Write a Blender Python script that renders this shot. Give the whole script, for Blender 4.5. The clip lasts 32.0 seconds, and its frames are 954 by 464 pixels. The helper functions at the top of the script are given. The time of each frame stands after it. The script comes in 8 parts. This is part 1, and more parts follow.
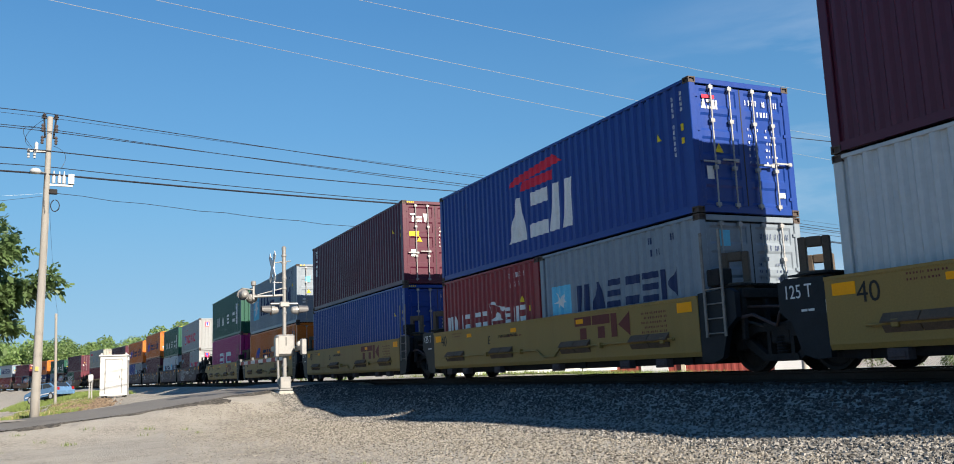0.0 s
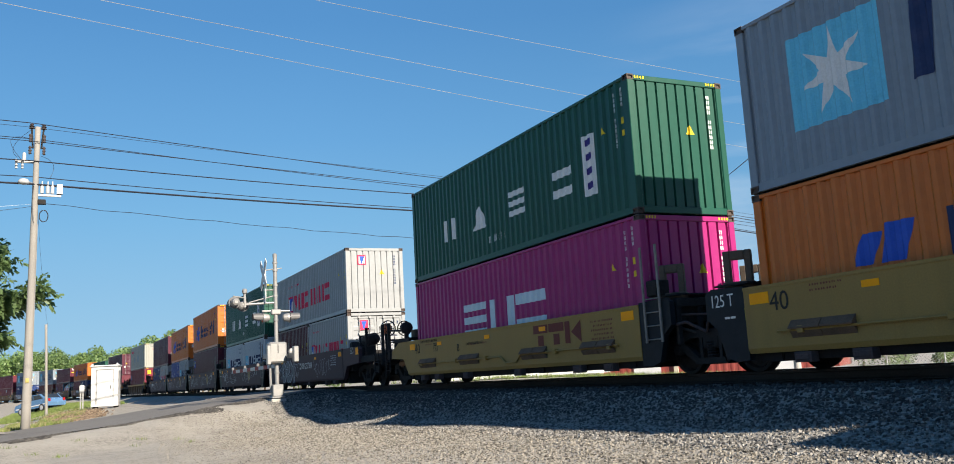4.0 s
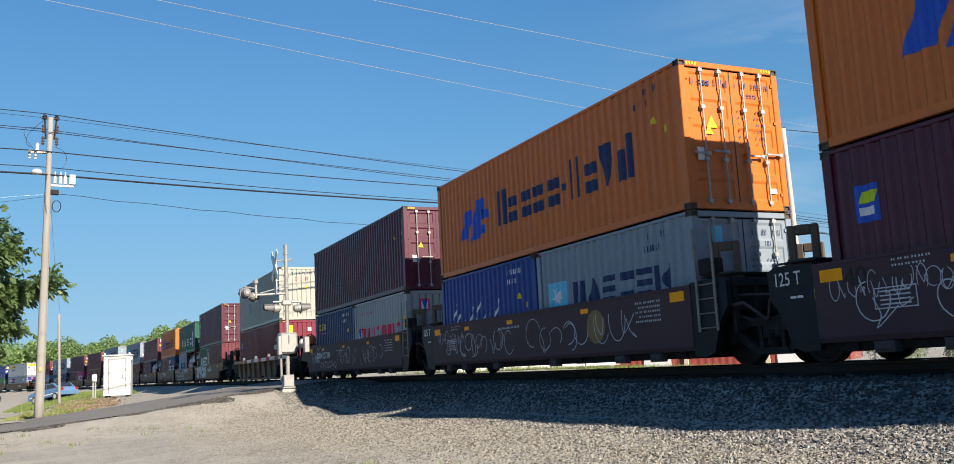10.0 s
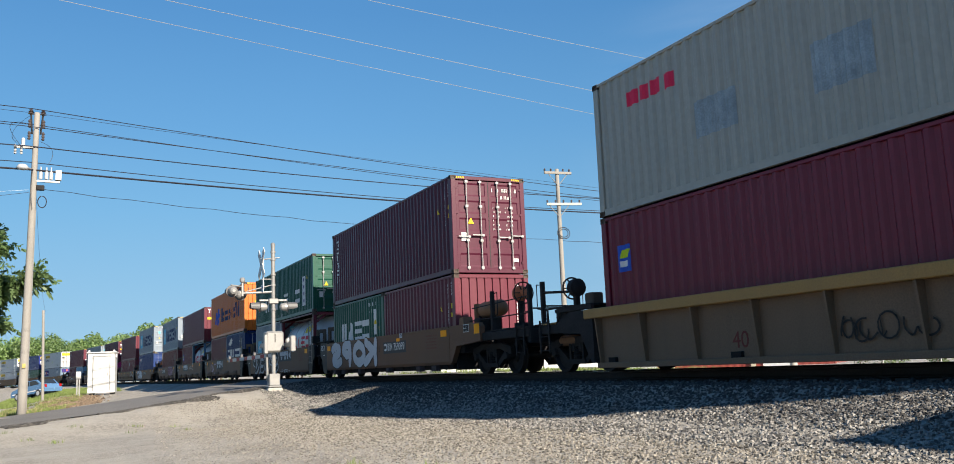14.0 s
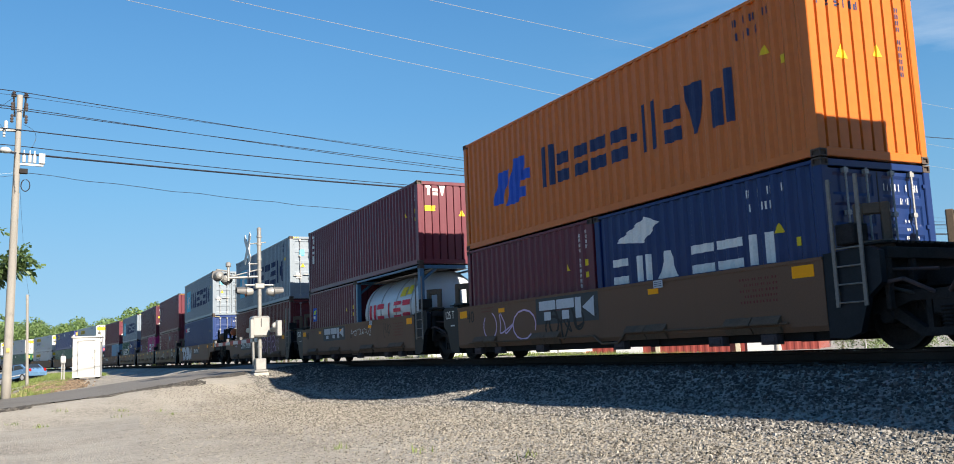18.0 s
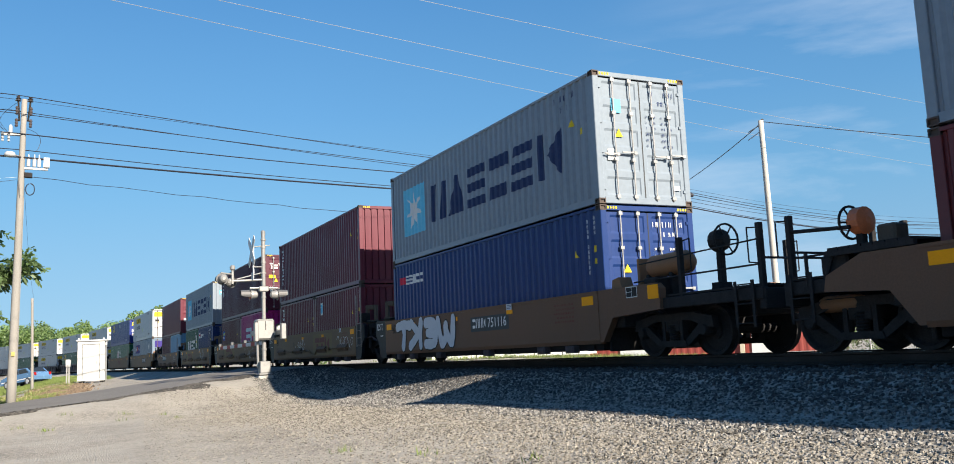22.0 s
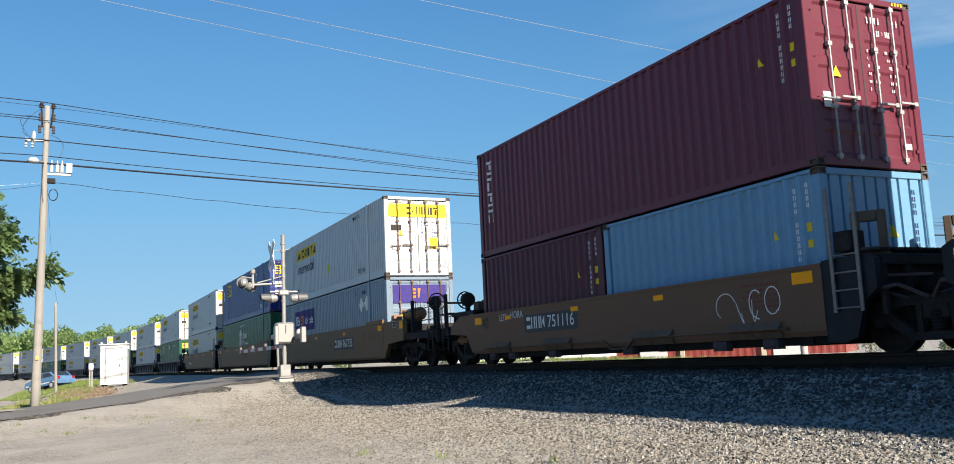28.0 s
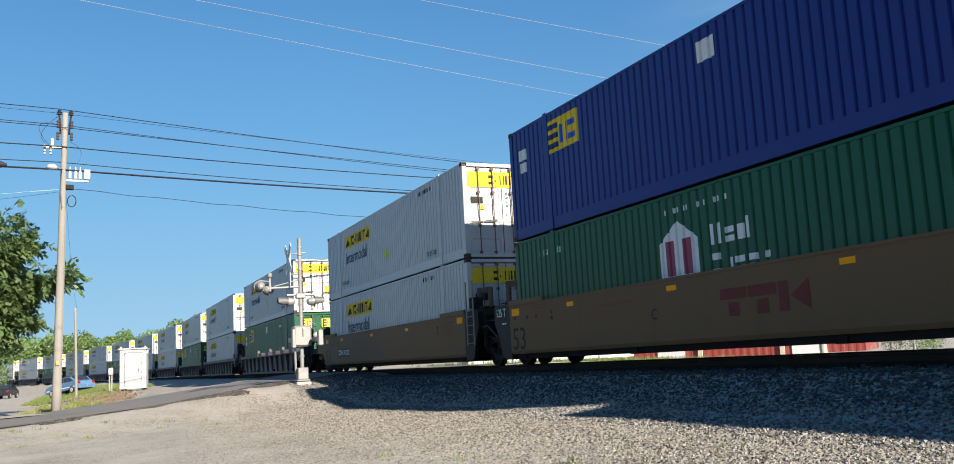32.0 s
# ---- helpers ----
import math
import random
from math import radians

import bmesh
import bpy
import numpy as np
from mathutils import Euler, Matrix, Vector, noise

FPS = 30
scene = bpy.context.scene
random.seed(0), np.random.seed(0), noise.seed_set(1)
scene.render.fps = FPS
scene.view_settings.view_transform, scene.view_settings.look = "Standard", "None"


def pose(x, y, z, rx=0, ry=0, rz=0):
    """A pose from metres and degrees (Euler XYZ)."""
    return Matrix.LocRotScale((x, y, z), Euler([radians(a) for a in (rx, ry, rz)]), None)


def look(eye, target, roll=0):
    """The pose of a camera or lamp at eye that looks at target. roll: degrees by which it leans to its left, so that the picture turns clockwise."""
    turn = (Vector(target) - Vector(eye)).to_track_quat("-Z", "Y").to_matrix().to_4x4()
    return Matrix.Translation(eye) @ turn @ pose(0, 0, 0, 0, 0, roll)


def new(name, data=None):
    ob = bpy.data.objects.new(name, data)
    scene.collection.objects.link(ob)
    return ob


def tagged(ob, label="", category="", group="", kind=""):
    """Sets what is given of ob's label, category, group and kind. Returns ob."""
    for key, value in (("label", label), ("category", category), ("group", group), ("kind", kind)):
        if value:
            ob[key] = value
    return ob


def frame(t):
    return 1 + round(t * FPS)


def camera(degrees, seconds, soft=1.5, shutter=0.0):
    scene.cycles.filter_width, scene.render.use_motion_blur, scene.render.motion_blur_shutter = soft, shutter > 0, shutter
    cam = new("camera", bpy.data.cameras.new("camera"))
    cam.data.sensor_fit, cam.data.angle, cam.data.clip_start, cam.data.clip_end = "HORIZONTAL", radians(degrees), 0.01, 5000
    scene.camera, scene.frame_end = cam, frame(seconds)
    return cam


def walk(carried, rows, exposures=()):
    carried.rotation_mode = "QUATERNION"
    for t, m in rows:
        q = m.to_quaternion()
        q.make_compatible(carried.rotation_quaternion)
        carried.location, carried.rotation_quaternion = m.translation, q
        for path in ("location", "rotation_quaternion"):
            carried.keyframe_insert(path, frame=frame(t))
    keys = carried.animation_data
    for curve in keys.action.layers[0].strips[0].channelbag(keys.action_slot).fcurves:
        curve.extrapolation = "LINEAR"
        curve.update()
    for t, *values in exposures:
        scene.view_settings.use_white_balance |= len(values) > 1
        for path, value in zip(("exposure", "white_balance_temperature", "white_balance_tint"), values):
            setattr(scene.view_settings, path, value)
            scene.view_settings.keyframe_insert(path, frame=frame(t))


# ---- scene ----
EYE = 1.5
cam = camera(56.54, 32.0, soft=0.9, shutter=0.03)
VIEW = [  # seconds, yaw, pitch, roll
    (0, -24.78, 8.85, 2.27), (0.5, -24.11, 8.96, 2.42), (1, -24.39, 8.95, 2.70), (1.5, -23.32, 9.03, 2.76),
    (2, -23.19, 9.07, 2.90), (2.5, -23.56, 9.08, 2.99), (3, -23.83, 9.14, 2.98), (3.5, -24.50, 9.13, 3.11),
    (5.5, -26.39, 9.06, 2.95), (6, -25.53, 8.78, 2.49), (6.5, -24.31, 8.79, 2.53), (7, -24.60, 8.71, 2.64),
    (7.5, -24.99, 8.66, 2.68), (8, -24.91, 8.71, 2.61), (8.5, -24.33, 8.68, 2.81), (9, -23.93, 8.72, 2.91),
    (9.5, -24.24, 8.60, 2.98), (10, -24.59, 8.61, 2.85), (10.5, -24.04, 8.67, 2.67), (11, -24.18, 8.67, 2.51),
    (11.5, -24.69, 8.66, 2.45), (12, -25.39, 8.74, 2.14), (12.5, -25.90, 8.70, 2.28), (13, -25.38, 8.62, 2.33),
    (13.5, -25.28, 8.65, 2.29), (15.5, -26.84, 8.29, 2.32), (16, -27.04, 8.17, 2.18), (16.5, -26.76, 8.13, 2.15),
    (17, -26.85, 8.01, 2.24), (17.5, -26.89, 7.56, 2.33), (18, -26.32, 7.62, 2.27), (18.5, -26.67, 7.60, 2.53),
    (19, -27.08, 7.57, 2.76), (19.5, -26.50, 7.73, 2.42), (20, -26.60, 7.76, 2.36), (20.5, -26.60, 7.76, 2.36),
    (21, -25.50, 7.81, 2.24), (21.5, -25.83, 7.79, 2.18), (22, -26.05, 7.78, 2.44), (22.5, -25.01, 7.84, 2.49),
    (23, -25.29, 7.77, 2.77), (23.5, -25.69, 7.84, 2.51), (24, -26.20, 7.82, 2.43), (24.5, -26.37, 7.82, 2.56),
    (25, -25.87, 7.92, 2.48), (25.5, -24.93, 8.13, 2.10), (26, -25.20, 8.18, 1.94), (26.5, -24.64, 8.15, 2.03),
    (28.5, -24.74, 7.98, 2.75), (29, -23.99, 7.95, 2.77), (29.5, -23.84, 7.92, 2.81), (30, -24.05, 7.95, 2.60),
    (30.5, -24.40, 7.97, 2.74), (31, -23.74, 8.08, 2.81), (31.5, -23.50, 8.14, 2.94), (32, -23.73, 8.17, 3.03),
]
walk(cam, [(t, pose(0, 0, EYE, 90 + p, r, w)) for t, w, p, r in VIEW], [(0, 1.30), (13.5, 1.31), (16, 1.40), (19, 1.45), (26, 1.38), (29, 1.36), (30, 1.30), (32, 1.36)])

# ---- light: morning sun from behind the train, clear sky with thin cloud ----
SUN = Vector((0.26, -1.0, 0.57)).normalized()
sun = new("sun", bpy.data.lights.new("sun", "SUN"))
sun.data.energy, sun.data.angle, sun.data.color = 4.9, radians(0.53), (1.0, 0.89, 0.74)
sun.matrix_basis = look(SUN * 200, (0, 0, 0))
world = bpy.data.worlds.new("sky")
scene.world = world
world.use_nodes = True
wn, wl = world.node_tree.nodes, world.node_tree.links
bg = wn["Background"]
sky = wn.new("ShaderNodeTexSky")
sky.sky_type, sky.sun_disc = "NISHITA", False
sky.sun_elevation, sky.sun_rotation = math.asin(SUN.z), math.atan2(SUN.x, SUN.y)
sky.air_density, sky.dust_density, sky.ozone_density = 1.0, 0.3, 3.0
bg.inputs["Strength"].default_value = 0.0487
wc = wn.new("ShaderNodeTexCoord")
wse = wn.new("ShaderNodeSeparateXYZ")
wl.new(wc.outputs["Generated"], wse.inputs[0])
# a clear morning sky: pale over the horizon, deep blue overhead
wel = wn.new("ShaderNodeMapRange")
wel.inputs["From Min"].default_value, wel.inputs["From Max"].default_value = 0.0, 0.8
wl.new(wse.outputs["Z"], wel.inputs["Value"])
wgr = wn.new("ShaderNodeValToRGB")
SKY = [(0.0, (0.37, 0.60, 0.80)), (0.06, (0.32, 0.575, 0.80)), (0.22, (0.205, 0.485, 0.785)), (0.33, (0.147, 0.40, 0.735)), (0.48, (0.098, 0.305, 0.635)), (1.0, (0.035, 0.15, 0.42))]
for k, (at, col) in enumerate(SKY):
    e = wgr.color_ramp.elements[k] if k < 2 else wgr.color_ramp.elements.new(at)
    e.position, e.color = at, (*col, 1)
wl.new(wel.outputs[0], wgr.inputs["Fac"])
wsc = wn.new("ShaderNodeVectorMath")
wsc.operation = "SCALE"
wl.new(wgr.outputs["Color"], wsc.inputs[0])
waz = wn.new("ShaderNodeMapRange")
waz.inputs["From Min"].default_value, waz.inputs["From Max"].default_value = 0.25, 0.75
waz.inputs["To Min"].default_value, waz.inputs["To Max"].default_value = 1 / 0.12, 0.87 / 0.12
wl.new(wse.outputs["X"], waz.inputs["Value"])
wl.new(waz.outputs[0], wsc.inputs["Scale"])
wnm = wn.new("ShaderNodeMix")
wnm.data_type = "RGBA"
wnm.inputs[0].default_value = 0.03
wl.new(wsc.outputs[0], wnm.inputs[6])
wl.new(sky.outputs["Color"], wnm.inputs[7])
# thin veils of high cloud to the east
wmap = wn.new("ShaderNodeMapping")
wmap.inputs["Scale"].default_value = (1.3, 1.8, 6.5)
wmap.inputs["Rotation"].default_value = (0.42, 0.22, 0.5)
wl.new(wc.outputs["Generated"], wmap.inputs["Vector"])
wno = wn.new("ShaderNodeTexNoise")
wno.inputs["Scale"].default_value, wno.inputs["Detail"].default_value, wno.inputs["Roughness"].default_value = 1.5, 9, 0.58
wno.inputs["Distortion"].default_value = 0.35
wl.new(wmap.outputs["Vector"], wno.inputs["Vector"])
wra = wn.new("ShaderNodeValToRGB")
wra.color_ramp.elements[0].position, wra.color_ramp.elements[1].position = 0.41, 0.72
wra.color_ramp.elements[1].color = (0.8, 0.8, 0.8, 1)
wl.new(wno.outputs["Fac"], wra.inputs["Fac"])
wside = wn.new("ShaderNodeMapRange")
wside.interpolation_type = "SMOOTHSTEP"
wside.inputs["From Min"].default_value, wside.inputs["From Max"].default_value = 0.50, 0.72
wl.new(wse.outputs["X"], wside.inputs["Value"])
wlow = wn.new("ShaderNodeMapRange")
wlow.interpolation_type = "SMOOTHSTEP"
wlow.inputs["From Min"].default_value, wlow.inputs["From Max"].default_value = 0.44, 0.26
wl.new(wse.outputs["Z"], wlow.inputs["Value"])
wm1 = wn.new("ShaderNodeMath")
wm1.operation = "MULTIPLY"
wl.new(wra.outputs["Color"], wm1.inputs[0])
wl.new(wside.outputs[0], wm1.inputs[1])
wm2 = wn.new("ShaderNodeMath")
wm2.operation = "MULTIPLY"
wl.new(wm1.outputs[0], wm2.inputs[0])
wl.new(wlow.outputs[0], wm2.inputs[1])
wmx = wn.new("ShaderNodeMix")
wmx.data_type = "RGBA"
wmx.inputs[7].default_value = (5.6, 6.5, 7.6, 1)
wl.new(wm2.outputs[0], wmx.inputs[0])
wl.new(wnm.outputs[2], wmx.inputs[6])
wl.new(wmx.outputs[2], bg.inputs["Color"])
scene.view_settings.exposure = 1.3

# ---- materials ----
MATS = {}


def mat(name, color, rough=0.6, metal=0.0, vary=0.12, scale=3.0, dirt=0.0, dirt_color=(0.10, 0.075, 0.05), bump=0.0, bump_scale=40.0, streak=False, rnd=0.0, gloss=0.5):
    """A painted or natural surface: base colour varied at two scales, dirt patches or vertical streaks, fine relief."""
    if name in MATS:
        return MATS[name]
    m = bpy.data.materials.new(name)
    m.use_nodes = True
    n, l = m.node_tree.nodes, m.node_tree.links
    b = n["Principled BSDF"]
    b.inputs["Metallic"].default_value = metal
    b.inputs["Specular IOR Level"].default_value = gloss
    tc = n.new("ShaderNodeTexCoord")
    mp = n.new("ShaderNodeMapping")
    if streak:
        mp.inputs["Scale"].default_value = (1, 1, 0.09)
    l.new(tc.outputs["Object"], mp.inputs["Vector"])
    oi = n.new("ShaderNodeObjectInfo")
    big = n.new("ShaderNodeTexNoise")
    big.noise_dimensions = "4D"
    big.inputs["Scale"].default_value, big.inputs["Detail"].default_value = scale, 6
    big.inputs["Roughness"].default_value = 0.65
    wm = n.new("ShaderNodeMath")
    wm.operation = "MULTIPLY"
    wm.inputs[1].default_value = 37.0
    l.new(oi.outputs["Random"], wm.inputs[0])
    l.new(wm.outputs[0], big.inputs["W"])
    l.new(mp.outputs["Vector"], big.inputs["Vector"])
    fine = n.new("ShaderNodeTexNoise")
    fine.inputs["Scale"].default_value, fine.inputs["Detail"].default_value = bump_scale, 4
    l.new(tc.outputs["Object"], fine.inputs["Vector"])
    mr = n.new("ShaderNodeMapRange")
    mr.inputs["From Min"].default_value, mr.inputs["From Max"].default_value = 0.3, 0.7
    mr.inputs["To Min"].default_value, mr.inputs["To Max"].default_value = 1 - vary, 1 + vary
    l.new(big.outputs["Fac"], mr.inputs["Value"])
    mf = n.new("ShaderNodeMapRange")
    mf.inputs["From Min"].default_value, mf.inputs["From Max"].default_value = 0.3, 0.7
    mf.inputs["To Min"].default_value, mf.inputs["To Max"].default_value = 1 - vary * 0.6, 1 + vary * 0.6
    l.new(fine.outputs["Fac"], mf.inputs["Value"])
    mu = n.new("ShaderNodeMath")
    mu.operation = "MULTIPLY"
    l.new(mr.outputs[0], mu.inputs[0])
    l.new(mf.outputs[0], mu.inputs[1])
    last = mu.outputs[0]
    if rnd:
        rr = n.new("ShaderNodeMapRange")
        rr.inputs["To Min"].default_value, rr.inputs["To Max"].default_value = 1 - rnd, 1 + rnd
        l.new(oi.outputs["Random"], rr.inputs["Value"])
        m2 = n.new("ShaderNodeMath")
        m2.operation = "MULTIPLY"
        l.new(last, m2.inputs[0])
        l.new(rr.outputs[0], m2.inputs[1])
        last = m2.outputs[0]
    vm = n.new("ShaderNodeVectorMath")
    vm.operation = "SCALE"
    vm.inputs[0].default_value = color
    l.new(last, vm.inputs["Scale"])
    col = vm.outputs[0]
    if dirt:
        dr = n.new("ShaderNodeMapRange")
        dr.inputs["From Min"].default_value, dr.inputs["From Max"].default_value = 0.47, 0.78
        dr.inputs["To Max"].default_value = dirt
        l.new(big.outputs["Fac"], dr.inputs["Value"])
        mx = n.new("ShaderNodeMix")
        mx.data_type = "RGBA"
        mx.inputs[7].default_value = (*dirt_color, 1)
        l.new(dr.outputs[0], mx.inputs[0])
        l.new(col, mx.inputs[6])
        col = mx.outputs[2]
    l.new(col, b.inputs["Base Color"])
    ro = n.new("ShaderNodeMapRange")
    ro.inputs["To Min"].default_value, ro.inputs["To Max"].default_value = max(0.05, rough - 0.12), min(1, rough + 0.12)
    l.new(big.outputs["Fac"], ro.inputs["Value"])
    l.new(ro.outputs[0], b.inputs["Roughness"])
    if bump:
        bp = n.new("ShaderNodeBump")
        bp.inputs["Strength"].default_value, bp.inputs["Distance"].default_value = min(1, bump), 0.02
        l.new(fine.outputs["Fac"], bp.inputs["Height"])
        l.new(bp.outputs[0], b.inputs["Normal"])
    MATS[name] = m
    return m


def paint(name, color, dirt=0.35):
    grime = tuple(0.42 * c + g for c, g in zip(color, (0.016, 0.012, 0.009)))
    m = mat("paint " + name, color, rough=0.38, vary=0.10, scale=2.2, dirt=dirt, dirt_color=grime, streak=True, bump=0.05, bump_scale=9)
    m.node_tree.nodes["Principled BSDF"].inputs["Specular IOR Level"].default_value = 0.30
    return m


def decal(name, color):
    return mat("lettering " + name, color, rough=0.6, vary=0.14, scale=5, dirt=0.2, gloss=0.2)


# ---- mesh tools ----
def box_bm(bm, x0, x1, y0, y1, z0, z1):
    vs = [bm.verts.new((x, y, z)) for x in (x0, x1) for y in (y0, y1) for z in (z0, z1)]
    for f in ((0, 1, 3, 2), (4, 6, 7, 5), (0, 4, 5, 1), (2, 3, 7, 6), (0, 2, 6, 4), (1, 5, 7, 3)):
        bm.faces.new([vs[i] for i in f])
    return vs


def boxes(*bs, bevel=0.0):
    bm = bmesh.new()
    for b in bs:
        box_bm(bm, *b)
    if bevel:
        bmesh.ops.bevel(bm, geom=bm.edges[:], offset=bevel, segments=1, affect="EDGES")
    return bm


def tube_bm(bm, a, b, r, n=8, r2=None):
    """A rod from a to b."""
    a, b = Vector(a), Vector(b)
    q = (b - a).to_track_quat("Z", "Y")
    rings = []
    for p, rr in ((a, r), (b, r if r2 is None else r2)):
        rings.append([bm.verts.new(p + q @ Vector((rr * math.cos(k * math.tau / n), rr * math.sin(k * math.tau / n), 0))) for k in range(n)])
    for k in range(n):
        bm.faces.new((rings[0][k], rings[0][(k + 1) % n], rings[1][(k + 1) % n], rings[1][k]))
    bm.faces.new(rings[0][::-1])
    bm.faces.new(rings[1])


def tubes(*ts, n=8):
    bm = bmesh.new()
    for t in ts:
        tube_bm(bm, *t, n=n)
    return bm


def path_bm(bm, pts, r, n=6):
    for a, b in zip(pts, pts[1:]):
        tube_bm(bm, a, b, r, n)


def lathe(profile, n=20, axis="z"):
    """A turned body from (radius, height) pairs."""
    bm = bmesh.new()
    rings = []
    for r, h in profile:
        ring = []
        for k in range(n):
            c, s = r * math.cos(k * math.tau / n), r * math.sin(k * math.tau / n)
            ring.append(bm.verts.new((c, s, h) if axis == "z" else (h, c, s) if axis == "x" else (c, h, s)))
        rings.append(ring)
    for p, q in zip(rings, rings[1:]):
        for k in range(n):
            bm.faces.new((p[k], p[(k + 1) % n], q[(k + 1) % n], q[k]))
    for ring in (rings[0], rings[-1]):
        bm.faces.new(ring)
    bmesh.ops.recalc_face_normals(bm, faces=bm.faces[:])
    return bm


def prism(pts, axis, a, b):
    """An outline of 2D points pushed along an axis from a to b."""
    bm = bmesh.new()
    rows = []
    for h in (a, b):
        rows.append([bm.verts.new((h, u, v) if axis == "x" else (u, h, v) if axis == "y" else (u, v, h)) for u, v in pts])
    n = len(pts)
    for k in range(n):
        bm.faces.new((rows[0][k], rows[0][(k + 1) % n], rows[1][(k + 1) % n], rows[1][k]))
    bm.faces.new(rows[0])
    bm.faces.new(rows[1])
    bmesh.ops.recalc_face_normals(bm, faces=bm.faces[:])
    return bm


def mesh(name, bm, material, smooth=False):
    me = bpy.data.meshes.new(name)
    bm.to_mesh(me)
    bm.free()
    me.materials.append(material)
    if smooth:
        for p in me.polygons:
            p.use_smooth = True
    return me


def part(name, bm, material, parent, label="", at=None, smooth=False):
    """One mesh object under a thing or a part; bm may be a bmesh or mesh data that several parts share."""
    me = bm if isinstance(bm, bpy.types.Mesh) else mesh(name, bm, material, smooth)
    ob = new(name, me)
    ob.parent = parent
    if at is not None:
        ob.matrix_basis = at
    if label:
        ob["label"] = label
    if name in ("lettering", "graffiti", "deck", "trademark", "height_stripes", "hinge_row"):
        ob["kind"] = "stuff"
    return ob


def thing(name, label, category, group="", kind="", at=None):
    ob = new(name)
    ob.empty_display_size = 0.3
    if at is not None:
        ob.matrix_basis = at
    return tagged(ob, label, category, group, kind)


def solid(name, bm, material, label, category, group="", kind="", at=None, smooth=False):
    ob = new(name, mesh(name, bm, material, smooth))
    if at is not None:
        ob.matrix_basis = at
    return tagged(ob, label, category, group, kind)

# ---- ground, road, track ----
TRACK = 11.67          # the track's centre line, straight as far as BEND, then round to the left
RAIL = EYE - 0.22      # top of rail
BEND, RADIUS = 92.0, 520.0


def on_track(s):
    """The place and heading (degrees to the left) s metres along the track from abreast of the camera."""
    if s <= BEND:
        return TRACK, s, 0.0
    a = (s - BEND) / RADIUS
    return TRACK - RADIUS * (1 - math.cos(a)), BEND + RADIUS * math.sin(a), math.degrees(a)


def off_track(x, y):
    """How far a place lies to the camera's side of the track's centre line."""
    if y <= BEND:
        return TRACK - x
    return math.hypot(x - (TRACK - RADIUS), y - BEND) * -1 + RADIUS


def smooth_between(a, b, v):
    k = min(1, max(0, (v - a) / (b - a)))
    return k * k * (3 - 2 * k)


def lerp_list(v, pts):
    if v <= pts[0][0]:
        return pts[0][1]
    for (a, p), (b, q) in zip(pts, pts[1:]):
        if v <= b:
            return p + (q - p) * (v - a) / (b - a)
    return pts[-1][1]


PROFILE = [(-60, 0.0), (-13, 0.1), (-6, 0.55), (-4.0, 0.62), (-2.0, 1.05), (2.05, 1.05), (3.8, 0.50), (5.2, 0.33), (8, 0.16), (11.5, 0.02), (20, -0.05), (60, -0.3)]
ROAD_Z = [(-40, 0.1), (-8, 1.22), (2.2, 1.22), (5.6, 0.93), (9.5, 0.56), (13.6, 0.30), (20, 0.15), (60, -0.2)]
NEAR = [(-60, 20.0), (-12, 25.6), (-1.9, 28.0), (2.2, 30.4), (6.1, 34.2), (10.4, 35.6), (30, 38), (120, 48)]
FAR = [(-60, 27.0), (-12, 33.5), (-2.5, 37.0), (3.2, 43.0), (8.9, 45.5), (30, 48), (120, 58)]


def road_edges(x):
    """The near and far edge of the road where it crosses x."""
    return lerp_list(x, NEAR), lerp_list(x, FAR)


def ground_z(x, y):
    o = off_track(x, y)
    z = lerp_list(o, PROFILE)
    near, far = road_edges(x)
    z += lerp_list(y, [(0, 0.10), (14, 0.08), (20, -0.05), (26, -0.20), (29, 0.0)]) * smooth_between(2.6, 4.0, o) * (1 - smooth_between(5.5, 10.0, o))
    k = smooth_between(near - 4.5, near - 0.2, y) * (1 - smooth_between(far + 0.5, far + 11.0, y))
    zr = lerp_list(o, ROAD_Z)
    z = z + (zr - z) * k
    # raised gravel pad and bank behind the road
    z += 0.62 * smooth_between(44, 54, y) * smooth_between(3.8, 7.5, o) * (1 - smooth_between(10.5, 14.5, o)) * (1 - smooth_between(105, 130, y))
    # low unevenness of the gravel
    if -5 < y < 60 and 2.0 < o < 30:
        z += 0.035 * noise.noise(Vector((x * 0.35, y * 0.35, 0))) * (1 - k) * smooth_between(2.0, 4.0, o)
    return z


def grid_mesh(xs, ys, zf, keep=None):
    bm = bmesh.new()
    rows = [[bm.verts.new((x, y, zf(x, y))) for x in xs] for y in ys]
    for j in range(len(ys) - 1):
        for i in range(len(xs) - 1):
            if keep is None or keep((xs[i] + xs[i + 1]) / 2, (ys[j] + ys[j + 1]) / 2):
                bm.faces.new((rows[j][i], rows[j][i + 1], rows[j + 1][i + 1], rows[j + 1][i]))
    for v in [v for v in bm.verts if not v.link_faces]:
        bm.verts.remove(v)
    return bm



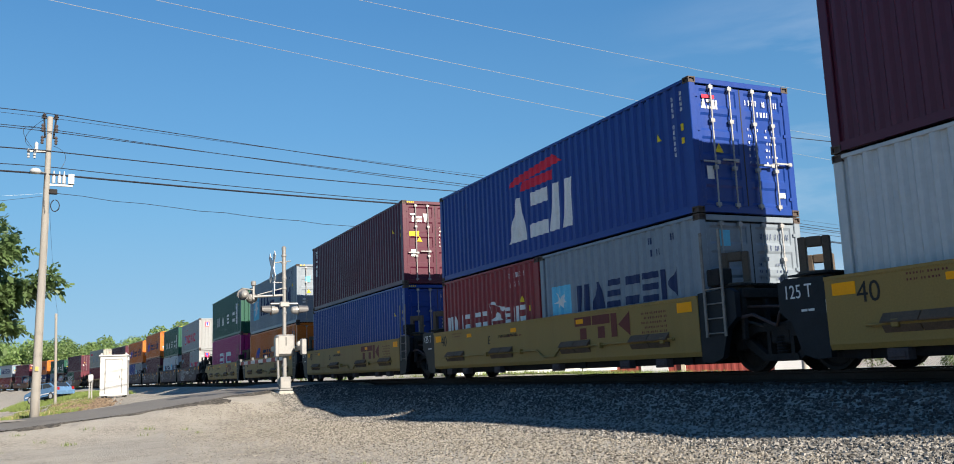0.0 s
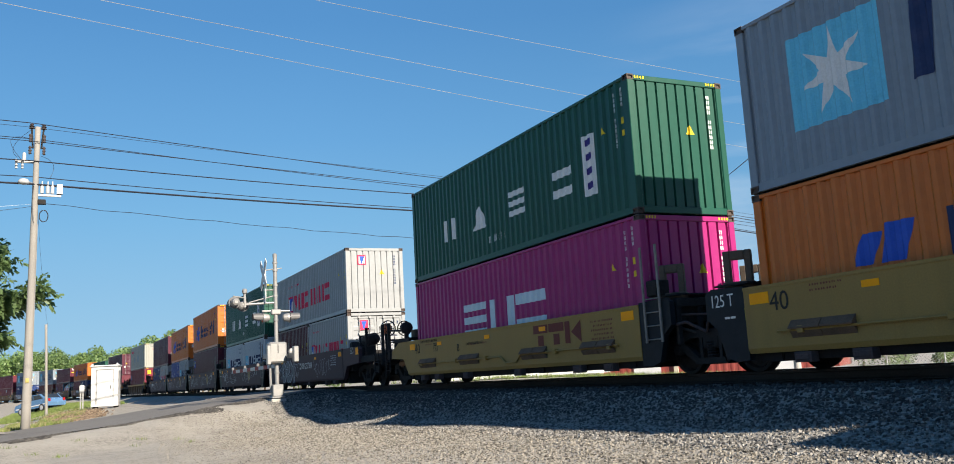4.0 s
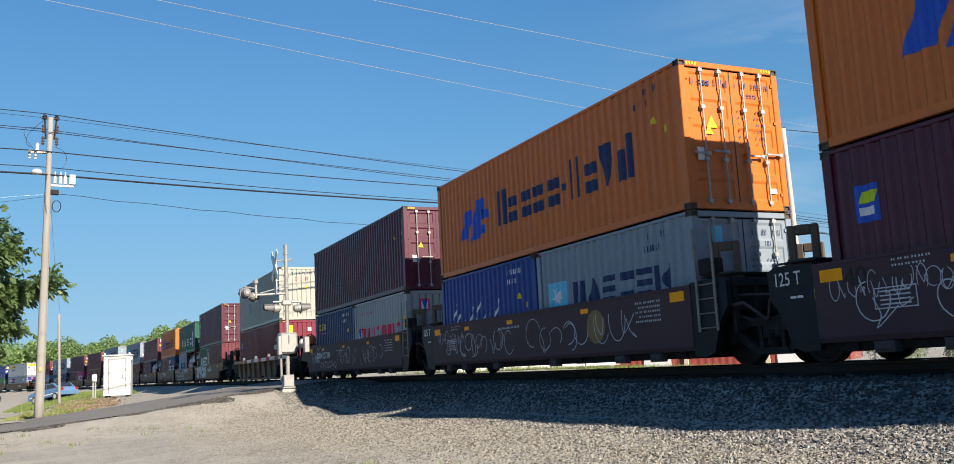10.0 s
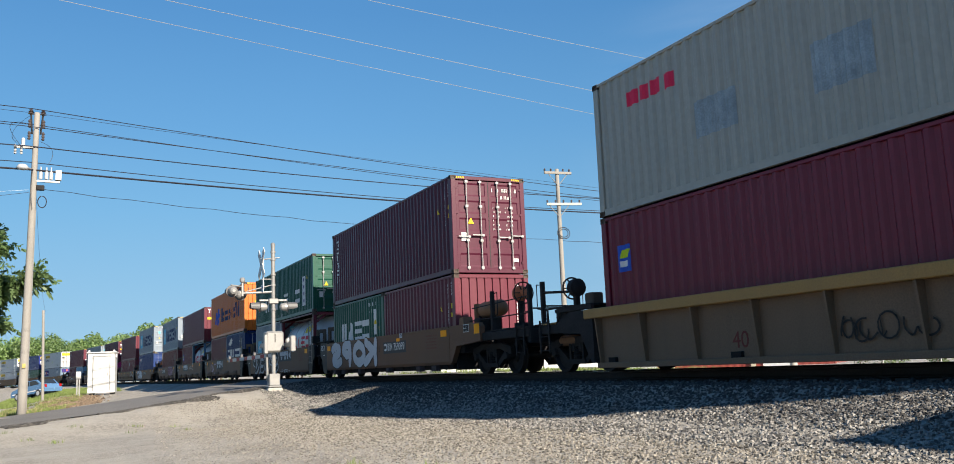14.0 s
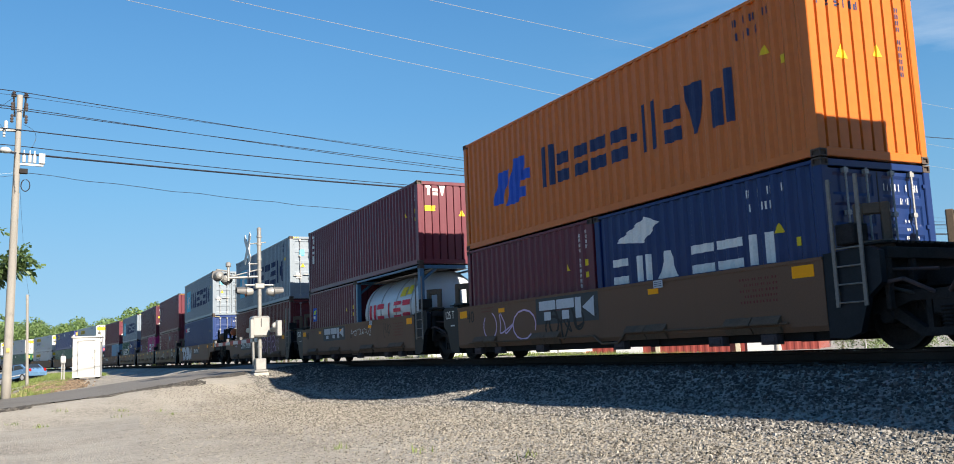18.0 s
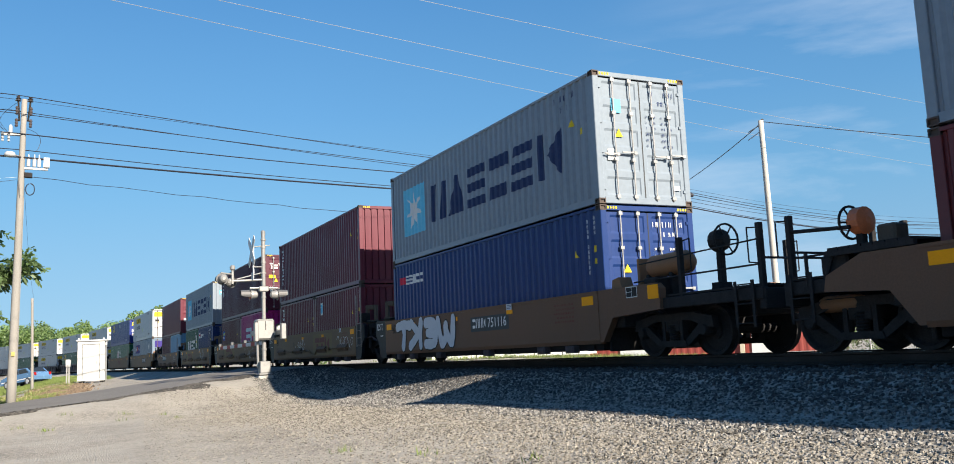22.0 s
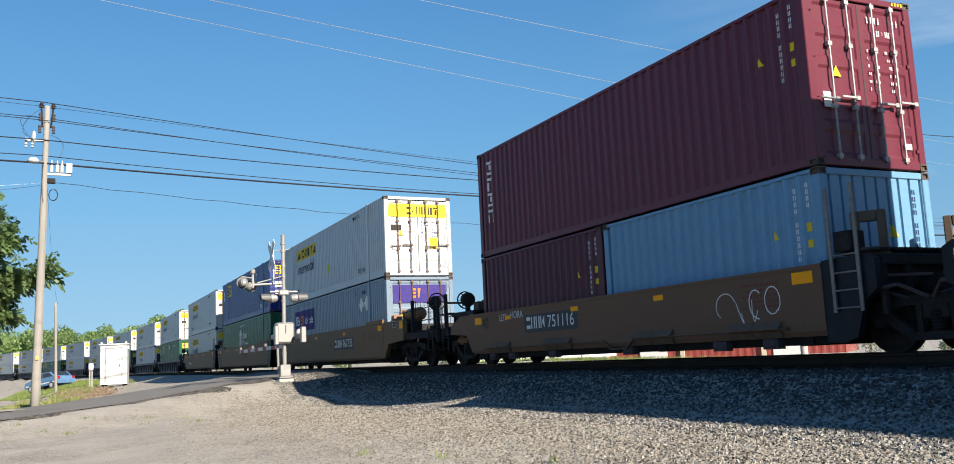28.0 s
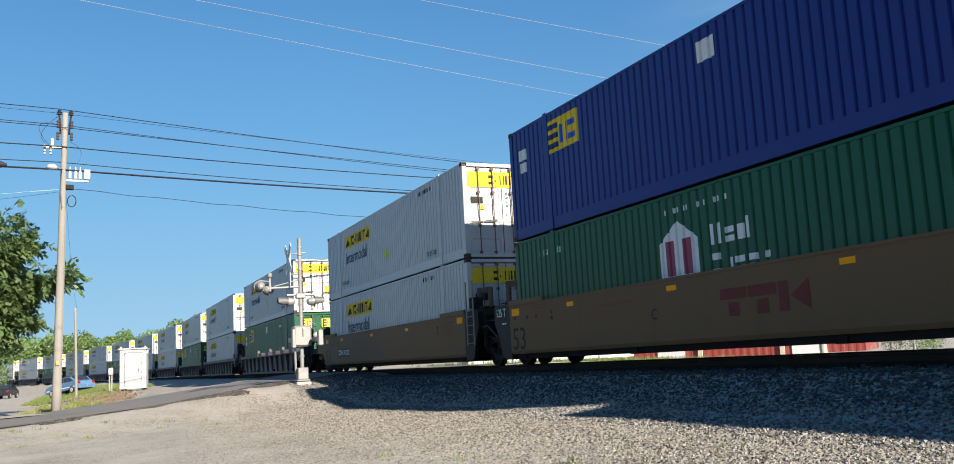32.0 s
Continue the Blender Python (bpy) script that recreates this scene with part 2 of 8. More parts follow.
def gravel_material(name, low, high, cell, dust, bump):
    """Loose stone: each cell a stone of its own tint, with dust patches over it."""
    m = bpy.data.materials.new(name)
    m.use_nodes = True
    n, l = m.node_tree.nodes, m.node_tree.links
    b = n["Principled BSDF"]
    b.inputs["Roughness"].default_value = 0.95
    tc = n.new("ShaderNodeTexCoord")
    vo = n.new("ShaderNodeTexVoronoi")
    vo.inputs["Scale"].default_value = cell
    l.new(tc.outputs["Object"], vo.inputs["Vector"])
    sep = n.new("ShaderNodeSeparateColor")
    l.new(vo.outputs["Color"], sep.inputs[0])
    ra = n.new("ShaderNodeValToRGB")
    ra.color_ramp.elements[0].color, ra.color_ramp.elements[1].color = (*low, 1), (*high, 1)
    l.new(sep.outputs[0], ra.inputs["Fac"])
    no = n.new("ShaderNodeTexNoise")
    no.inputs["Scale"].default_value, no.inputs["Detail"].default_value, no.inputs["Roughness"].default_value = 0.45, 9, 0.7
    l.new(tc.outputs["Object"], no.inputs["Vector"])
    mr = n.new("ShaderNodeMapRange")
    mr.inputs["From Min"].default_value, mr.inputs["From Max"].default_value = 0.36, 0.60
    mr.inputs["To Max"].default_value = 0.8
    l.new(no.outputs["Fac"], mr.inputs["Value"])
    mx = n.new("ShaderNodeMix")
    mx.data_type = "RGBA"
    mx.inputs[7].default_value = (*dust, 1)
    l.new(mr.outputs[0], mx.inputs[0])
    l.new(ra.outputs["Color"], mx.inputs[6])
    l.new(mx.outputs[2], b.inputs["Base Color"])
    v2 = n.new("ShaderNodeTexVoronoi")
    v2.inputs["Scale"].default_value = cell
    l.new(tc.outputs["Object"], v2.inputs["Vector"])
    bp = n.new("ShaderNodeBump")
    bp.inputs["Strength"].default_value, bp.inputs["Distance"].default_value = bump, 0.03
    bp.invert = True
    l.new(v2.outputs["Distance"], bp.inputs["Height"])
    l.new(bp.outputs[0], b.inputs["Normal"])
    MATS[name] = m
    return m


gravel_mat = gravel_material("gravel", (0.115, 0.104, 0.090), (0.32, 0.295, 0.255), 26, (0.325, 0.305, 0.265), 0.9)
asphalt_mat = mat("asphalt", (0.128, 0.121, 0.112), rough=0.9, vary=0.3, scale=0.6, dirt=0.4, dirt_color=(0.075, 0.07, 0.064), bump=0.4, bump_scale=50)
steel_mat = mat("rail steel", (0.035, 0.026, 0.022), rough=0.8, vary=0.3, gloss=0.15)
shine_mat = mat("polished rail", (0.5, 0.48, 0.45), rough=0.25, metal=1.0, vary=0.1)
tie_mat = mat("tie wood", (0.04, 0.031, 0.026), rough=0.9, vary=0.3, bump=0.3, gloss=0.15)


def steps(*spans):
    out = []
    for a, b, d in spans:
        n = max(1, round((b - a) / d))
        out += [a + (b - a) * i / n for i in range(n)]
    return out + [spans[-1][1]]


gx = steps((-1500, -100, 140), (-100, -30, 10), (-30, -6, 2), (-6, 14, 0.4), (14, 30, 1.5), (30, 120, 10), (120, 1500, 140))
gy = steps((-1500, -60, 140), (-60, -4, 4), (-4, 46, 0.5), (46, 110, 2.5), (110, 400, 12), (400, 1800, 140))
ground = solid("ground", grid_mesh(gx, gy, ground_z), gravel_mat, "pale gravel and dirt ground beside the railway", "ground", kind="structure", smooth=True)


def sheet(name, xs, edges, lift, material, label, category, rows=8):
    """A paved strip laid on the ground: edges(x) gives its near and far edge."""
    bm = bmesh.new()
    grid = []
    for x in xs:
        a, b = edges(x)
        grid.append([bm.verts.new((x, a + (b - a) * k / rows, ground_z(x, a + (b - a) * k / rows) + lift)) for k in range(rows + 1)])
    for p, q in zip(grid, grid[1:]):
        for k in range(rows):
            bm.faces.new((p[k], q[k], q[k + 1], p[k + 1]))
    return solid(name, bm, material, label, category, kind="structure", smooth=True)


def ragged(x):
    a, b = road_edges(x)
    return a + 0.25 * noise.noise(Vector((x * 0.8, 3, 0))), b + 0.3 * noise.noise(Vector((x * 0.7, 9, 0)))


road = sheet("road", steps((-120, -20, 5), (-20, 10.7, 0.35)), ragged, 0.03, asphalt_mat, "patched dark asphalt road climbing to the level crossing", "road", 14)
sheet("road", steps((12.65, 24, 0.5), (24, 120, 5)), ragged, 0.03, asphalt_mat, "patched dark asphalt road beyond the level crossing", "road", 14)
crossing = sheet("crossing_panel", steps((11.05, 12.3, 0.2)), lambda x: (35.4, 46.0), 0.045, asphalt_mat, "dark crossing panel between the rails", "crossing", 4)
pale_mat = mat("worn concrete", (0.272, 0.248, 0.216), rough=0.9, vary=0.2, scale=0.4, dirt=0.4, dirt_color=(0.2, 0.18, 0.15), bump=0.3)
lane = bmesh.new()
lane_rows = []
for y in steps((35.2, 120, 2.0)):
    k = (y - 35) / 60
    xl, xr = -7.5 - 1.5 * k + 4 * math.exp(-(y - 35) / 6) * -1, -1.9 - 2.2 * k + 3 * math.exp(-(y - 35) / 3) * 0.3
    lane_rows.append([lane.verts.new((x, y, ground_z(x, y) + 0.035)) for x in (xl, (xl + xr) / 2, xr)])
for p, q in zip(lane_rows, lane_rows[1:]):
    for k in range(2):
        lane.faces.new((p[k], p[k + 1], q[k + 1], q[k]))
solid("side_road", lane, pale_mat, "pale worn concrete side road", "road", kind="structure", smooth=True)

# rails on their bed
RAIL_PROFILE = [(-0.070, 0.0), (0.070, 0.0), (0.070, 0.012), (0.012, 0.035), (0.012, 0.125), (0.036, 0.140), (0.036, 0.172), (-0.036, 0.172), (-0.036, 0.140), (-0.012, 0.125), (-0.012, 0.035), (-0.070, 0.012)]


def rail_bm(off):
    bm = bmesh.new()
    rings = []
    for s in steps((-400, 92, 12), (92, 720, 6)):
        x, y, a = on_track(s)
        ca, sa = math.cos(math.radians(a)), math.sin(math.radians(a))
        rings.append([bm.verts.new((x + (off + u) * ca, y + (off + u) * sa, RAIL - 0.172 + v)) for u, v in RAIL_PROFILE])
    n = len(RAIL_PROFILE)
    for p, q in zip(rings, rings[1:]):
        for k in range(n):
            bm.faces.new((p[k], p[(k + 1) % n], q[(k + 1) % n], q[k]))
    bmesh.ops.recalc_face_normals(bm, faces=bm.faces[:])
    return bm


track = thing("railway_track", "single railway track on dark timber ties in ballast", "track", kind="structure")
for off in (-0.7535, 0.7535):
    r = part("rail", rail_bm(off), steel_mat, track, "rusty steel rail")
    r.data.materials.append(shine_mat)
    for p in r.data.polygons:
        if p.normal.z > 0.9 and p.center.z > RAIL - 0.01:
            p.material_index = 1
tie_me = mesh("tie", boxes((-1.3, 1.3, -0.115, 0.115, -0.17, 0.0), bevel=0.012), tie_mat)
trng = random.Random(4)
for k in range(150):
    s = -12 + 0.54 * k
    x, y, a = on_track(s)
    if 35.3 < y < 46.1:
        continue
    t = part("tie", tie_me, tie_mat, track, at=pose(x + trng.uniform(-0.03, 0.03), y, RAIL - 0.176 + 0.004, 0, 0, a + trng.uniform(-0.6, 0.6)))
far_ties = bmesh.new()
for k in range(300):
    x, y, a = on_track(69 + 0.54 * k)
    c, sn = math.cos(math.radians(a)), math.sin(math.radians(a))
    vs = box_bm(far_ties, -1.3, 1.3, -0.115, 0.115, -0.17, 0.0)
    for v in vs:
        v.co = (x + v.co.x * c - v.co.y * sn, y + v.co.x * sn + v.co.y * c, RAIL - 0.172 + v.co.z)
tagged(part("tie_row", far_ties, tie_mat, track), kind="stuff")

# ---- the train ----
def S(t):
    """Metres that the train has gone since the start."""
    return 11.18 * t if t <= 10 else 111.8 + 11.2 * (t - 10)


MOVERS = []            # (thing, metres along the track at the start, height)
PAINT = {
    "blue": (0.005, 0.033, 0.195),
    "maroon": (0.064, 0.009, 0.0235),
    "grey": (0.176, 0.212, 0.252),
    "orange": (0.45, 0.115, 0.014),
    "green": (0.006, 0.062, 0.040),
    "magenta": (0.272, 0.0112, 0.12),
    "silver": (0.26, 0.272, 0.28),
    "white": (0.385, 0.405, 0.415),
    "red": (0.2088, 0.0158, 0.0216),
    "cream": (0.285, 0.288, 0.257),
    "brick": (0.103, 0.017, 0.030),
    "navy": (0.004, 0.02, 0.095),
    "deep_blue": (0.0085, 0.030, 0.125),
    "fleet_grey": (0.132, 0.18, 0.24),
    "royal": (0.007, 0.019, 0.15),
    "pine": (0.005, 0.076, 0.034),
    "pale_blue": (0.112, 0.24, 0.368),
    "rust_red": (0.1, 0.018, 0.022),
    "wine": (0.130, 0.011, 0.026),
    "pale_grey": (0.328, 0.384, 0.44),
    "steel_blue": (0.04, 0.112, 0.2),
}
CPAINT = {k: paint(k, v, dirt=0.5 if k in ("cream", "silver") else 0.3) for k, v in PAINT.items()}
white_ink = decal("white", (0.619, 0.619, 0.602))
navy_ink = decal("navy", (0.015, 0.03, 0.09))
sky_ink = decal("light blue", (0.12, 0.45, 0.62))
blue_ink = decal("blue", (0.02, 0.08, 0.42))
red_ink = decal("red", (0.55, 0.02, 0.05))
pink_ink = decal("pink red", (0.58, 0.022, 0.075))
yellow_ink = decal("yellow", (0.62, 0.45, 0.02))
black_ink = decal("black", (0.015, 0.015, 0.015))
orange_ink = decal("orange", (0.75, 0.16, 0.02))
brown_ink = decal("faded brown", (0.12, 0.025, 0.02))
green_ink = decal("lime", (0.45, 0.55, 0.02))
silver_ink = decal("silver", (0.45, 0.47, 0.50))
lilac_ink = decal("lilac", (0.52, 0.38, 0.55))
purple_ink = decal("purple", (0.028, 0.018, 0.15))
rod_mat = mat("galvanised rod", (0.27, 0.27, 0.27), rough=0.55, metal=0.3, vary=0.25)
rubber_mat = mat("black rubber", (0.02, 0.02, 0.02), rough=0.8, vary=0.2)
cast_mat = mat("dark casting", (0.050, 0.034, 0.027), rough=0.75, vary=0.35, scale=9)
iron_mat = mat("sooty iron", (0.022, 0.021, 0.0215), rough=0.75, vary=0.4, scale=5, dirt=0.4, dirt_color=(0.022, 0.018, 0.016), gloss=0.12)
ladder_mat = mat("worn ladder steel", (0.15, 0.135, 0.12), rough=0.6, vary=0.3, scale=6)
under_mat = mat("under floor", (0.016, 0.014, 0.014), rough=0.9, vary=0.3, gloss=0.12)

DEPTH = 0.046


GROOVED = {0.252: (0.78, 0.84, 0.94), 0.24: (0.66, 0.78, 0.90)}     # spacing of pressed grooves, and where each begins, bottoms and rises


def crimp(u, period=0.278, depth=DEPTH):
    """Depth of the pressed panel at u: trapezoid corrugation, or flats with narrow grooves."""
    a, b, c = GROOVED.get(period, (0.28, 0.48, 0.80))
    k = (u / period) % 1.0
    if k < a:
        return 0.0
    if k < b:
        return depth * (k - a) / (b - a)
    if k < c:
        return depth
    return depth * (1 - (k - c) / (1 - c))


def crimp_breaks(a, b, period=0.278):
    out = {round(a, 4), round(b, 4)}
    for i in range(math.floor(a / period), math.ceil(b / period) + 1):
        for k in (0, *GROOVED.get(period, (0.28, 0.48, 0.80))):
            u = (i + k) * period
            if a + 0.002 < u < b - 0.002:
                out.add(round(u, 4))
    return sorted(out)


def crimped(bm, put, a, b, v0, v1, period=0.278, depth=DEPTH):
    us = crimp_breaks(a, b, period)
    cols = [[bm.verts.new(put(u, crimp(u, period, depth), v)) for v in (v0, v1)] for u in us]
    for p, q in zip(cols, cols[1:]):
        bm.faces.new((p[0], q[0], q[1], p[1]))


def slab(poly, u):
    """Lowest and highest v of a convex outline at u."""
    vs = []
    for (a, p), (b, q) in zip(poly, poly[1:] + poly[:1]):
        if (a <= u <= b) or (b <= u <= a):
            if abs(a - b) < 1e-6:
                vs += [p, q]
            else:
                vs.append(p + (q - p) * (u - a) / (b - a))
    return (min(vs), max(vs)) if vs else None


def on_crimp(bm, put, poly, period=0.278, depth=DEPTH, lift=0.005):
    """A convex patch of paint that follows the corrugation."""
    a, b = min(p[0] for p in poly), max(p[0] for p in poly)
    us = sorted(set(crimp_breaks(a, b, period)) | {round(p[0], 4) for p in poly})
    for u, w in zip(us, us[1:]):
        if w - u < 1e-4:
            continue
        e, f = slab(poly, u + 1e-5), slab(poly, w - 1e-5)
        if not e or not f:
            continue
        d0, d1 = (crimp(u, period, depth), crimp(w, period, depth)) if period else (0, 0)
        vs = [put(u, d0 - lift, e[0]), put(w, d1 - lift, f[0]), put(w, d1 - lift, f[1]), put(u, d0 - lift, e[1])]
        if (Vector(vs[3]) - Vector(vs[0])).length < 1e-4:
            vs = vs[:3]
        elif (Vector(vs[2]) - Vector(vs[1])).length < 1e-4:
            vs = [vs[0], vs[1], vs[3]]
        bm.faces.new([bm.verts.new(v) for v in vs])


def rect(s0, z0, s1, z1, slant=0.0):
    h = (z1 - z0) * slant
    return [(s0, z0), (s1, z0), (s1 + h, z1), (s0 + h, z1)]


def glyph(kind, w, h, t):
    """One plain painted shape in a cell w wide and h high: bars lying or standing, filled triangles, pillars; never a letter."""
    v, low, g = t * 0.9, 0.70 * h, 0.10 * h
    if kind == "O":
        return [rect(0, 0, w, 0.30 * h), rect(0, 0.70 * h, w, h)]
    if kind == "o":
        return [rect(0, 0, w, 0.28 * h), rect(0, low - 0.28 * h, w, low)]
    if kind in "NU":
        return [rect(0, 0, t * 1.15, h), rect(w - t * 1.15, 0, w, h)]
    if kind == "n":
        return [rect(0, 0, t * 1.15, low), rect(w - t * 1.15, 0, w, low)]
    if kind == "E":
        return [rect(0, 0, w, 0.22 * h), rect(0, 0.39 * h, w, 0.61 * h), rect(0, 0.78 * h, w, h)]
    if kind == "D":
        return [[(0, 0), (w, 0), (w / 2 + t / 3, h), (w / 2 - t / 3, h)]]
    if kind == "V":
        return [[(w / 2 - t / 3, 0), (w / 2 + t / 3, 0), (w, h), (0, h)]]
    if kind == "I":
        return [rect(0, 0, t, h)]
    if kind == "d":
        return [rect(0, 0, w - t - g, low), rect(w - t, 0, w, h)]
    if kind == "-":
        return [rect(0, h * 0.3, w, h * 0.3 + v)]
    if kind == "T":
        return [rect(0, h - v, w, h), rect(w * 0.3, 0, w * 0.7, h - v - g)]
    return [rect(0, 0, t, h), [(t + g, h / 2), (w, 0), (w, h)]]


WIDTH = {"I": 0.42, "-": 0.55}


def sign(s0, z0, s1, z1, kinds, slant=0.0, thick=0.24, gap=0.18):
    """A brand name as a row of plain painted shapes."""
    n = sum(WIDTH.get(k, 1.0) for k in kinds)
    unit = (s1 - s0) / (n - gap)
    out, u = [], s0
    for k in kinds:
        w = unit * (WIDTH.get(k, 1.0) - gap)
        t = min(thick * unit, w)
        for p in glyph(k, w, z1 - z0, t):
            out.append([(u + a + b * slant, z0 + b) for a, b in p])
        u += unit * WIDTH.get(k, 1.0)
    return out


def stacked(s, z1, z0, kinds, w, thick=0.3):
    """The same shapes one below the other."""
    h = (z1 - z0) / len(kinds)
    out = []
    for i, k in enumerate(kinds):
        z = z1 - (i + 0.86) * h
        out += [[(s + a, z + b) for a, b in p] for p in glyph(k, w, h * 0.80, thick * w)]
    return out


def line_of_bars(s0, z0, s1, h, n, rng):
    """Small writing as a row of plain thin bars, two for each sign."""
    out, u = [], s0
    w = (s1 - s0) / n
    for i in range(n):
        k = w * rng.uniform(0.5, 0.8)
        out.append(rect(u, z0, u + 0.34 * k, z0 + h))
        out.append(rect(u + 0.66 * k, z0, u + k, z0 + h))
        u += w
    return out


def column_of_bars(s, z1, z0, n, w):
    """A code written downwards: two thin strokes for each sign."""
    h = (z1 - z0) / n
    return [rect(s + k * w, z1 - (i + 0.72) * h, s + (k + 0.36) * w, z1 - i * h) for i in range(n) if i not in (4,) for k in (0, 0.64)]


def star(s, z, r, points=7):
    """A star as convex kites."""
    out = []
    for i in range(points):
        a, b = math.pi / 2 + i * math.tau / points, math.pi / points
        p = lambda ang, rr: (s + rr * math.cos(ang), z + rr * math.sin(ang))
        out.append([(s, z), p(a - b, r * 0.36), p(a, r), p(a + b, r * 0.36)])
    return out


def tri(s, z, r):
    return [(s - r, z - r * 0.8), (s + r, z - r * 0.8), (s, z + r)]


RNG = random.Random(7)


def codes_right(L, h, ink):
    """Upright code, size panel and warning triangle near the end of a side."""
    s = L - 0.62
    return [(ink, column_of_bars(s, h - 0.25, h - 1.45, 11, 0.055) + column_of_bars(s + 0.26, h - 0.2, h - 0.62, 4, 0.055)),
            (yellow_ink, [tri(s - 0.42, h - 0.95, 0.085)]), (yellow_ink, [rect(s + 0.24, h - 0.97, s + 0.34, h - 0.83), rect(s + 0.24, h - 1.22, s + 0.34, h - 1.1)])]


def codes_flat(L, h, ink):
    return [(ink, line_of_bars(L - 1.6, h - 0.36, L - 0.75, 0.13, 7, RNG) + line_of_bars(L - 1.55, h - 0.6, L - 1.0, 0.13, 4, RNG)),
            (yellow_ink, [tri(L - 0.95, h - 0.95, 0.09)]), (yellow_ink, [rect(L - 0.64, h - 1.27, L - 0.53, h - 1.13)])]


# side markings by kind, in metres from the far end of the side and from the floor of the box
def deco_star(L, h):
    if L > 8:
        return [(sky_ink, [rect(1.05, 0.78, 2.85, 2.28)]), (white_ink, star(1.95, 1.53, 0.68)), (navy_ink, sign(3.25, 0.93, 10.7, 2.02, "NDEOEK", 0.10))] + codes_flat(L, h, navy_ink)
    return [(sky_ink, [rect(0.45, 1.12, 1.35, 1.78)]), (white_ink, star(0.9, 1.45, 0.3)), (navy_ink, sign(1.6, 1.12, 5.25, 1.70, "NDEOEK", 0.08))] + codes_flat(L, h, navy_ink)[:1]


def deco_liner(L, h):
    return [(blue_ink, [rect(1.6, 0.95, 2.15, 1.75, 0.5), rect(2.3, 0.85, 2.9, 1.95, 0.4), rect(2.85, 1.35, 3.5, 1.6), rect(2.95, 0.95, 3.3, 1.2)]),
            (navy_ink, sign(4.07, 0.98, 10.45, 1.92, "Uoooo-IIoVd", 0.0, 0.26))] + codes_flat(L, h, navy_ink)


def deco_liner_low(L, h):
    return [(blue_ink, [rect(1.9, 1.15, 2.25, 1.6, 0.4), rect(2.35, 1.15, 2.8, 1.7, 0.3)]), (navy_ink, sign(3.46, 1.12, 7.9, 1.75, "Uoooo-IIoVd", 0.0, 0.24))] + codes_flat(L, h, navy_ink)


def deco_apl(L, h):
    return [(red_ink, [[(4.6, 1.95), (7.4, 2.1), (7.0, 2.33), (4.9, 2.15)], rect(5.3, 1.75, 6.9, 1.98, 0.4)]), (white_ink, sign(4.55, 0.50, 7.7, 1.62, "DOU", 0.12, 0.30, 0.12))] + codes_right(L, h, white_ink)


def deco_sud(L, h):
    return [(white_ink, sign(0.35, 1.1, 3.0, 1.5, "UDNOUOO", 0.0, 0.18) + [[(3.15, 1.68), (3.45, 1.72), (4.0, 1.42), (4.15, 1.52)], [(3.15, 1.68), (3.35, 1.1), (3.4, 1.1)], [(3.3, 1.2), (3.7, 1.42), (4.0, 1.2)], [(4.15, 1.52), (4.2, 1.2), (4.24, 1.2)]] + sign(4.1, 1.1, 5.3, 1.5, "EUO", 0.0, 0.18))] + codes_flat(L, h, white_ink)


def deco_tex(L, h):
    return [(white_ink, stacked(0.56, h - 0.2, h - 1.45, "TOK", 0.30, 0.36))] + codes_right(L, h, white_ink)


def deco_triton(L, h):
    return [(white_ink, stacked(0.58, h - 0.3, h - 2.05, "TOITON", 0.28, 0.28))] + codes_right(L, h, white_ink)


def deco_uasc(L, h):
    if L > 8:
        k = h - 2.9
        return [(white_ink, sum([sign(a, 0.92 + k, a + 0.85, 1.55 + k, g, 0.0, 0.26, 0.0) for a, g in ((2.4, "U"), (4.5, "D"), (6.7, "E"), (8.95, "O"))], [])
                + line_of_bars(5.4, 0.45 + k, 6.5, 0.18, 9, RNG) + [rect(10.3, 0.7 + k, 10.75, 2.05 + k)]),
                (purple_ink, [rect(10.4, 0.85 + i * 0.32 + k, 10.65, 1.0 + i * 0.32 + k) for i in range(4)])] + codes_right(L, h, white_ink)
    return [(white_ink, sign(1.0, 1.05, 4.4, 1.78, "UDEO", 0.0, 0.26) + [rect(4.9, 1.2, 5.2, 2.1)])] + codes_flat(L, h, white_ink)


def deco_one(L, h):
    s0, s1 = (3.6, 8.2) if L > 8 else (1.3, 4.6)
    return [(mat("lettering grey", (0.45, 0.55, 0.60), rough=0.5, vary=0.1), sign(s0, 0.95, s1, 1.85, "ONE"[::-1], 0.0, 0.22, 0.08))] + codes_right(L, h, white_ink)


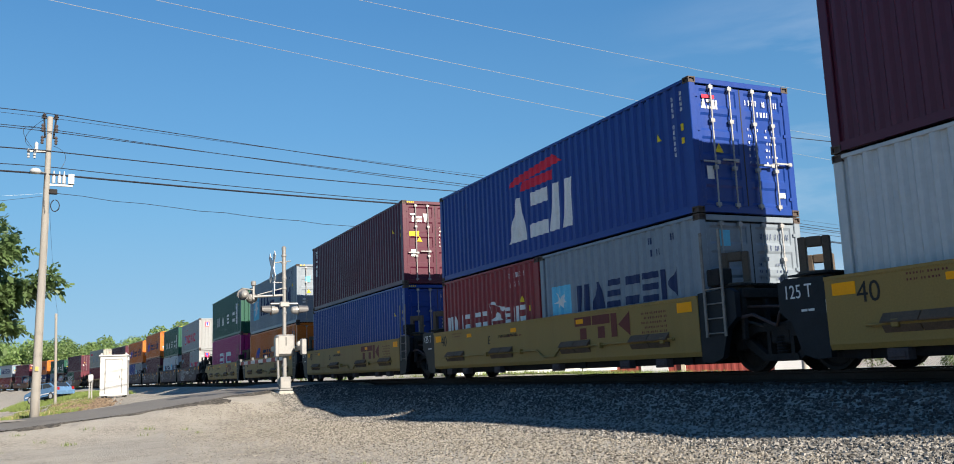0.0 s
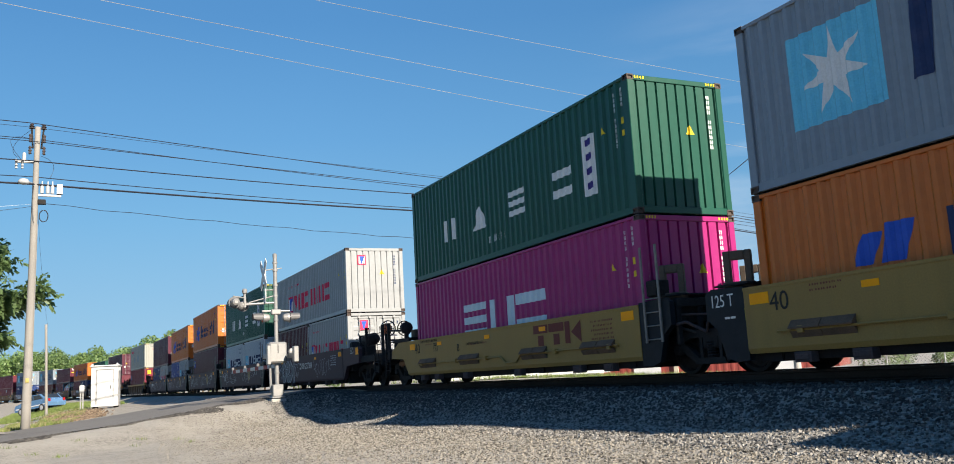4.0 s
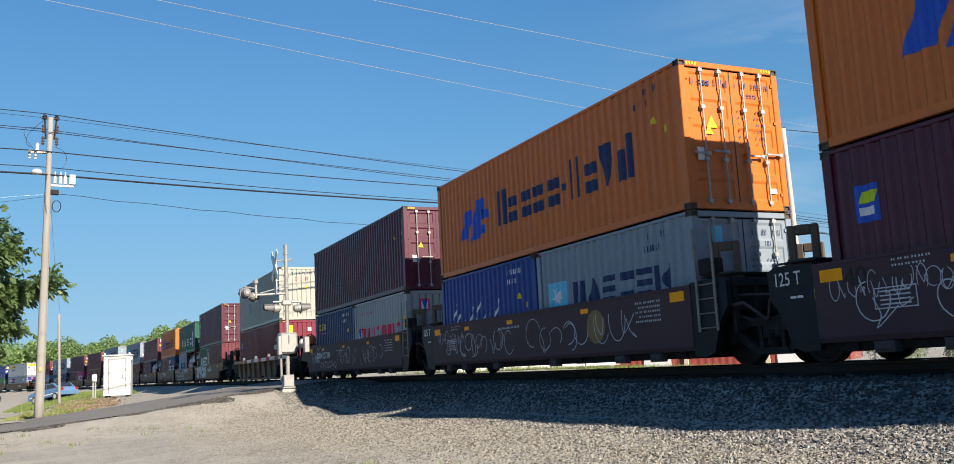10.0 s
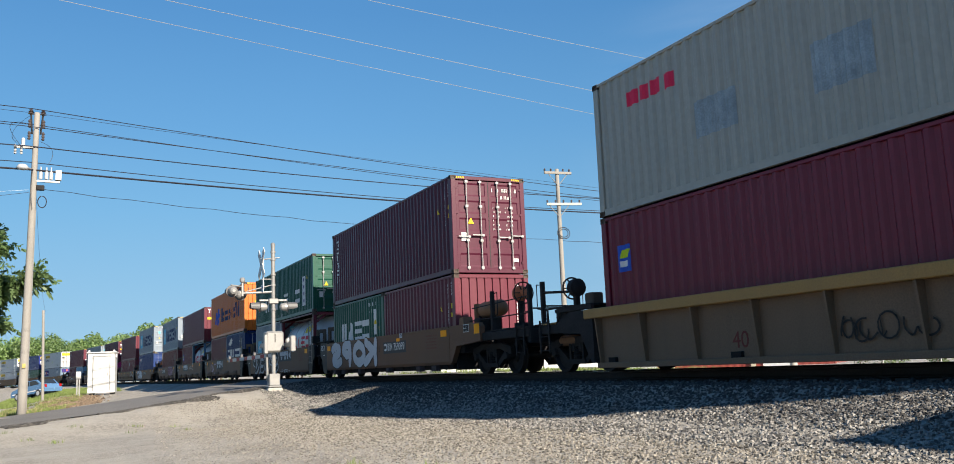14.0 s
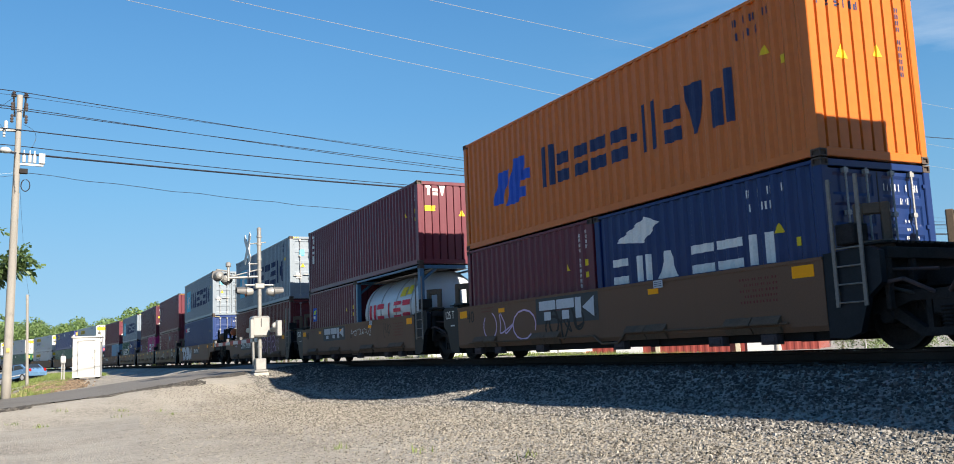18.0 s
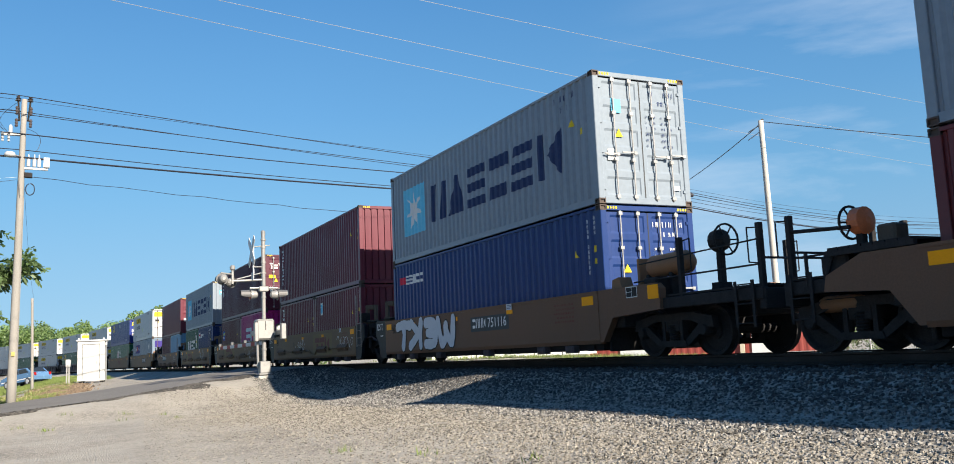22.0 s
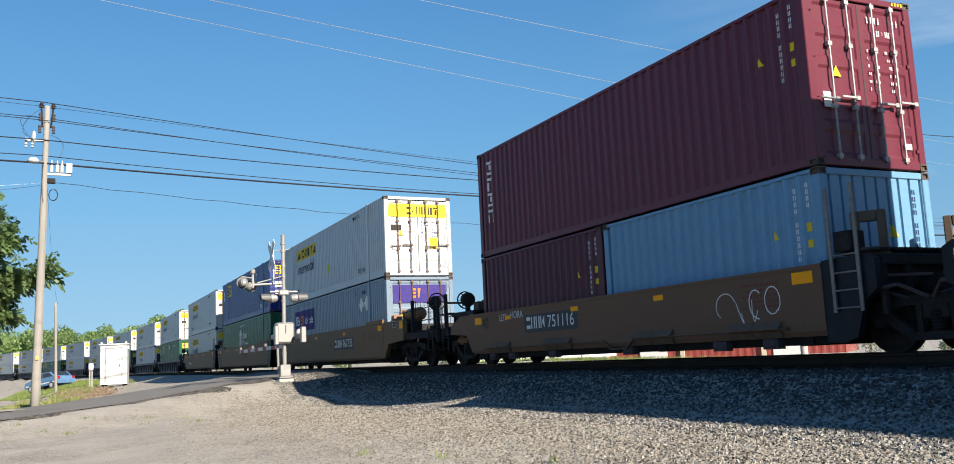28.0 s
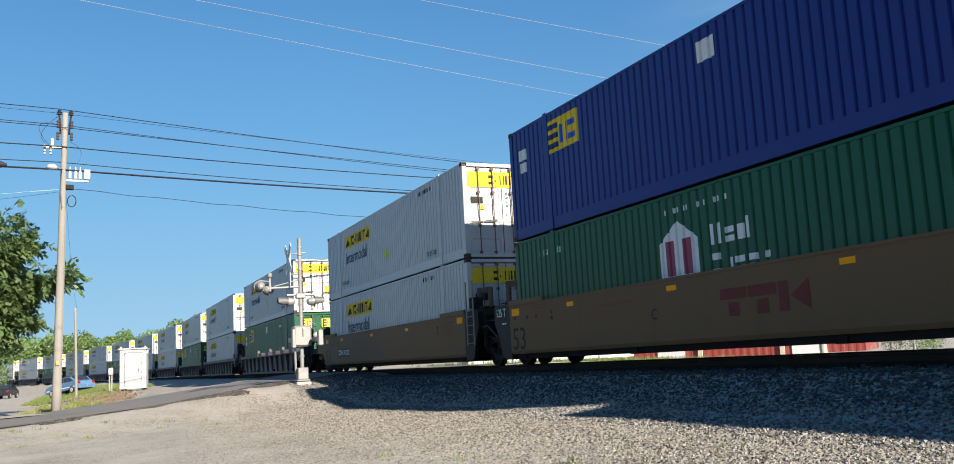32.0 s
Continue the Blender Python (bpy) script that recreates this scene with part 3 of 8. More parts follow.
def deco_ming(L, h):
    if L > 8:
        return [(pink_ink, [rect(2.43, 0.75, 3.4, 1.55)] + sign(3.6, 0.78, 6.2, 1.52, "VDNO", 0.0, 0.28) + sign(6.7, 0.78, 9.75, 1.52, "NINO", 0.0, 0.28) + line_of_bars(2.5, 1.95, 4.6, 0.1, 12, RNG)),
                (white_ink, [rect(2.55, 0.85, 3.28, 1.45)]), (blue_ink, sign(2.60, 0.85, 3.23, 1.45, "V", 0.0, 0.30, 0.0))] + codes_right(L, h, navy_ink)
    return [(pink_ink, [rect(0.45, 1.1, 1.0, 1.6)] + sign(1.1, 1.1, 3.0, 1.57, "VDNO", 0.0, 0.28) + sign(3.25, 1.1, 5.35, 1.57, "NINO", 0.0, 0.28) + line_of_bars(0.5, 2.1, 2.1, 0.08, 12, RNG)),
            (white_ink, [rect(0.52, 1.16, 0.93, 1.54)]), (blue_ink, sign(0.55, 1.16, 0.90, 1.54, "V", 0.0, 0.30, 0.0))] + codes_right(L, h, navy_ink)


def deco_oocl(L, h):
    return [(pink_ink, [rect(1.2, 2.1, 1.55, 2.4), rect(1.65, 2.1, 1.95, 2.4), rect(2.0, 2.1, 2.3, 2.4), rect(2.4, 2.1, 2.7, 2.4)]),
            (mat("lettering ghost", (0.20, 0.25, 0.28), rough=0.6, vary=0.3), [rect(3.2, 0.92, 4.3, 1.6), rect(6.0, 0.92, 7.15, 1.72)])] + codes_flat(L, h, navy_ink)


def deco_plain(L, h):
    return codes_right(L, h, white_ink)


def deco_sticker(L, h):
    return [(blue_ink, [rect(0.55, h - 1.2, 0.95, h - 0.65)]), (white_ink, [rect(0.62, h - 1.1, 0.88, h - 0.98)]), (green_ink, [rect(0.62, h - 0.92, 0.9, h - 0.75, 0.3)])] + codes_right(L, h, white_ink)


def deco_label(L, h):
    return [(white_ink, [rect(0.85, 1.75, 1.18, 2.25)]), (sky_ink, [rect(0.89, 1.82, 1.14, 2.18)])] + codes_right(L, h, white_ink)


def deco_round(L, h):
    return [(sky_ink, [[(1.03 + 0.21 * math.cos(k * math.tau / 12), 1.87 + 0.21 * math.sin(k * math.tau / 12)) for k in range(12)]]), (white_ink, [rect(0.9, 1.84, 1.16, 1.90)])] + codes_right(L, h, white_ink)


def deco_script(L, h):
    out = [rect(0.6 + i * 0.42, 1.05 + 0.1 * math.sin(i * 2.1), 0.68 + i * 0.42, 1.5 + 0.25 * math.cos(i * 1.7), 0.7) for i in range(8)]
    return [(white_ink, out)] + codes_flat(L, h, white_ink)


def deco_cma(L, h):
    return [(white_ink, sign(0.6, 1.12, 2.6, 1.62, "OND", 0.0, 0.28) + sign(2.95, 1.12, 5.0, 1.62, "OON", 0.0, 0.28) + [[(0.7, 1.95), (2.1, 2.2), (1.7, 2.35)], [(0.7, 1.95), (1.6, 1.85), (2.1, 2.2)]])] + codes_flat(L, h, white_ink)


def deco_seaco(L, h):
    return [(red_ink, [rect(0.5, 2.2, 0.7, 2.42), rect(0.76, 2.2, 0.98, 2.42)]), (white_ink, sign(1.05, 2.17, 2.5, 2.45, "EEDOO", 0.0, 0.28))] + codes_right(L, h, white_ink)


def deco_yellow(L, h):
    return [(yellow_ink, sign(0.62, 1.85, 1.65, 2.12, "ONEDN", 0.0, 0.28)), (red_ink, [rect(0.8, 1.68, 1.15, 1.75)]), (white_ink, line_of_bars(1.25, 1.68, 1.6, 0.06, 4, RNG))] + codes_flat(L, h, white_ink)


def deco_nyk(L, h):
    return [(white_ink, [rect(0.3, 1.85, 0.85, 2.0), rect(0.3, 2.12, 0.85, 2.25)] + sign(1.1, 1.85, 2.2, 2.12, "NVK", 0.3, 0.28)), (red_ink, [rect(0.3, 2.0, 0.85, 2.12)])] + codes_flat(L, h, white_ink)


def diamond(s, z, r):
    return [(s - r, z), (s, z - r), (s + r, z), (s, z + r)]


def deco_hunt(L, h):
    return [(yellow_ink, [rect(2.9, 1.98, 6.6, 2.52)]), (black_ink, sign(3.9, 2.06, 5.9, 2.44, "IO-UNNT", 0.08, 0.28) + [[(3.0, 2.05), (3.7, 2.1), (3.4, 2.4)], [(6.0, 2.1), (6.5, 2.05), (6.4, 2.4)]]),
            (green_ink, [diamond(8.6, 1.1, 0.26)]), (silver_ink, [diamond(8.4, 1.95, 0.28)]),
            (black_ink, line_of_bars(12.3, 2.56, 13.6, 0.13, 8, RNG))]


def deco_fed(L, h):
    return [(purple_ink, [rect(2.36, 1.52, 6.1, 2.48)]), (white_ink, sign(2.55, 1.80, 3.5, 2.24, "NEd", 0.0, 0.30) + sign(4.25, 1.82, 5.9, 2.14, "NoITNodoI", 0.0, 0.14)), (orange_ink, sign(3.55, 1.8, 4.1, 2.24, "EV", 0.0, 0.30)),
            (white_ink, [diamond(13.15, 2.10, 0.30), diamond(13.82, 2.12, 0.30)]), (navy_ink, line_of_bars(12.6, 2.48, 13.8, 0.13, 8, RNG))]


def deco_emp(L, h):
    return [(yellow_ink, [rect(2.0, 1.85, 3.55, 2.65)]), (navy_ink, sign(2.12, 1.95, 2.66, 2.55, "E", 0.0, 0.26, 0.0)), (blue_ink, sign(2.72, 2.0, 3.45, 2.45, "NO", 0.0, 0.30)),
            (white_ink, [rect(8.0, 2.2, 8.5, 2.6), rect(0.6, 1.7, 0.9, 1.95), rect(0.55, 2.02, 0.95, 2.3)] + line_of_bars(12.0, 2.35, 12.9, 0.14, 6, RNG) + [rect(13.4, 0.35, 13.75, 0.6)])]


def deco_hub(L, h):
    return [(white_ink, [[(6.35, 1.25), (7.55, 1.25), (7.55, 1.95), (6.95, 2.35), (6.35, 1.95)]] + sign(7.9, 1.74, 8.95, 2.12, "Uod", 0.0, 0.26) + sign(7.9, 1.18, 9.4, 1.58, "Onooo", 0.0, 0.26) + line_of_bars(6.6, 2.5, 8.8, 0.1, 11, RNG) + line_of_bars(1.2, 2.35, 2.4, 0.14, 8, RNG)),
            (mat("lettering plum", (0.22, 0.02, 0.06), rough=0.5, vary=0.1), [rect(6.55, 1.3, 6.82, 1.98), rect(7.08, 1.3, 7.35, 1.98)])]


DECO = {"star": deco_star, "liner": deco_liner, "liner_low": deco_liner_low, "apl": deco_apl, "sud": deco_sud, "tex": deco_tex, "triton": deco_triton, "uasc": deco_uasc, "one": deco_one, "ming": deco_ming, "oocl": deco_oocl, "plain": deco_plain, "sticker": deco_sticker, "label": deco_label, "round": deco_round, "script": deco_script, "cma": deco_cma, "seaco": deco_seaco, "nyk": deco_nyk, "yellow": deco_yellow, "hunt": deco_hunt, "fed": deco_fed, "emp": deco_emp, "hub": deco_hub}
CACHE = {}


def cached(key, make, material, smooth=False):
    if key not in CACHE:
        CACHE[key] = mesh(key[0], make(), material, smooth)
    return CACHE[key]


def casting_bm():
    """A corner block with sunk eyes in its faces."""
    bm = bmesh.new()
    box_bm(bm, -0.081, 0.081, -0.089, 0.089, 0, 0.118)
    bmesh.ops.recalc_face_normals(bm, faces=bm.faces[:])
    eyes = bm.faces[:]
    bmesh.ops.inset_individual(bm, faces=eyes, thickness=0.034, depth=0.0)
    bmesh.ops.inset_individual(bm, faces=eyes, thickness=0.002, depth=-0.03)
    return bm


def skeleton(c, L, h, w, m, tall_sill=0.16, far=False):
    """Posts, rails and corner castings of a container."""
    if far:
        bs = []
        for sx in (-1, 1):
            x = sx * (w / 2 - 0.04)
            bs += [(x - 0.035, x + 0.035, -L / 2, L / 2, h - 0.075, h), (x - 0.035, x + 0.035, -L / 2, L / 2, 0, tall_sill)]
            for sy in (-1, 1):
                bs += [(x - 0.07, x + 0.04, sy * (L / 2 - 0.08) - 0.08, sy * (L / 2 - 0.08) + 0.08, 0, h)]
        for sy in (-1, 1):
            y = sy * (L / 2 - 0.06)
            bs += [(-w / 2, w / 2, y - 0.06, y + 0.06, h - 0.12, h - 0.001), (-w / 2, w / 2, y - 0.06, y + 0.06, 0.001, 0.15)]
        part("frame", cached(("frame", L, h, w, m.name), lambda: boxes(*bs), m), m, c)
        return
    key = (L, h, w, m.name)
    post = cached(("corner_post", *key), lambda: boxes((-0.075, 0.075, -0.085, 0.085, 0.1, h - 0.1), bevel=0.012), m)
    cast = cached(("corner_casting",), casting_bm, cast_mat)
    rail = cached(("top_rail", *key), lambda: boxes((-0.035, 0.035, -L / 2 + 0.17, L / 2 - 0.17, h - 0.075, h - 0.012), bevel=0.008), m)
    sill = cached(("bottom_rail", *key, tall_sill), lambda: boxes((-0.03, 0.03, -L / 2 + 0.17, L / 2 - 0.17, 0.02, tall_sill), (-0.045, 0.045, -L / 2 + 0.17, L / 2 - 0.17, 0.018, 0.03)), m)
    for sx in (-1, 1):
        for sy in (-1, 1):
            px, py = sx * (w / 2 - 0.081), sy * (L / 2 - 0.089)
            part("corner_post", post, m, c, at=pose(px, py, 0))
            for z in (0, h - 0.118):
                part("corner_casting", cast, cast_mat, c, at=pose(px, py, z))
        part("top_rail", rail, m, c, at=pose(sx * (w / 2 - 0.037), 0, 0))
        part("bottom_rail", sill, m, c, at=pose(sx * (w / 2 - 0.047), 0, 0))
    header = cached(("end_header", *key), lambda: boxes((-w / 2 + 0.16, w / 2 - 0.16, -0.06, 0.06, h - 0.12, h - 0.01), bevel=0.01), m)
    foot = cached(("end_sill", *key), lambda: boxes((-w / 2 + 0.16, w / 2 - 0.16, -0.06, 0.06, 0.01, 0.15), bevel=0.01), m)
    for sy in (-1, 1):
        part("end_header", header, m, c, at=pose(0, sy * (L / 2 - 0.065), 0))
        part("end_sill", foot, m, c, at=pose(0, sy * (L / 2 - 0.065), 0))


def door_bm(dw, dh):
    """A door leaf with pressed flats."""
    bm = bmesh.new()
    us, n = [0.0], 5
    for i in range(n):
        a, b = dh * (i + 0.12) / n, dh * (i + 0.88) / n
        us += [a, a + 0.05, b - 0.05, b]
    us.append(dh)
    dep = [0.0]
    for i in range(n):
        dep += [0.0, 0.022, 0.022, 0.0]
    dep.append(0.0)
    e = 0.09
    rows = []
    for z, d in zip(us, dep):
        rows.append([bm.verts.new((x, dd, z)) for x, dd in ((-dw / 2, 0), (-dw / 2 + e, 0), (-dw / 2 + e + 0.02, d), (dw / 2 - e - 0.02, d), (dw / 2 - e, 0), (dw / 2, 0))])
    for p, q in zip(rows, rows[1:]):
        for k in range(5):
            bm.faces.new((p[k], p[k + 1], q[k + 1], q[k]))
    return bm


def doors(c, L, h, w, m, ink, extra=None, rods=rod_mat):
    """Two door leaves with lock rods, handles, hinges and markings at the leading end."""
    y = -L / 2 + 0.03
    dw, dh = (w - 0.30) / 2, h - 0.28
    leaf = cached(("door", dw, dh, m.name), lambda: door_bm(dw - 0.012, dh), m)
    def rod_bm():
        bm = tubes(((0, 0, 0.0), (0, 0, dh + 0.06), 0.017))
        for z in (0.06, dh * 0.33, dh * 0.72, dh):
            box_bm(bm, -0.045, 0.045, -0.02, 0.045, z - 0.035, z + 0.035)
        return bm
    rod = cached(("lock_rod", dh, rods.name), rod_bm, rods)
    handle = cached(("handle", rods.name), lambda: boxes((0, 0.34, -0.03, -0.01, -0.018, 0.018), (0.30, 0.38, -0.035, 0.0, -0.04, 0.03), bevel=0.004), rods)
    gasket = cached(("gasket", dh), lambda: boxes((-0.012, 0.012, -0.004, 0.01, 0, dh)), rubber_mat)
    part("gasket", gasket, rubber_mat, c, at=pose(0, y, 0.13))
    for s in (-1, 1):
        d = part("door", leaf, m, c, at=pose(s * (dw / 2 + 0.003), y, 0.13))
        for k in (-0.2, 0.2):
            part("lock_rod", rod, rods, d, at=pose(k * dw * 1.05 - s * 0.03, -0.045, -0.03))
            part("handle", handle, rods, d, at=pose(k * dw * 1.05 - s * 0.03 + (0 if s > 0 else -0.3), -0.05, dh * 0.36 + (0.05 if k > 0 else 0)))
        hinges = cached(("hinge", dh, s, m.name), lambda: boxes(*[(s * (dw / 2 + 0.0) - 0.05, s * (dw / 2) + 0.05, -0.028, 0.0, z - 0.03, z + 0.03) for z in (0.2, dh * 0.38, dh * 0.63, dh - 0.2)]), m)
        part("hinge_row", hinges, m, d)
    marks = [(ink, line_of_bars(w / 2 + 0.12, h - 0.45, w - 0.25, 0.11, 10, RNG) + line_of_bars(w / 2 + 0.4, h - 0.66, w / 2 + 0.72, 0.1, 4, RNG)
              + sum([line_of_bars(w / 2 + 0.14, h - 0.95 - 0.13 * i, w / 2 + 0.42, 0.05, 3, RNG) + line_of_bars(w / 2 + 0.55, h - 0.95 - 0.13 * i, w / 2 + 0.85, 0.05, 4, RNG) for i in range(6)], [])),
             (yellow_ink, [tri(0.62, h - 1.35, 0.1)]), (white_ink, [rect(0.30, h - 1.95, 0.46, h - 1.7), rect(w - 0.45, 0.35, w - 0.28, 0.45)])]
    end_marks(c, L, w, marks + (extra or []), 0, 0.0, y)


def end_marks(c, L, w, marks, period, depth, y):
    groups = {}
    for ink, polys in marks:
        groups.setdefault(ink.name, (ink, []))[1].extend(polys)
    for k, (ink, polys) in enumerate(groups.values()):
        bm = bmesh.new()
        for p in polys:
            on_crimp(bm, lambda u, d, v: (u - w / 2, y + d, v), p, period or 0.25, depth, 0.005 + 0.003 * k)
        part("lettering", bm, ink, c)


def container(L, h, color, deco, end, label, wide=2.44, rods=rod_mat, end_extra=None, end_ink=None, group="containers on the train", far=False):
    """A corrugated steel box: the side towards the camera is at -x, its leading end at -y."""
    c = thing("shipping_container", label, "container", group=group)
    m = CPAINT[color]
    big = L > 14
    tall = 0.30 if big else 0.16
    skeleton(c, L, h, wide, m, tall, far)
    per = 0.24 if big else 0.278
    v0, v1 = tall, h - 0.075
    half = L / 2 - 0.17
    for s in (-1, 1):
        def make(s=s):
            bm = bmesh.new()
            crimped(bm, lambda u, d, v: (s * (wide / 2 - 0.012 - d), L / 2 - u, v), 0.17, L - 0.17, v0, v1, per)
            return bm
        part("side_panel", cached(("side_panel", L, h, wide, color, s), make, m), m, c)
    part("roof", cached(("roof", L, h, wide, color), lambda: boxes((-wide / 2 + 0.07, wide / 2 - 0.07, -half, half, h - 0.06, h - 0.02)), m), m, c)
    part("underframe", cached(("underframe", L, wide), lambda: boxes((-wide / 2 + 0.09, wide / 2 - 0.09, -half, half, 0.10, 0.15), *[(-wide / 2 + 0.09, wide / 2 - 0.09, y - 0.03, y + 0.03, 0.03, 0.1) for y in steps((-half + 0.5, half - 0.5, 1.2))]), under_mat), under_mat, c)
    back = cached(("end_panel", L, h, wide, color, 1), lambda: end_bm(L, h, wide, 1), m)
    part("end_panel", back, m, c)
    ink = end_ink or (navy_ink if color in ("grey", "white", "silver", "cream", "orange", "pale_blue", "pale_grey", "fleet_grey") else white_ink)
    if end == "door":
        doors(c, L, h, wide, m, ink, end_extra, rods)
    else:
        part("end_panel", cached(("end_panel", L, h, wide, color, -1), lambda: end_bm(L, h, wide, -1), m), m, c)
        marks = [(ink, column_of_bars(wide - 0.42, h - 0.3, h - 1.5, 11, 0.075)), (yellow_ink, [tri(wide * 0.62, h * 0.62, 0.11)])]
        end_marks(c, L, wide, marks + (end_extra or []), 0.252, 0.045, -L / 2 + 0.03)
    if h > 2.7 and not big:
        for s in (-1, 1):
            stripes = boxes(*[(s * (wide / 2 - 0.3) + 0.07 * k - 0.12, s * (wide / 2 - 0.3) + 0.07 * k - 0.085, -L / 2 - 0.002, -L / 2 + 0.02, h - 0.085, h - 0.03) for k in range(4)])
            part("height_stripes", stripes, yellow_ink, c, "yellow hazard stripes")
    if big:
        for y in (-6.05, 6.05):
            for s in (-1, 1):
                lift = cached(("lift_post", h, color), lambda: boxes((-0.03, 0.03, -0.13, 0.13, 0.02, h - 0.02), (-0.02, 0.035, -0.09, 0.09, h - 0.02, h + 0.03), bevel=0.008), m)
                part("lift_post", lift, m, c, at=pose(s * (wide / 2 - 0.02), y, 0))
    groups = {}
    for ink2, polys in DECO[deco](L, h):
        groups.setdefault(ink2.name, (ink2, []))[1].extend(polys)
    for k, (ink2, polys) in enumerate(groups.values()):
        bm = bmesh.new()
        for p in polys:
            on_crimp(bm, lambda u, d, v: (-wide / 2 + 0.012 + d, L / 2 - u, v), p, per, DEPTH, 0.004 + 0.003 * k)
        part("lettering", bm, ink2, c)
    return c


def end_bm(L, h, w, s):
    bm = bmesh.new()
    crimped(bm, lambda u, d, v: ((u - w / 2), s * (L / 2 - 0.03 - d), v), 0.15, w - 0.15, 0.13, h - 0.1, 0.252, 0.045)
    return bm


def tank_container(color, label):
    """A tank in an open frame, its ladder and its walkway."""
    L, h, w = 6.058, 2.591, 2.44
    c = thing("tank_container", label, "tank container", group="containers on the train")
    m = CPAINT[color]
    skeleton(c, L, h, w, m)
    r = 1.12
    prof = [(0.02, -2.85), (0.55, -2.80), (0.9, -2.66), (1.07, -2.45), (r, -2.3)] + [(r, y) for y in (-1.2, -0.4, 0.4, 1.2)] + [(r, 2.3), (1.07, 2.45), (0.9, 2.66), (0.55, 2.80), (0.02, 2.85)]
    tank = part("tank", lathe(prof, 40, "y"), mat("tank shell", (0.425, 0.442, 0.459), rough=0.35, metal=0.1, vary=0.12, dirt=0.5, dirt_color=(0.25, 0.24, 0.22)), c, "white insulated tank", smooth=True, at=pose(0, 0, 1.36))
    for y in (-2.0, -0.7, 0.7, 2.0):
        part("band", lathe([(r + 0.004, y - 0.03), (r + 0.012, y - 0.03), (r + 0.012, y + 0.03), (r + 0.004, y + 0.03)], 40, "y"), rod_mat, tank)
    bm = bmesh.new()

    def shell(u, d, v):
        return (-math.sqrt(max(0, (r + 0.014) ** 2 - (v - 1.36) ** 2)), L / 2 - u, v)
    def bent(poly, bm):
        a, b = min(p[1] for p in poly), max(p[1] for p in poly)
        n = 5
        for i in range(n):
            z0, z1 = a + (b - a) * i / n, a + (b - a) * (i + 1) / n
            s0, s1 = poly[0][0], poly[1][0]
            bm.faces.new([bm.verts.new(shell(u, 0, v)) for u, v in ((s0, z0), (s1, z0), (s1, z1), (s0, z1))])
    for p in sign(1.2, 1.05, 4.95, 1.62, "NOVEO", 0.0, 0.24):
        bent(p, bm)
    part("lettering", bm, red_ink, tank, at=pose(0, 0, -1.36))
    bm = bmesh.new()
    for p in (rect(4.0, 1.75, 4.45, 2.05), rect(4.55, 1.78, 4.95, 2.08)):
        bent(p, bm)
    part("placard", bm, yellow_ink, tank, "yellow placards", at=pose(0, 0, -1.36))
    bm = bmesh.new()
    for k in range(9):
        a = math.radians(205 + k * 16)
        cx, cz = 0.78 * math.cos(a), 0.78 * math.sin(a)
        box_bm(bm, cx - 0.05, cx + 0.05, -2.79, -2.75, cz - 0.06, cz + 0.06)
    part("lettering", bm, mat("lettering teal", (0.02, 0.16, 0.15), rough=0.5, vary=0.1), tank)
    for i in range(6):
        part("walkway_slat", cached(("walkway_slat",), lambda: boxes((-0.03, 0.03, -2.9, 2.9, h - 0.1, h - 0.07)), rod_mat), rod_mat, c, at=pose(-0.52 + i * 0.09, 0, 0))
    lad = bmesh.new()
    for x in (0.75, 1.1):
        tube_bm(lad, (x, -L / 2 + 0.04, 0.25), (x, -L / 2 + 0.04, h - 0.1), 0.018)
    for i in range(7):
        tube_bm(lad, (0.75, -L / 2 + 0.04, 0.4 + 0.3 * i), (1.1, -L / 2 + 0.04, 0.4 + 0.3 * i), 0.014)
    part("ladder", lad, rod_mat, c)
    for s in (-1, 1):
        for sx in (-1, 1):
            part("brace", tubes(((sx * 1.14, s * (L / 2 - 0.09), h - 0.5), (sx * 0.6, s * (L / 2 - 0.09), h - 0.08), 0.05), n=6), m, c)
            part("brace", tubes(((sx * 1.14, s * (L / 2 - 0.09), 0.5), (sx * 0.6, s * (L / 2 - 0.09), 0.1), 0.05), n=6), m, c)
    for y in (-2.2, 2.2):
        part("saddle", boxes((-0.9, 0.9, y - 0.12, y + 0.12, 0.12, 0.55)), m, c)
    return c

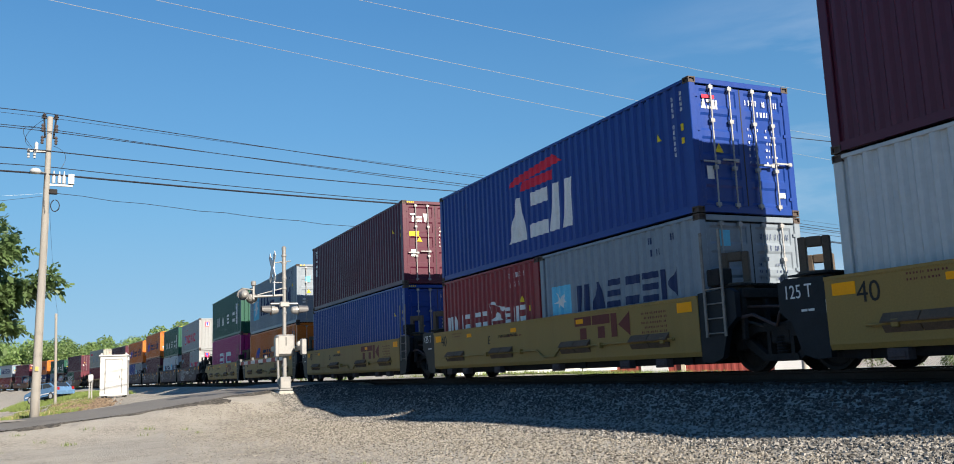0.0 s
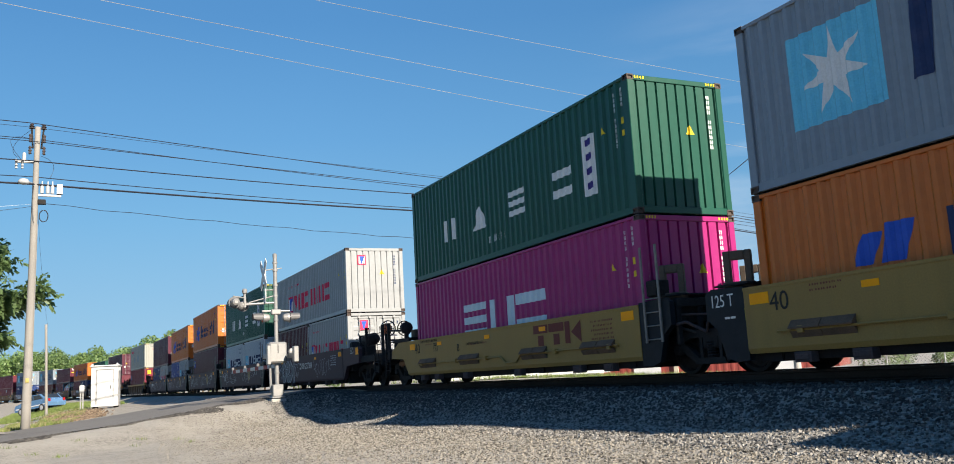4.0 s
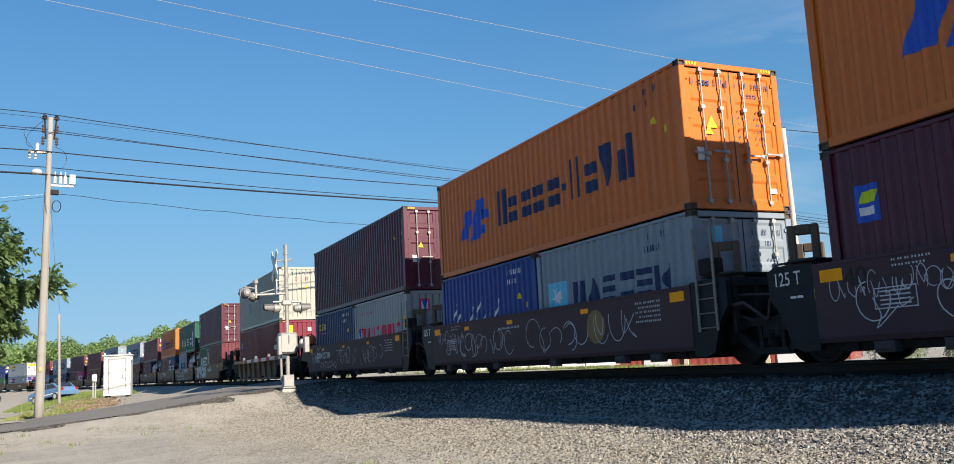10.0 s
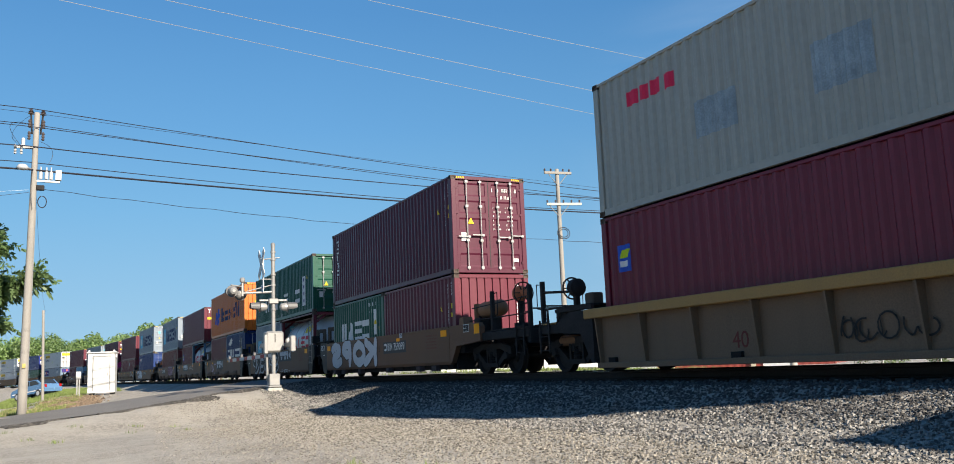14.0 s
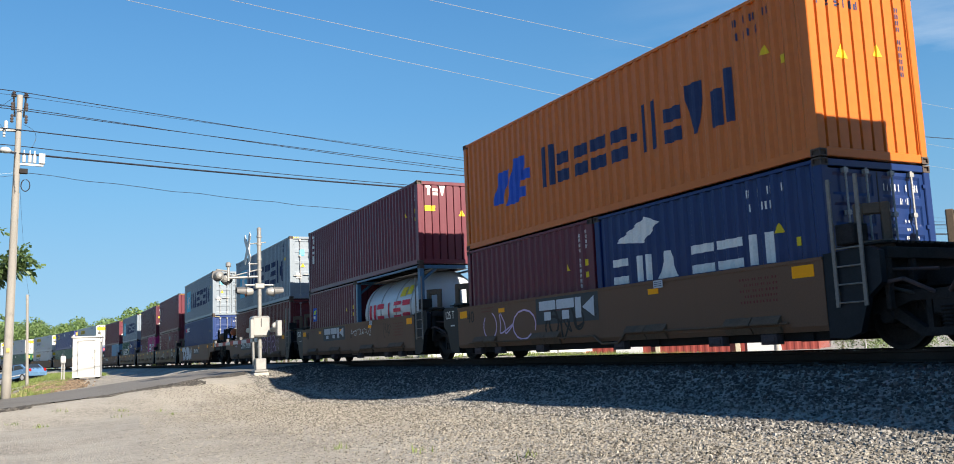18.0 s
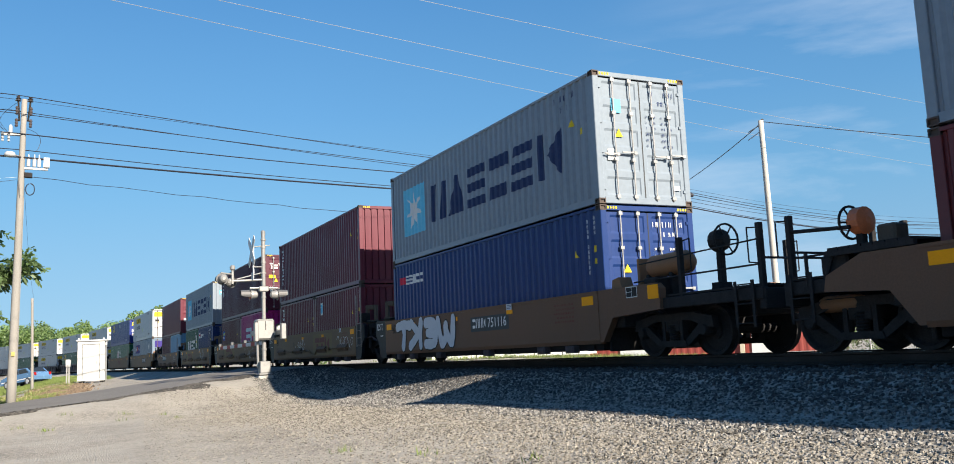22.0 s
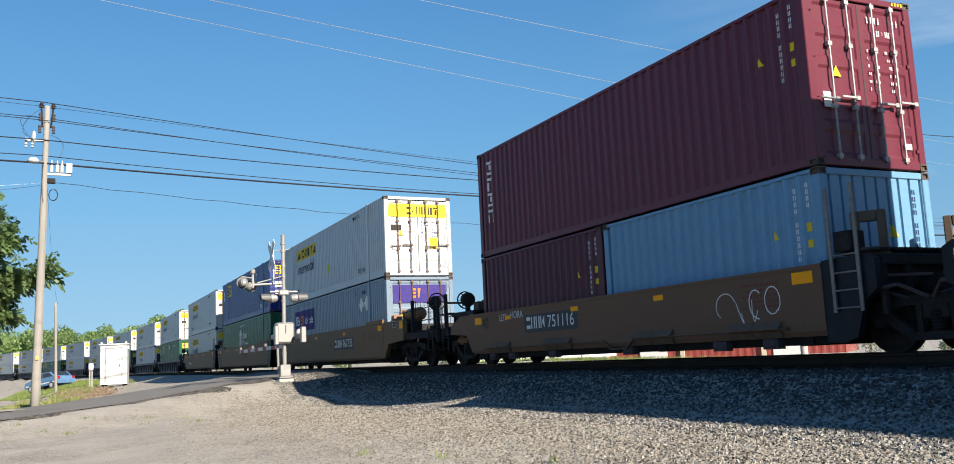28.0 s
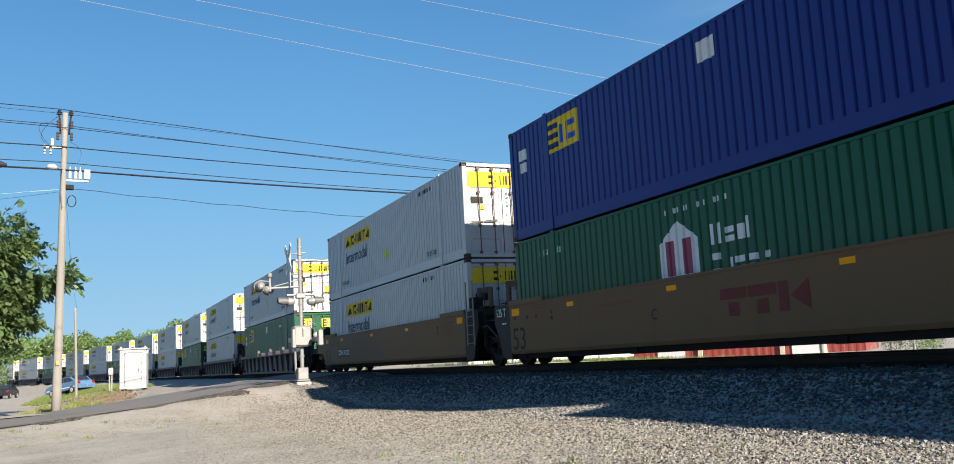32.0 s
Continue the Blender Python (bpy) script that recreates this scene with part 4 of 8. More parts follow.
# ---- wagons ----
WELLPAINT = {
    "yellow": mat("wagon yellow", (0.252, 0.160, 0.042), rough=0.55, vary=0.14, scale=1.6, dirt=0.45, dirt_color=(0.10, 0.062, 0.032), streak=True, gloss=0.25),
    "brown": mat("wagon brown", (0.126, 0.067, 0.040), rough=0.6, vary=0.16, scale=1.6, dirt=0.5, dirt_color=(0.07, 0.045, 0.03), streak=True, gloss=0.2),
    "tan": mat("wagon tan", (0.128, 0.075, 0.036), rough=0.6, vary=0.14, scale=1.4, dirt=0.45, dirt_color=(0.09, 0.058, 0.032), streak=True, gloss=0.22),
    "dark": mat("wagon dark maroon", (0.055, 0.032, 0.040), rough=0.6, vary=0.2, scale=1.6, dirt=0.4, dirt_color=(0.035, 0.028, 0.026), streak=True, gloss=0.15),
    "ochre": mat("wagon ochre", (0.30, 0.165, 0.042), rough=0.65, vary=0.2, scale=1.4, dirt=0.6, dirt_color=(0.11, 0.065, 0.035), streak=True),
    "slate": mat("wagon slate", (0.055, 0.052, 0.06), rough=0.6, vary=0.2, scale=1.6, dirt=0.4, streak=True),
}
dirty_mat = mat("grimy wagon side", (0.138, 0.086, 0.050), rough=0.75, vary=0.25, scale=1.2, dirt=0.6, dirt_color=(0.07, 0.045, 0.03), streak=True)
reflect_mat = mat("yellow reflector", (0.85, 0.33, 0.006), rough=0.5, vary=0.06, gloss=0.1)
panel_mat = mat("black end plate", (0.007, 0.011, 0.016), rough=0.5, vary=0.3, scale=3, dirt=0.3, dirt_color=(0.03, 0.025, 0.024), gloss=0.15)
tan_mat = mat("dusty tan tank paint", (0.19, 0.088, 0.036), rough=0.7, vary=0.25, scale=4, dirt=0.4, dirt_color=(0.07, 0.05, 0.035))
guide_mat = mat("dirty tan casting", (0.075, 0.055, 0.038), rough=0.8, vary=0.3, scale=5, dirt=0.5, dirt_color=(0.05, 0.04, 0.03))
pad_mat = mat("grimy jack pad", (0.060, 0.045, 0.046), rough=0.8, vary=0.25, scale=6, gloss=0.2)
flap_mat = mat("grimy brown flap", (0.105, 0.068, 0.045), rough=0.8, vary=0.25, scale=4, gloss=0.2)
TEXTS = {}


def text_data(s, size, ink):
    """Lettering in the built-in font as thin mesh data, starting at its left edge."""
    key = (s, size, ink.name)
    if key not in TEXTS:
        cu = bpy.data.curves.new("lettering", "FONT")
        cu.body, cu.size, cu.extrude, cu.resolution_u = s, size, 0.0015, 3
        tmp = bpy.data.objects.new("lettering", cu)
        me = bpy.data.meshes.new_from_object(tmp)
        bpy.data.objects.remove(tmp)
        me.materials.clear()
        me.materials.append(ink)
        TEXTS[key] = me
    return TEXTS[key]


SIDE = Matrix(((0, 0, -1, 0), (-1, 0, 0, 0), (0, 1, 0, 0), (0, 0, 0, 1)))


def side_text(parent, s, size, ink, x, y, z, squeeze=1.0):
    return part("lettering", text_data(s, size, ink), ink, parent, at=Matrix.Translation((x, y, z)) @ SIDE @ Matrix.Diagonal((squeeze, 1, 1, 1)))


def flat_patch(parent, name, polys, ink, x, half, label=""):
    """Painted patches on a flat side; s runs from the far end."""
    bm = bmesh.new()
    for p in polys:
        bm.faces.new([bm.verts.new((x, half - s, z)) for s, z in p])
    return part(name, bm, ink, parent, label)


def ribbon(bm, pts, width, x):
    """A sprayed line on the side at x."""
    for (a, p), (b, q) in zip(pts, pts[1:]):
        d = Vector((b - a, q - p))
        if d.length < 1e-4:
            continue
        n = Vector((-d.y, d.x)).normalized() * width / 2
        bm.faces.new([bm.verts.new((x, y, z)) for y, z in ((a + n.x, p + n.y), (b + n.x, q + n.y), (b - n.x, q - n.y), (a - n.x, p - n.y))])


def curve(pts, n=5):
    """A smooth line through the points."""
    out = []
    for i in range(len(pts) - 1):
        p0, p1, p2, p3 = (Vector(pts[max(0, min(len(pts) - 1, i + k))]) for k in (-1, 0, 1, 2))
        for k in range(n):
            t = k / n
            out.append(tuple(0.5 * (2 * p1 + (p2 - p0) * t + (2 * p0 - 5 * p1 + 4 * p2 - p3) * t * t + (3 * p1 - p0 - 3 * p2 + p3) * t ** 3)))
    return out + [tuple(pts[-1])]


def scrawl(parent, ink, half, s0, s1, z0, z1, n, width, seed, x=-1.506):
    """A sprayed tag: looping and crossing strokes with no letters in them."""
    rng = random.Random(seed)
    bm = bmesh.new()
    w, d = (s1 - s0) / n, z1 - z0
    for i in range(n):
        for stroke in range(rng.choice((1, 2))):
            if rng.random() < 0.6:
                cx, cz, a0, turn = s0 + (i + rng.uniform(0.3, 0.7)) * w, z0 + d * rng.uniform(0.4, 0.6), rng.uniform(0, 6.28), rng.uniform(3.2, 6.6) * rng.choice((-1, 1))
                ra, rb, drift = w * rng.uniform(0.3, 0.6), d * rng.uniform(0.22, 0.42), w * rng.uniform(-0.4, 0.6)
                pts = [(half - (cx + drift * k / 12 + ra * math.cos(a0 + turn * k / 12)), cz + rb * math.sin(a0 + turn * k / 12)) for k in range(13)]
                ribbon(bm, pts, width * rng.uniform(0.7, 1.1), x - 0.0006 * stroke)
            else:
                u, v = s0 + (i + rng.uniform(0.1, 0.5)) * w, z0 + d * rng.uniform(0.55, 0.9)
                pts = [(half - u, v), (half - u - w * rng.uniform(-0.1, 0.3), v - d * 0.3), (half - u - w * rng.uniform(0.0, 0.7), v - d * rng.uniform(0.45, 0.55)), (half - u - w * rng.uniform(0.3, 0.9), v - d * rng.uniform(0.1, 0.4))]
                ribbon(bm, curve(pts), width * rng.uniform(0.7, 1.1), x - 0.0006 * stroke)
    return part("graffiti", bm, ink, parent, "sprayed graffiti lines")


FAT = {  # strokes of fat sprayed shapes, in a unit cell
    "s": [[(0.85, 0.78), (0.55, 0.92), (0.2, 0.78), (0.3, 0.55), (0.7, 0.45), (0.78, 0.2), (0.45, 0.08), (0.12, 0.2)]],
    "p": [[(0.28, 0.06), (0.24, 0.5), (0.3, 0.92)], [(0.3, 0.9), (0.7, 0.92), (0.85, 0.68), (0.6, 0.48), (0.36, 0.5)]],
    "o": [[(0.5, 0.9), (0.16, 0.68), (0.14, 0.3), (0.5, 0.08), (0.86, 0.3), (0.84, 0.68), (0.5, 0.9)]],
    "k": [[(0.2, 0.95), (0.25, 0.5), (0.2, 0.05)], [(0.28, 0.5), (0.6, 0.7), (0.95, 0.95)], [(0.4, 0.55), (0.65, 0.3), (1.0, 0.06)]],
    "t": [[(0.02, 0.86), (0.5, 0.92), (0.98, 0.84)], [(0.5, 0.9), (0.46, 0.5), (0.55, 0.06)]],
    "w": [[(0.05, 0.92), (0.2, 0.1), (0.45, 0.4), (0.5, 0.7), (0.55, 0.3), (0.8, 0.08), (0.95, 0.92)]],
    "e": [[(0.85, 0.88), (0.3, 0.85), (0.15, 0.5), (0.3, 0.12), (0.88, 0.1)], [(0.3, 0.5), (0.75, 0.5)]],
}


def throw_up(parent, half, s0, s1, z0, z1, shapes, seed, fill, line, x=-1.506, edge=0.035):
    """Fat sprayed graffiti: thick rounded strokes over a darker outline."""
    rng = random.Random(seed)
    n = len(shapes)
    w, d = (s1 - s0) / n, z1 - z0
    fat = min(0.13 * w, 0.13 * d + 0.02) * (1.0 if edge < 0.05 else 0.75)

    def capsule(bm, a, b, p, q, r, depth):
        t = math.atan2(q - b, p - a)
        pts = [(a + r * math.cos(t + math.pi / 2 + k * math.pi / 5), b + r * math.sin(t + math.pi / 2 + k * math.pi / 5)) for k in range(6)]
        pts += [(p + r * math.cos(t - math.pi / 2 + k * math.pi / 5), q + r * math.sin(t - math.pi / 2 + k * math.pi / 5)) for k in range(6)]
        bm.faces.new([bm.verts.new((depth, half - u, v)) for u, v in pts])

    bf, bl = bmesh.new(), bmesh.new()
    order = 0
    for i, kind in enumerate(shapes):
        tilt, grow = rng.uniform(-0.12, 0.12), rng.uniform(0.95, 1.08)
        for stroke in FAT[kind]:
            pts = []
            for u, v in stroke:
                u = 0.5 - (u - 0.5) * grow + tilt * (v - 0.5)
                pts.append((s0 + (i + u) * w, z0 + fat * 0.8 + (d - fat * 1.6) * v))
            pts = curve(pts, 3)
            for (u0, v0), (u1, v1) in zip(pts, pts[1:]):
                order += 1
                r = fat * rng.uniform(0.9, 1.12)
                capsule(bl, u0, v0, u1, v1, r + edge, x - 0.00005 * order)
                capsule(bf, u0, v0, u1, v1, r, x - 0.010 - 0.00005 * order)
    part("graffiti", bl, line, parent, "dark sprayed outlines")
    part("graffiti", bf, fill, parent, "filled sprayed graffiti")


def wheel_bm():
    return lathe([(0.10, -0.09), (0.16, -0.06), (0.17, -0.02), (0.36, 0.0), (0.40, -0.055), (0.455, -0.06), (0.455, 0.05), (0.485, 0.06), (0.485, 0.085), (0.40, 0.085), (0.37, 0.03), (0.17, 0.05), (0.10, 0.06)], 28, "x")


def side_frame_bm():
    """Cast truck side: arched top, two pedestal jaws, window and spring seat."""
    bm = bmesh.new()
    out = [(-1.15, 0.52), (-1.12, 0.70), (-0.55, 0.80), (0.55, 0.80), (1.12, 0.70), (1.15, 0.52), (0.72, 0.50), (0.42, 0.20), (-0.42, 0.20), (-0.72, 0.50)]
    def pr(pts, x0, x1):
        b = prism(pts, "x", x0, x1)
        me = bpy.data.meshes.new("tmp")
        b.to_mesh(me)
        b.free()
        bm.from_mesh(me)
        bpy.data.meshes.remove(me)
    pr([(-1.15, 0.50), (-1.12, 0.70), (-0.55, 0.80), (0.55, 0.80), (1.12, 0.70), (1.15, 0.50), (0.95, 0.52), (0.5, 0.66), (-0.5, 0.66), (-0.95, 0.52)], -0.07, 0.07)
    pr([(-0.95, 0.52), (-0.75, 0.58), (-0.36, 0.30), (-0.40, 0.18)], -0.06, 0.06)
    pr([(0.95, 0.52), (0.75, 0.58), (0.36, 0.30), (0.40, 0.18)], -0.06, 0.06)
    pr([(-0.42, 0.18), (0.42, 0.18), (0.38, 0.29), (-0.38, 0.29)], -0.09, 0.09)
    pr([(-0.30, 0.28), (-0.22, 0.28), (-0.22, 0.68), (-0.30, 0.68)], -0.06, 0.06)
    pr([(0.22, 0.28), (0.30, 0.28), (0.30, 0.68), (0.22, 0.68)], -0.06, 0.06)
    return bm


def springs_bm():
    """A packed group of coils as one ribbed block."""
    return lathe([(0.10, 0.29)] + [(0.115 if k % 2 else 0.09, 0.30 + k * 0.024) for k in range(12)] + [(0.10, 0.58)], 10)


def truck(parent, y):
    """A two-axle truck under the wagon at y."""
    t = part("truck", cached(("bolster",), lambda: boxes((-1.05, 1.05, -0.22, 0.22, 0.45, 0.72), (-0.3, 0.3, -0.3, 0.3, 0.72, 0.86), bevel=0.03), iron_mat), iron_mat, parent, "black cast steel truck", at=pose(0, y, 0))
    sf = cached(("side_frame",), side_frame_bm, iron_mat)
    sp = cached(("spring",), springs_bm, iron_mat)
    wh = cached(("wheel",), wheel_bm, iron_mat, False)
    ax = cached(("axle",), lambda: tubes(((-0.98, 0, 0), (0.98, 0, 0), 0.085), n=12), iron_mat)
    cap = cached(("axle_cap",), lambda: lathe([(0.02, -0.05), (0.09, -0.05), (0.105, 0.0), (0.105, 0.12)], 12, "x"), iron_mat)
    for s in (-1, 1):
        part("side_frame", sf, iron_mat, t, at=pose(s * 0.99, 0, 0))
        part("spring", sp, iron_mat, t, at=pose(s * 1.0, 0, 0))
    for ay in (-0.9, 0.9):
        part("axle", ax, iron_mat, t, at=pose(0, ay, 0.455))
        for s in (-1, 1):
            part("wheel", wh, iron_mat, t, at=pose(s * 0.755, ay, 0.455, 0, 0, 0 if s < 0 else 180))
            part("axle_cap", cap, iron_mat, t, at=pose(s * 1.06, ay, 0.46, 0, 0, 0 if s < 0 else 180))


def ladder_bm(z0, z1, w=0.42, rungs=4, top=None):
    bm = bmesh.new()
    for y in (-w / 2, w / 2):
        box_bm(bm, -0.012, 0.012, y - 0.028, y + 0.028, z0, z1 if top is None else top)
    for i in range(rungs):
        z = z0 + 0.06 + (z1 - z0 - 0.12) * i / (rungs - 1)
        tube_bm(bm, (0, -w / 2, z), (0, w / 2, z), 0.013, 6)
    return bm


def brake_wheel(parent, x, y, z, color, facing=0, r=0.28):
    """A hand brake on its stand; facing 0: towards the side, 90 or -90: towards a coupler."""
    turn = pose(x, y, z, 0, 0, facing)
    bm = bmesh.new()
    path_bm(bm, [(-0.05, r * math.cos(k * math.tau / 20), r * math.sin(k * math.tau / 20)) for k in range(21)], 0.02)
    for k in range(6):
        a = k * math.tau / 6
        tube_bm(bm, (-0.02, 0, 0), (-0.05, r * math.cos(a), r * math.sin(a)), 0.014, 6)
    part("brake_wheel", bm, iron_mat, parent, "spoked hand brake wheel", at=turn)
    part("brake_hub", lathe([(0.02, -0.07), (0.09, -0.06), (0.11, 0.0), (0.05, 0.02)], 14, "x"), color, parent, at=turn)
    part("brake_housing", lathe([(0.02, -0.02), (0.12, -0.01), (0.20, 0.05), (0.20, 0.22), (0.05, 0.26)], 14, "x"), color, parent, at=turn)
    part("brake_stand", boxes((0.06, 0.18, -0.06, 0.06, 1.05 - z, -0.05), (0.04, 0.24, -0.16, 0.16, 1.02 - z, 1.3 - z), bevel=0.01), iron_mat, parent, at=turn)


def end_post(parent, x, y, top, s):
    """An upright stanchion with a bent grab iron beside it."""
    bm = boxes((x - 0.05, x + 0.05, y - 0.045, y + 0.045, 0.95, top), bevel=0.008)
    part("stanchion", bm, iron_mat, parent)
    g = bmesh.new()
    y2 = y + s * 0.28
    path_bm(g, [(x, y, top - 0.08), (x, y2, top - 0.05), (x, y2, top - 0.62), (x, y, top - 0.66)], 0.013)
    part("grab_iron", g, iron_mat, parent)


def well_car(L, style, reach, kind, label, ends=(False, False), ribs=False, top=1.35, bottom=0.17, wheel_color=None, mark="40", seed=0):
    """A well for one stack. reach: how far its frame goes past the well towards (-y, +y); ends: which of them carry an end platform and coupler."""
    c = thing("well_car", label, "railway wagon", group="wagons of the train")
    m = WELLPAINT[style]
    half = L / 2 + 0.12
    X = 1.5
    for s in (-1, 1):
        if ribs:
            dm = dirty_mat if style == "ochre" else m
            part("side_wall", cached(("side_wall", L, style, s, "r"), lambda: boxes((s * 1.30 - 0.03, s * 1.30 + 0.03, -half, half, bottom, top)), dm), dm, c)
            part("top_chord", cached(("top_chord", L, style, s), lambda: boxes((s * 1.4 - 0.12, s * 1.4 + 0.12, -half - 2.1, half + 0.3, top - 0.2, top), bevel=0.015), m), m, c)
            rib = cached(("rib", style, s, top), lambda: prism([(s * 1.32, bottom), (s * 1.40, bottom), (s * 1.5, top - 0.2), (s * 1.32, top - 0.2)], "y", -0.02, 0.02), dm)
            n = 12 if L > 14 else 9
            for k in range(n):
                part("rib", rib, dm, c, at=pose(0, -half + 0.1 + (2 * half - 0.2) * k / (n - 1), 0))
            part("bottom_chord", cached(("bottom_chord", L, style, s), lambda: boxes((s * 1.36 - 0.07, s * 1.36 + 0.07, -half, half, bottom - 0.06, bottom + 0.05), bevel=0.01), dm), dm, c)
        else:
            if L > 14:
                raised = cached(("raised_end", s, style, top), lambda: boxes((s * (X - 0.02) - 0.05, s * (X - 0.02) + 0.03, -0.95, 0.95, top - 0.03, top + 0.11), bevel=0.01), m)
                for sy in (-1, 1):
                    part("raised_end", raised, m, c, at=pose(0, sy * (half - 0.95), 0))
            prof = [(s * (X - 0.03), bottom + 0.02), (s * X, bottom + 0.10), (s * X, top - 0.05), (s * (X + 0.015), top - 0.05), (s * (X + 0.015), top), (s * (X - 0.14), top), (s * (X - 0.14), top - 0.1), (s * (X - 0.05), top - 0.12), (s * (X - 0.05), bottom + 0.12), (s * (X - 0.16), bottom + 0.02)]
            part("side_wall", cached(("side_wall", L, style, s, top, bottom), lambda: prism(prof, "y", -half, half), m), m, c)
            part("side_sill", cached(("side_sill", L, s, bottom), lambda: boxes((s * (X - 0.22) - 0.08, s * (X - 0.22) + 0.08, -half + 0.1, half - 0.1, 0.17, bottom + 0.06), bevel=0.01), under_mat), under_mat, c)
    for y in (-half + 0.5, -half / 3, half / 3, half - 0.5):
        part("cross_member", cached(("cross_member",), lambda: boxes((-1.4, 1.4, -0.12, 0.12, 0.16, 0.29)), under_mat), under_mat, c, at=pose(0, y, 0))
    # pipe and small steps along the side
    if not ribs:
        pm = m if style != "brown" else flap_mat
        zc = 0.62 if style in ("yellow", "tan") else 0.42
        pipe = bmesh.new()
        a = L / 2 - 0.6
        path_bm(pipe, [(-X - 0.04, -a, zc + 0.02), (-X - 0.04, -a * 0.25, zc + 0.02), (-X - 0.04, -a * 0.2, zc - 0.16), (-X - 0.04, -a * 0.1, zc - 0.16), (-X - 0.04, -a * 0.05, zc), (-X - 0.04, a, zc)], 0.022, 6)
        if L < 14:
            if style == "dark" or style == "brown" and seed in (11, 12, 16):
                pipe.free()
            else:
                part("brake_pipe", pipe, pm, c, "painted brake pipe")
            for k, y in enumerate((-a + 0.3, -a * 0.55, a * 0.1, a * 0.45, a - 0.5) if style in ("yellow", "tan") else ()):
                part("bracket", cached(("bracket", style), lambda: boxes((-X - 0.09, -X + 0.01, -0.06, 0.06, -0.05, 0.06), bevel=0.008), pm), pm, c, at=pose(0, y, zc))
            if style in ("yellow", "tan") or style == "brown" and seed not in (11, 12, 16):
                fm = flap_mat
                flap = cached(("flap",), lambda: prism([(-X - 0.01, 0.15), (-X - 0.10, 0.035), (-X - 0.10, 0.015), (-X + 0.01, 0.015), (-X + 0.01, 0.15)], "y", -0.30, 0.30), fm)
                tray = cached(("tray",), lambda: prism([(-X - 0.06, -0.02), (-X - 0.005, -0.12), (-X + 0.01, -0.12), (-X + 0.01, -0.02)], "y", -0.30, 0.30), fm)
                for y in (-a * 0.86, -a * 0.36, a * 0.30, a * 0.84):
                    for k in (-0.31, 0.31):
                        part("flap", flap, fm, c, at=pose(0, y + k, zc))
                        part("tray", tray, fm, c, at=pose(0, y + k, zc))
            pad = cached(("jack_pad", style, bottom), lambda: boxes((-X - 0.02, -X + 0.14, -0.17, 0.17, bottom - 0.15, bottom + 0.01), (-X - 0.035, -X - 0.015, -0.13, 0.13, bottom - 0.11, bottom - 0.03), bevel=0.008), pad_mat)
            for y in (-a * 0.92, -a * 0.70, -a * 0.2, a * 0.35, a * 0.72, a * 0.92):
                part("jack_pad", pad, pad_mat, c, at=pose(0, y, 0))
        else:
            pipe.free()
    # reflectors along the side, large ones at both ends
    rng = random.Random(seed)
    big = cached(("reflector", "big"), lambda: boxes((-0.004, 0.004, -0.21, 0.21, -0.09, 0.09)), reflect_mat)
    small = cached(("reflector", "small"), lambda: boxes((-0.004, 0.004, -0.15, 0.15, -0.05, 0.05)), reflect_mat)
    zt = top - 0.2
    if not ribs:
        part("reflector", big, reflect_mat, c, "orange reflector", at=pose(-X - 0.004, half - 0.35, zt))
        part("reflector", big, reflect_mat, c, "orange reflector", at=pose(-X - 0.004, -half + 0.38, zt + 0.02))
        for k in range(3):
            part("reflector", small, reflect_mat, c, "orange reflector", at=pose(-X - 0.004, half * (0.62 - 0.5 * k) + rng.uniform(-0.3, 0.3), zt + 0.0))
        flat_patch(c, "lettering", sum([line_of_bars(L - 1.6 + 0.1 * (i % 2), zt - 0.02 - 0.09 * i, L - 0.75, 0.04, 6, rng) for i in range(5)], [])
                   + line_of_bars(1.3, zt + 0.08, 1.95, 0.03, 6, rng) + line_of_bars(1.3, zt + 0.0, 1.85, 0.03, 5, rng) + line_of_bars(4.4, zt - 0.16, 5.6, 0.05, 8, rng), brown_ink if style in ("yellow", "tan", "brown") else silver_ink, -X - 0.004, L / 2)
        side_text(c, mark, 0.42 if mark == "40" else 0.80, black_ink, -X - 0.005, L / 2 - 0.45 if mark == "40" else L / 2 + 0.02, zt - 0.22 if mark == "40" else zt - 0.95)
    # ends
    for e, sy in ((0, -1), (1, 1)):
        r = reach[e]
        if not ends[e]:
            for s in (-1, 1):
                side = cached(("end_plate", s, sy, round(r, 1), top), lambda: prism([(sy * half, bottom - 0.08), (sy * half, top + 0.03), (sy * (half + 0.80), top + 0.06), (sy * (half + 0.96), top - 0.02), (sy * (half + 0.96), top - 0.45), (sy * (half + 0.72), 0.74), (sy * (half + 0.55), bottom - 0.02), (sy * (half + 0.30), bottom - 0.10)], "x", s * 1.38, s * 1.488), panel_mat)
                part("end_plate", side, panel_mat, c, "black end plate")
            part("end_beam", cached(("end_beam", sy, round(r, 1), top), lambda: boxes((-1.38, 1.38, sy * half, sy * (half + 0.80), 0.95, top - 0.02), (-1.36, 1.36, sy * (half + 0.02), sy * (half + 0.10), bottom, 0.96), (-0.35, 0.35, sy * (half + 0.5), sy * (half + r), 0.86, 1.12), bevel=0.02), iron_mat), iron_mat, c)
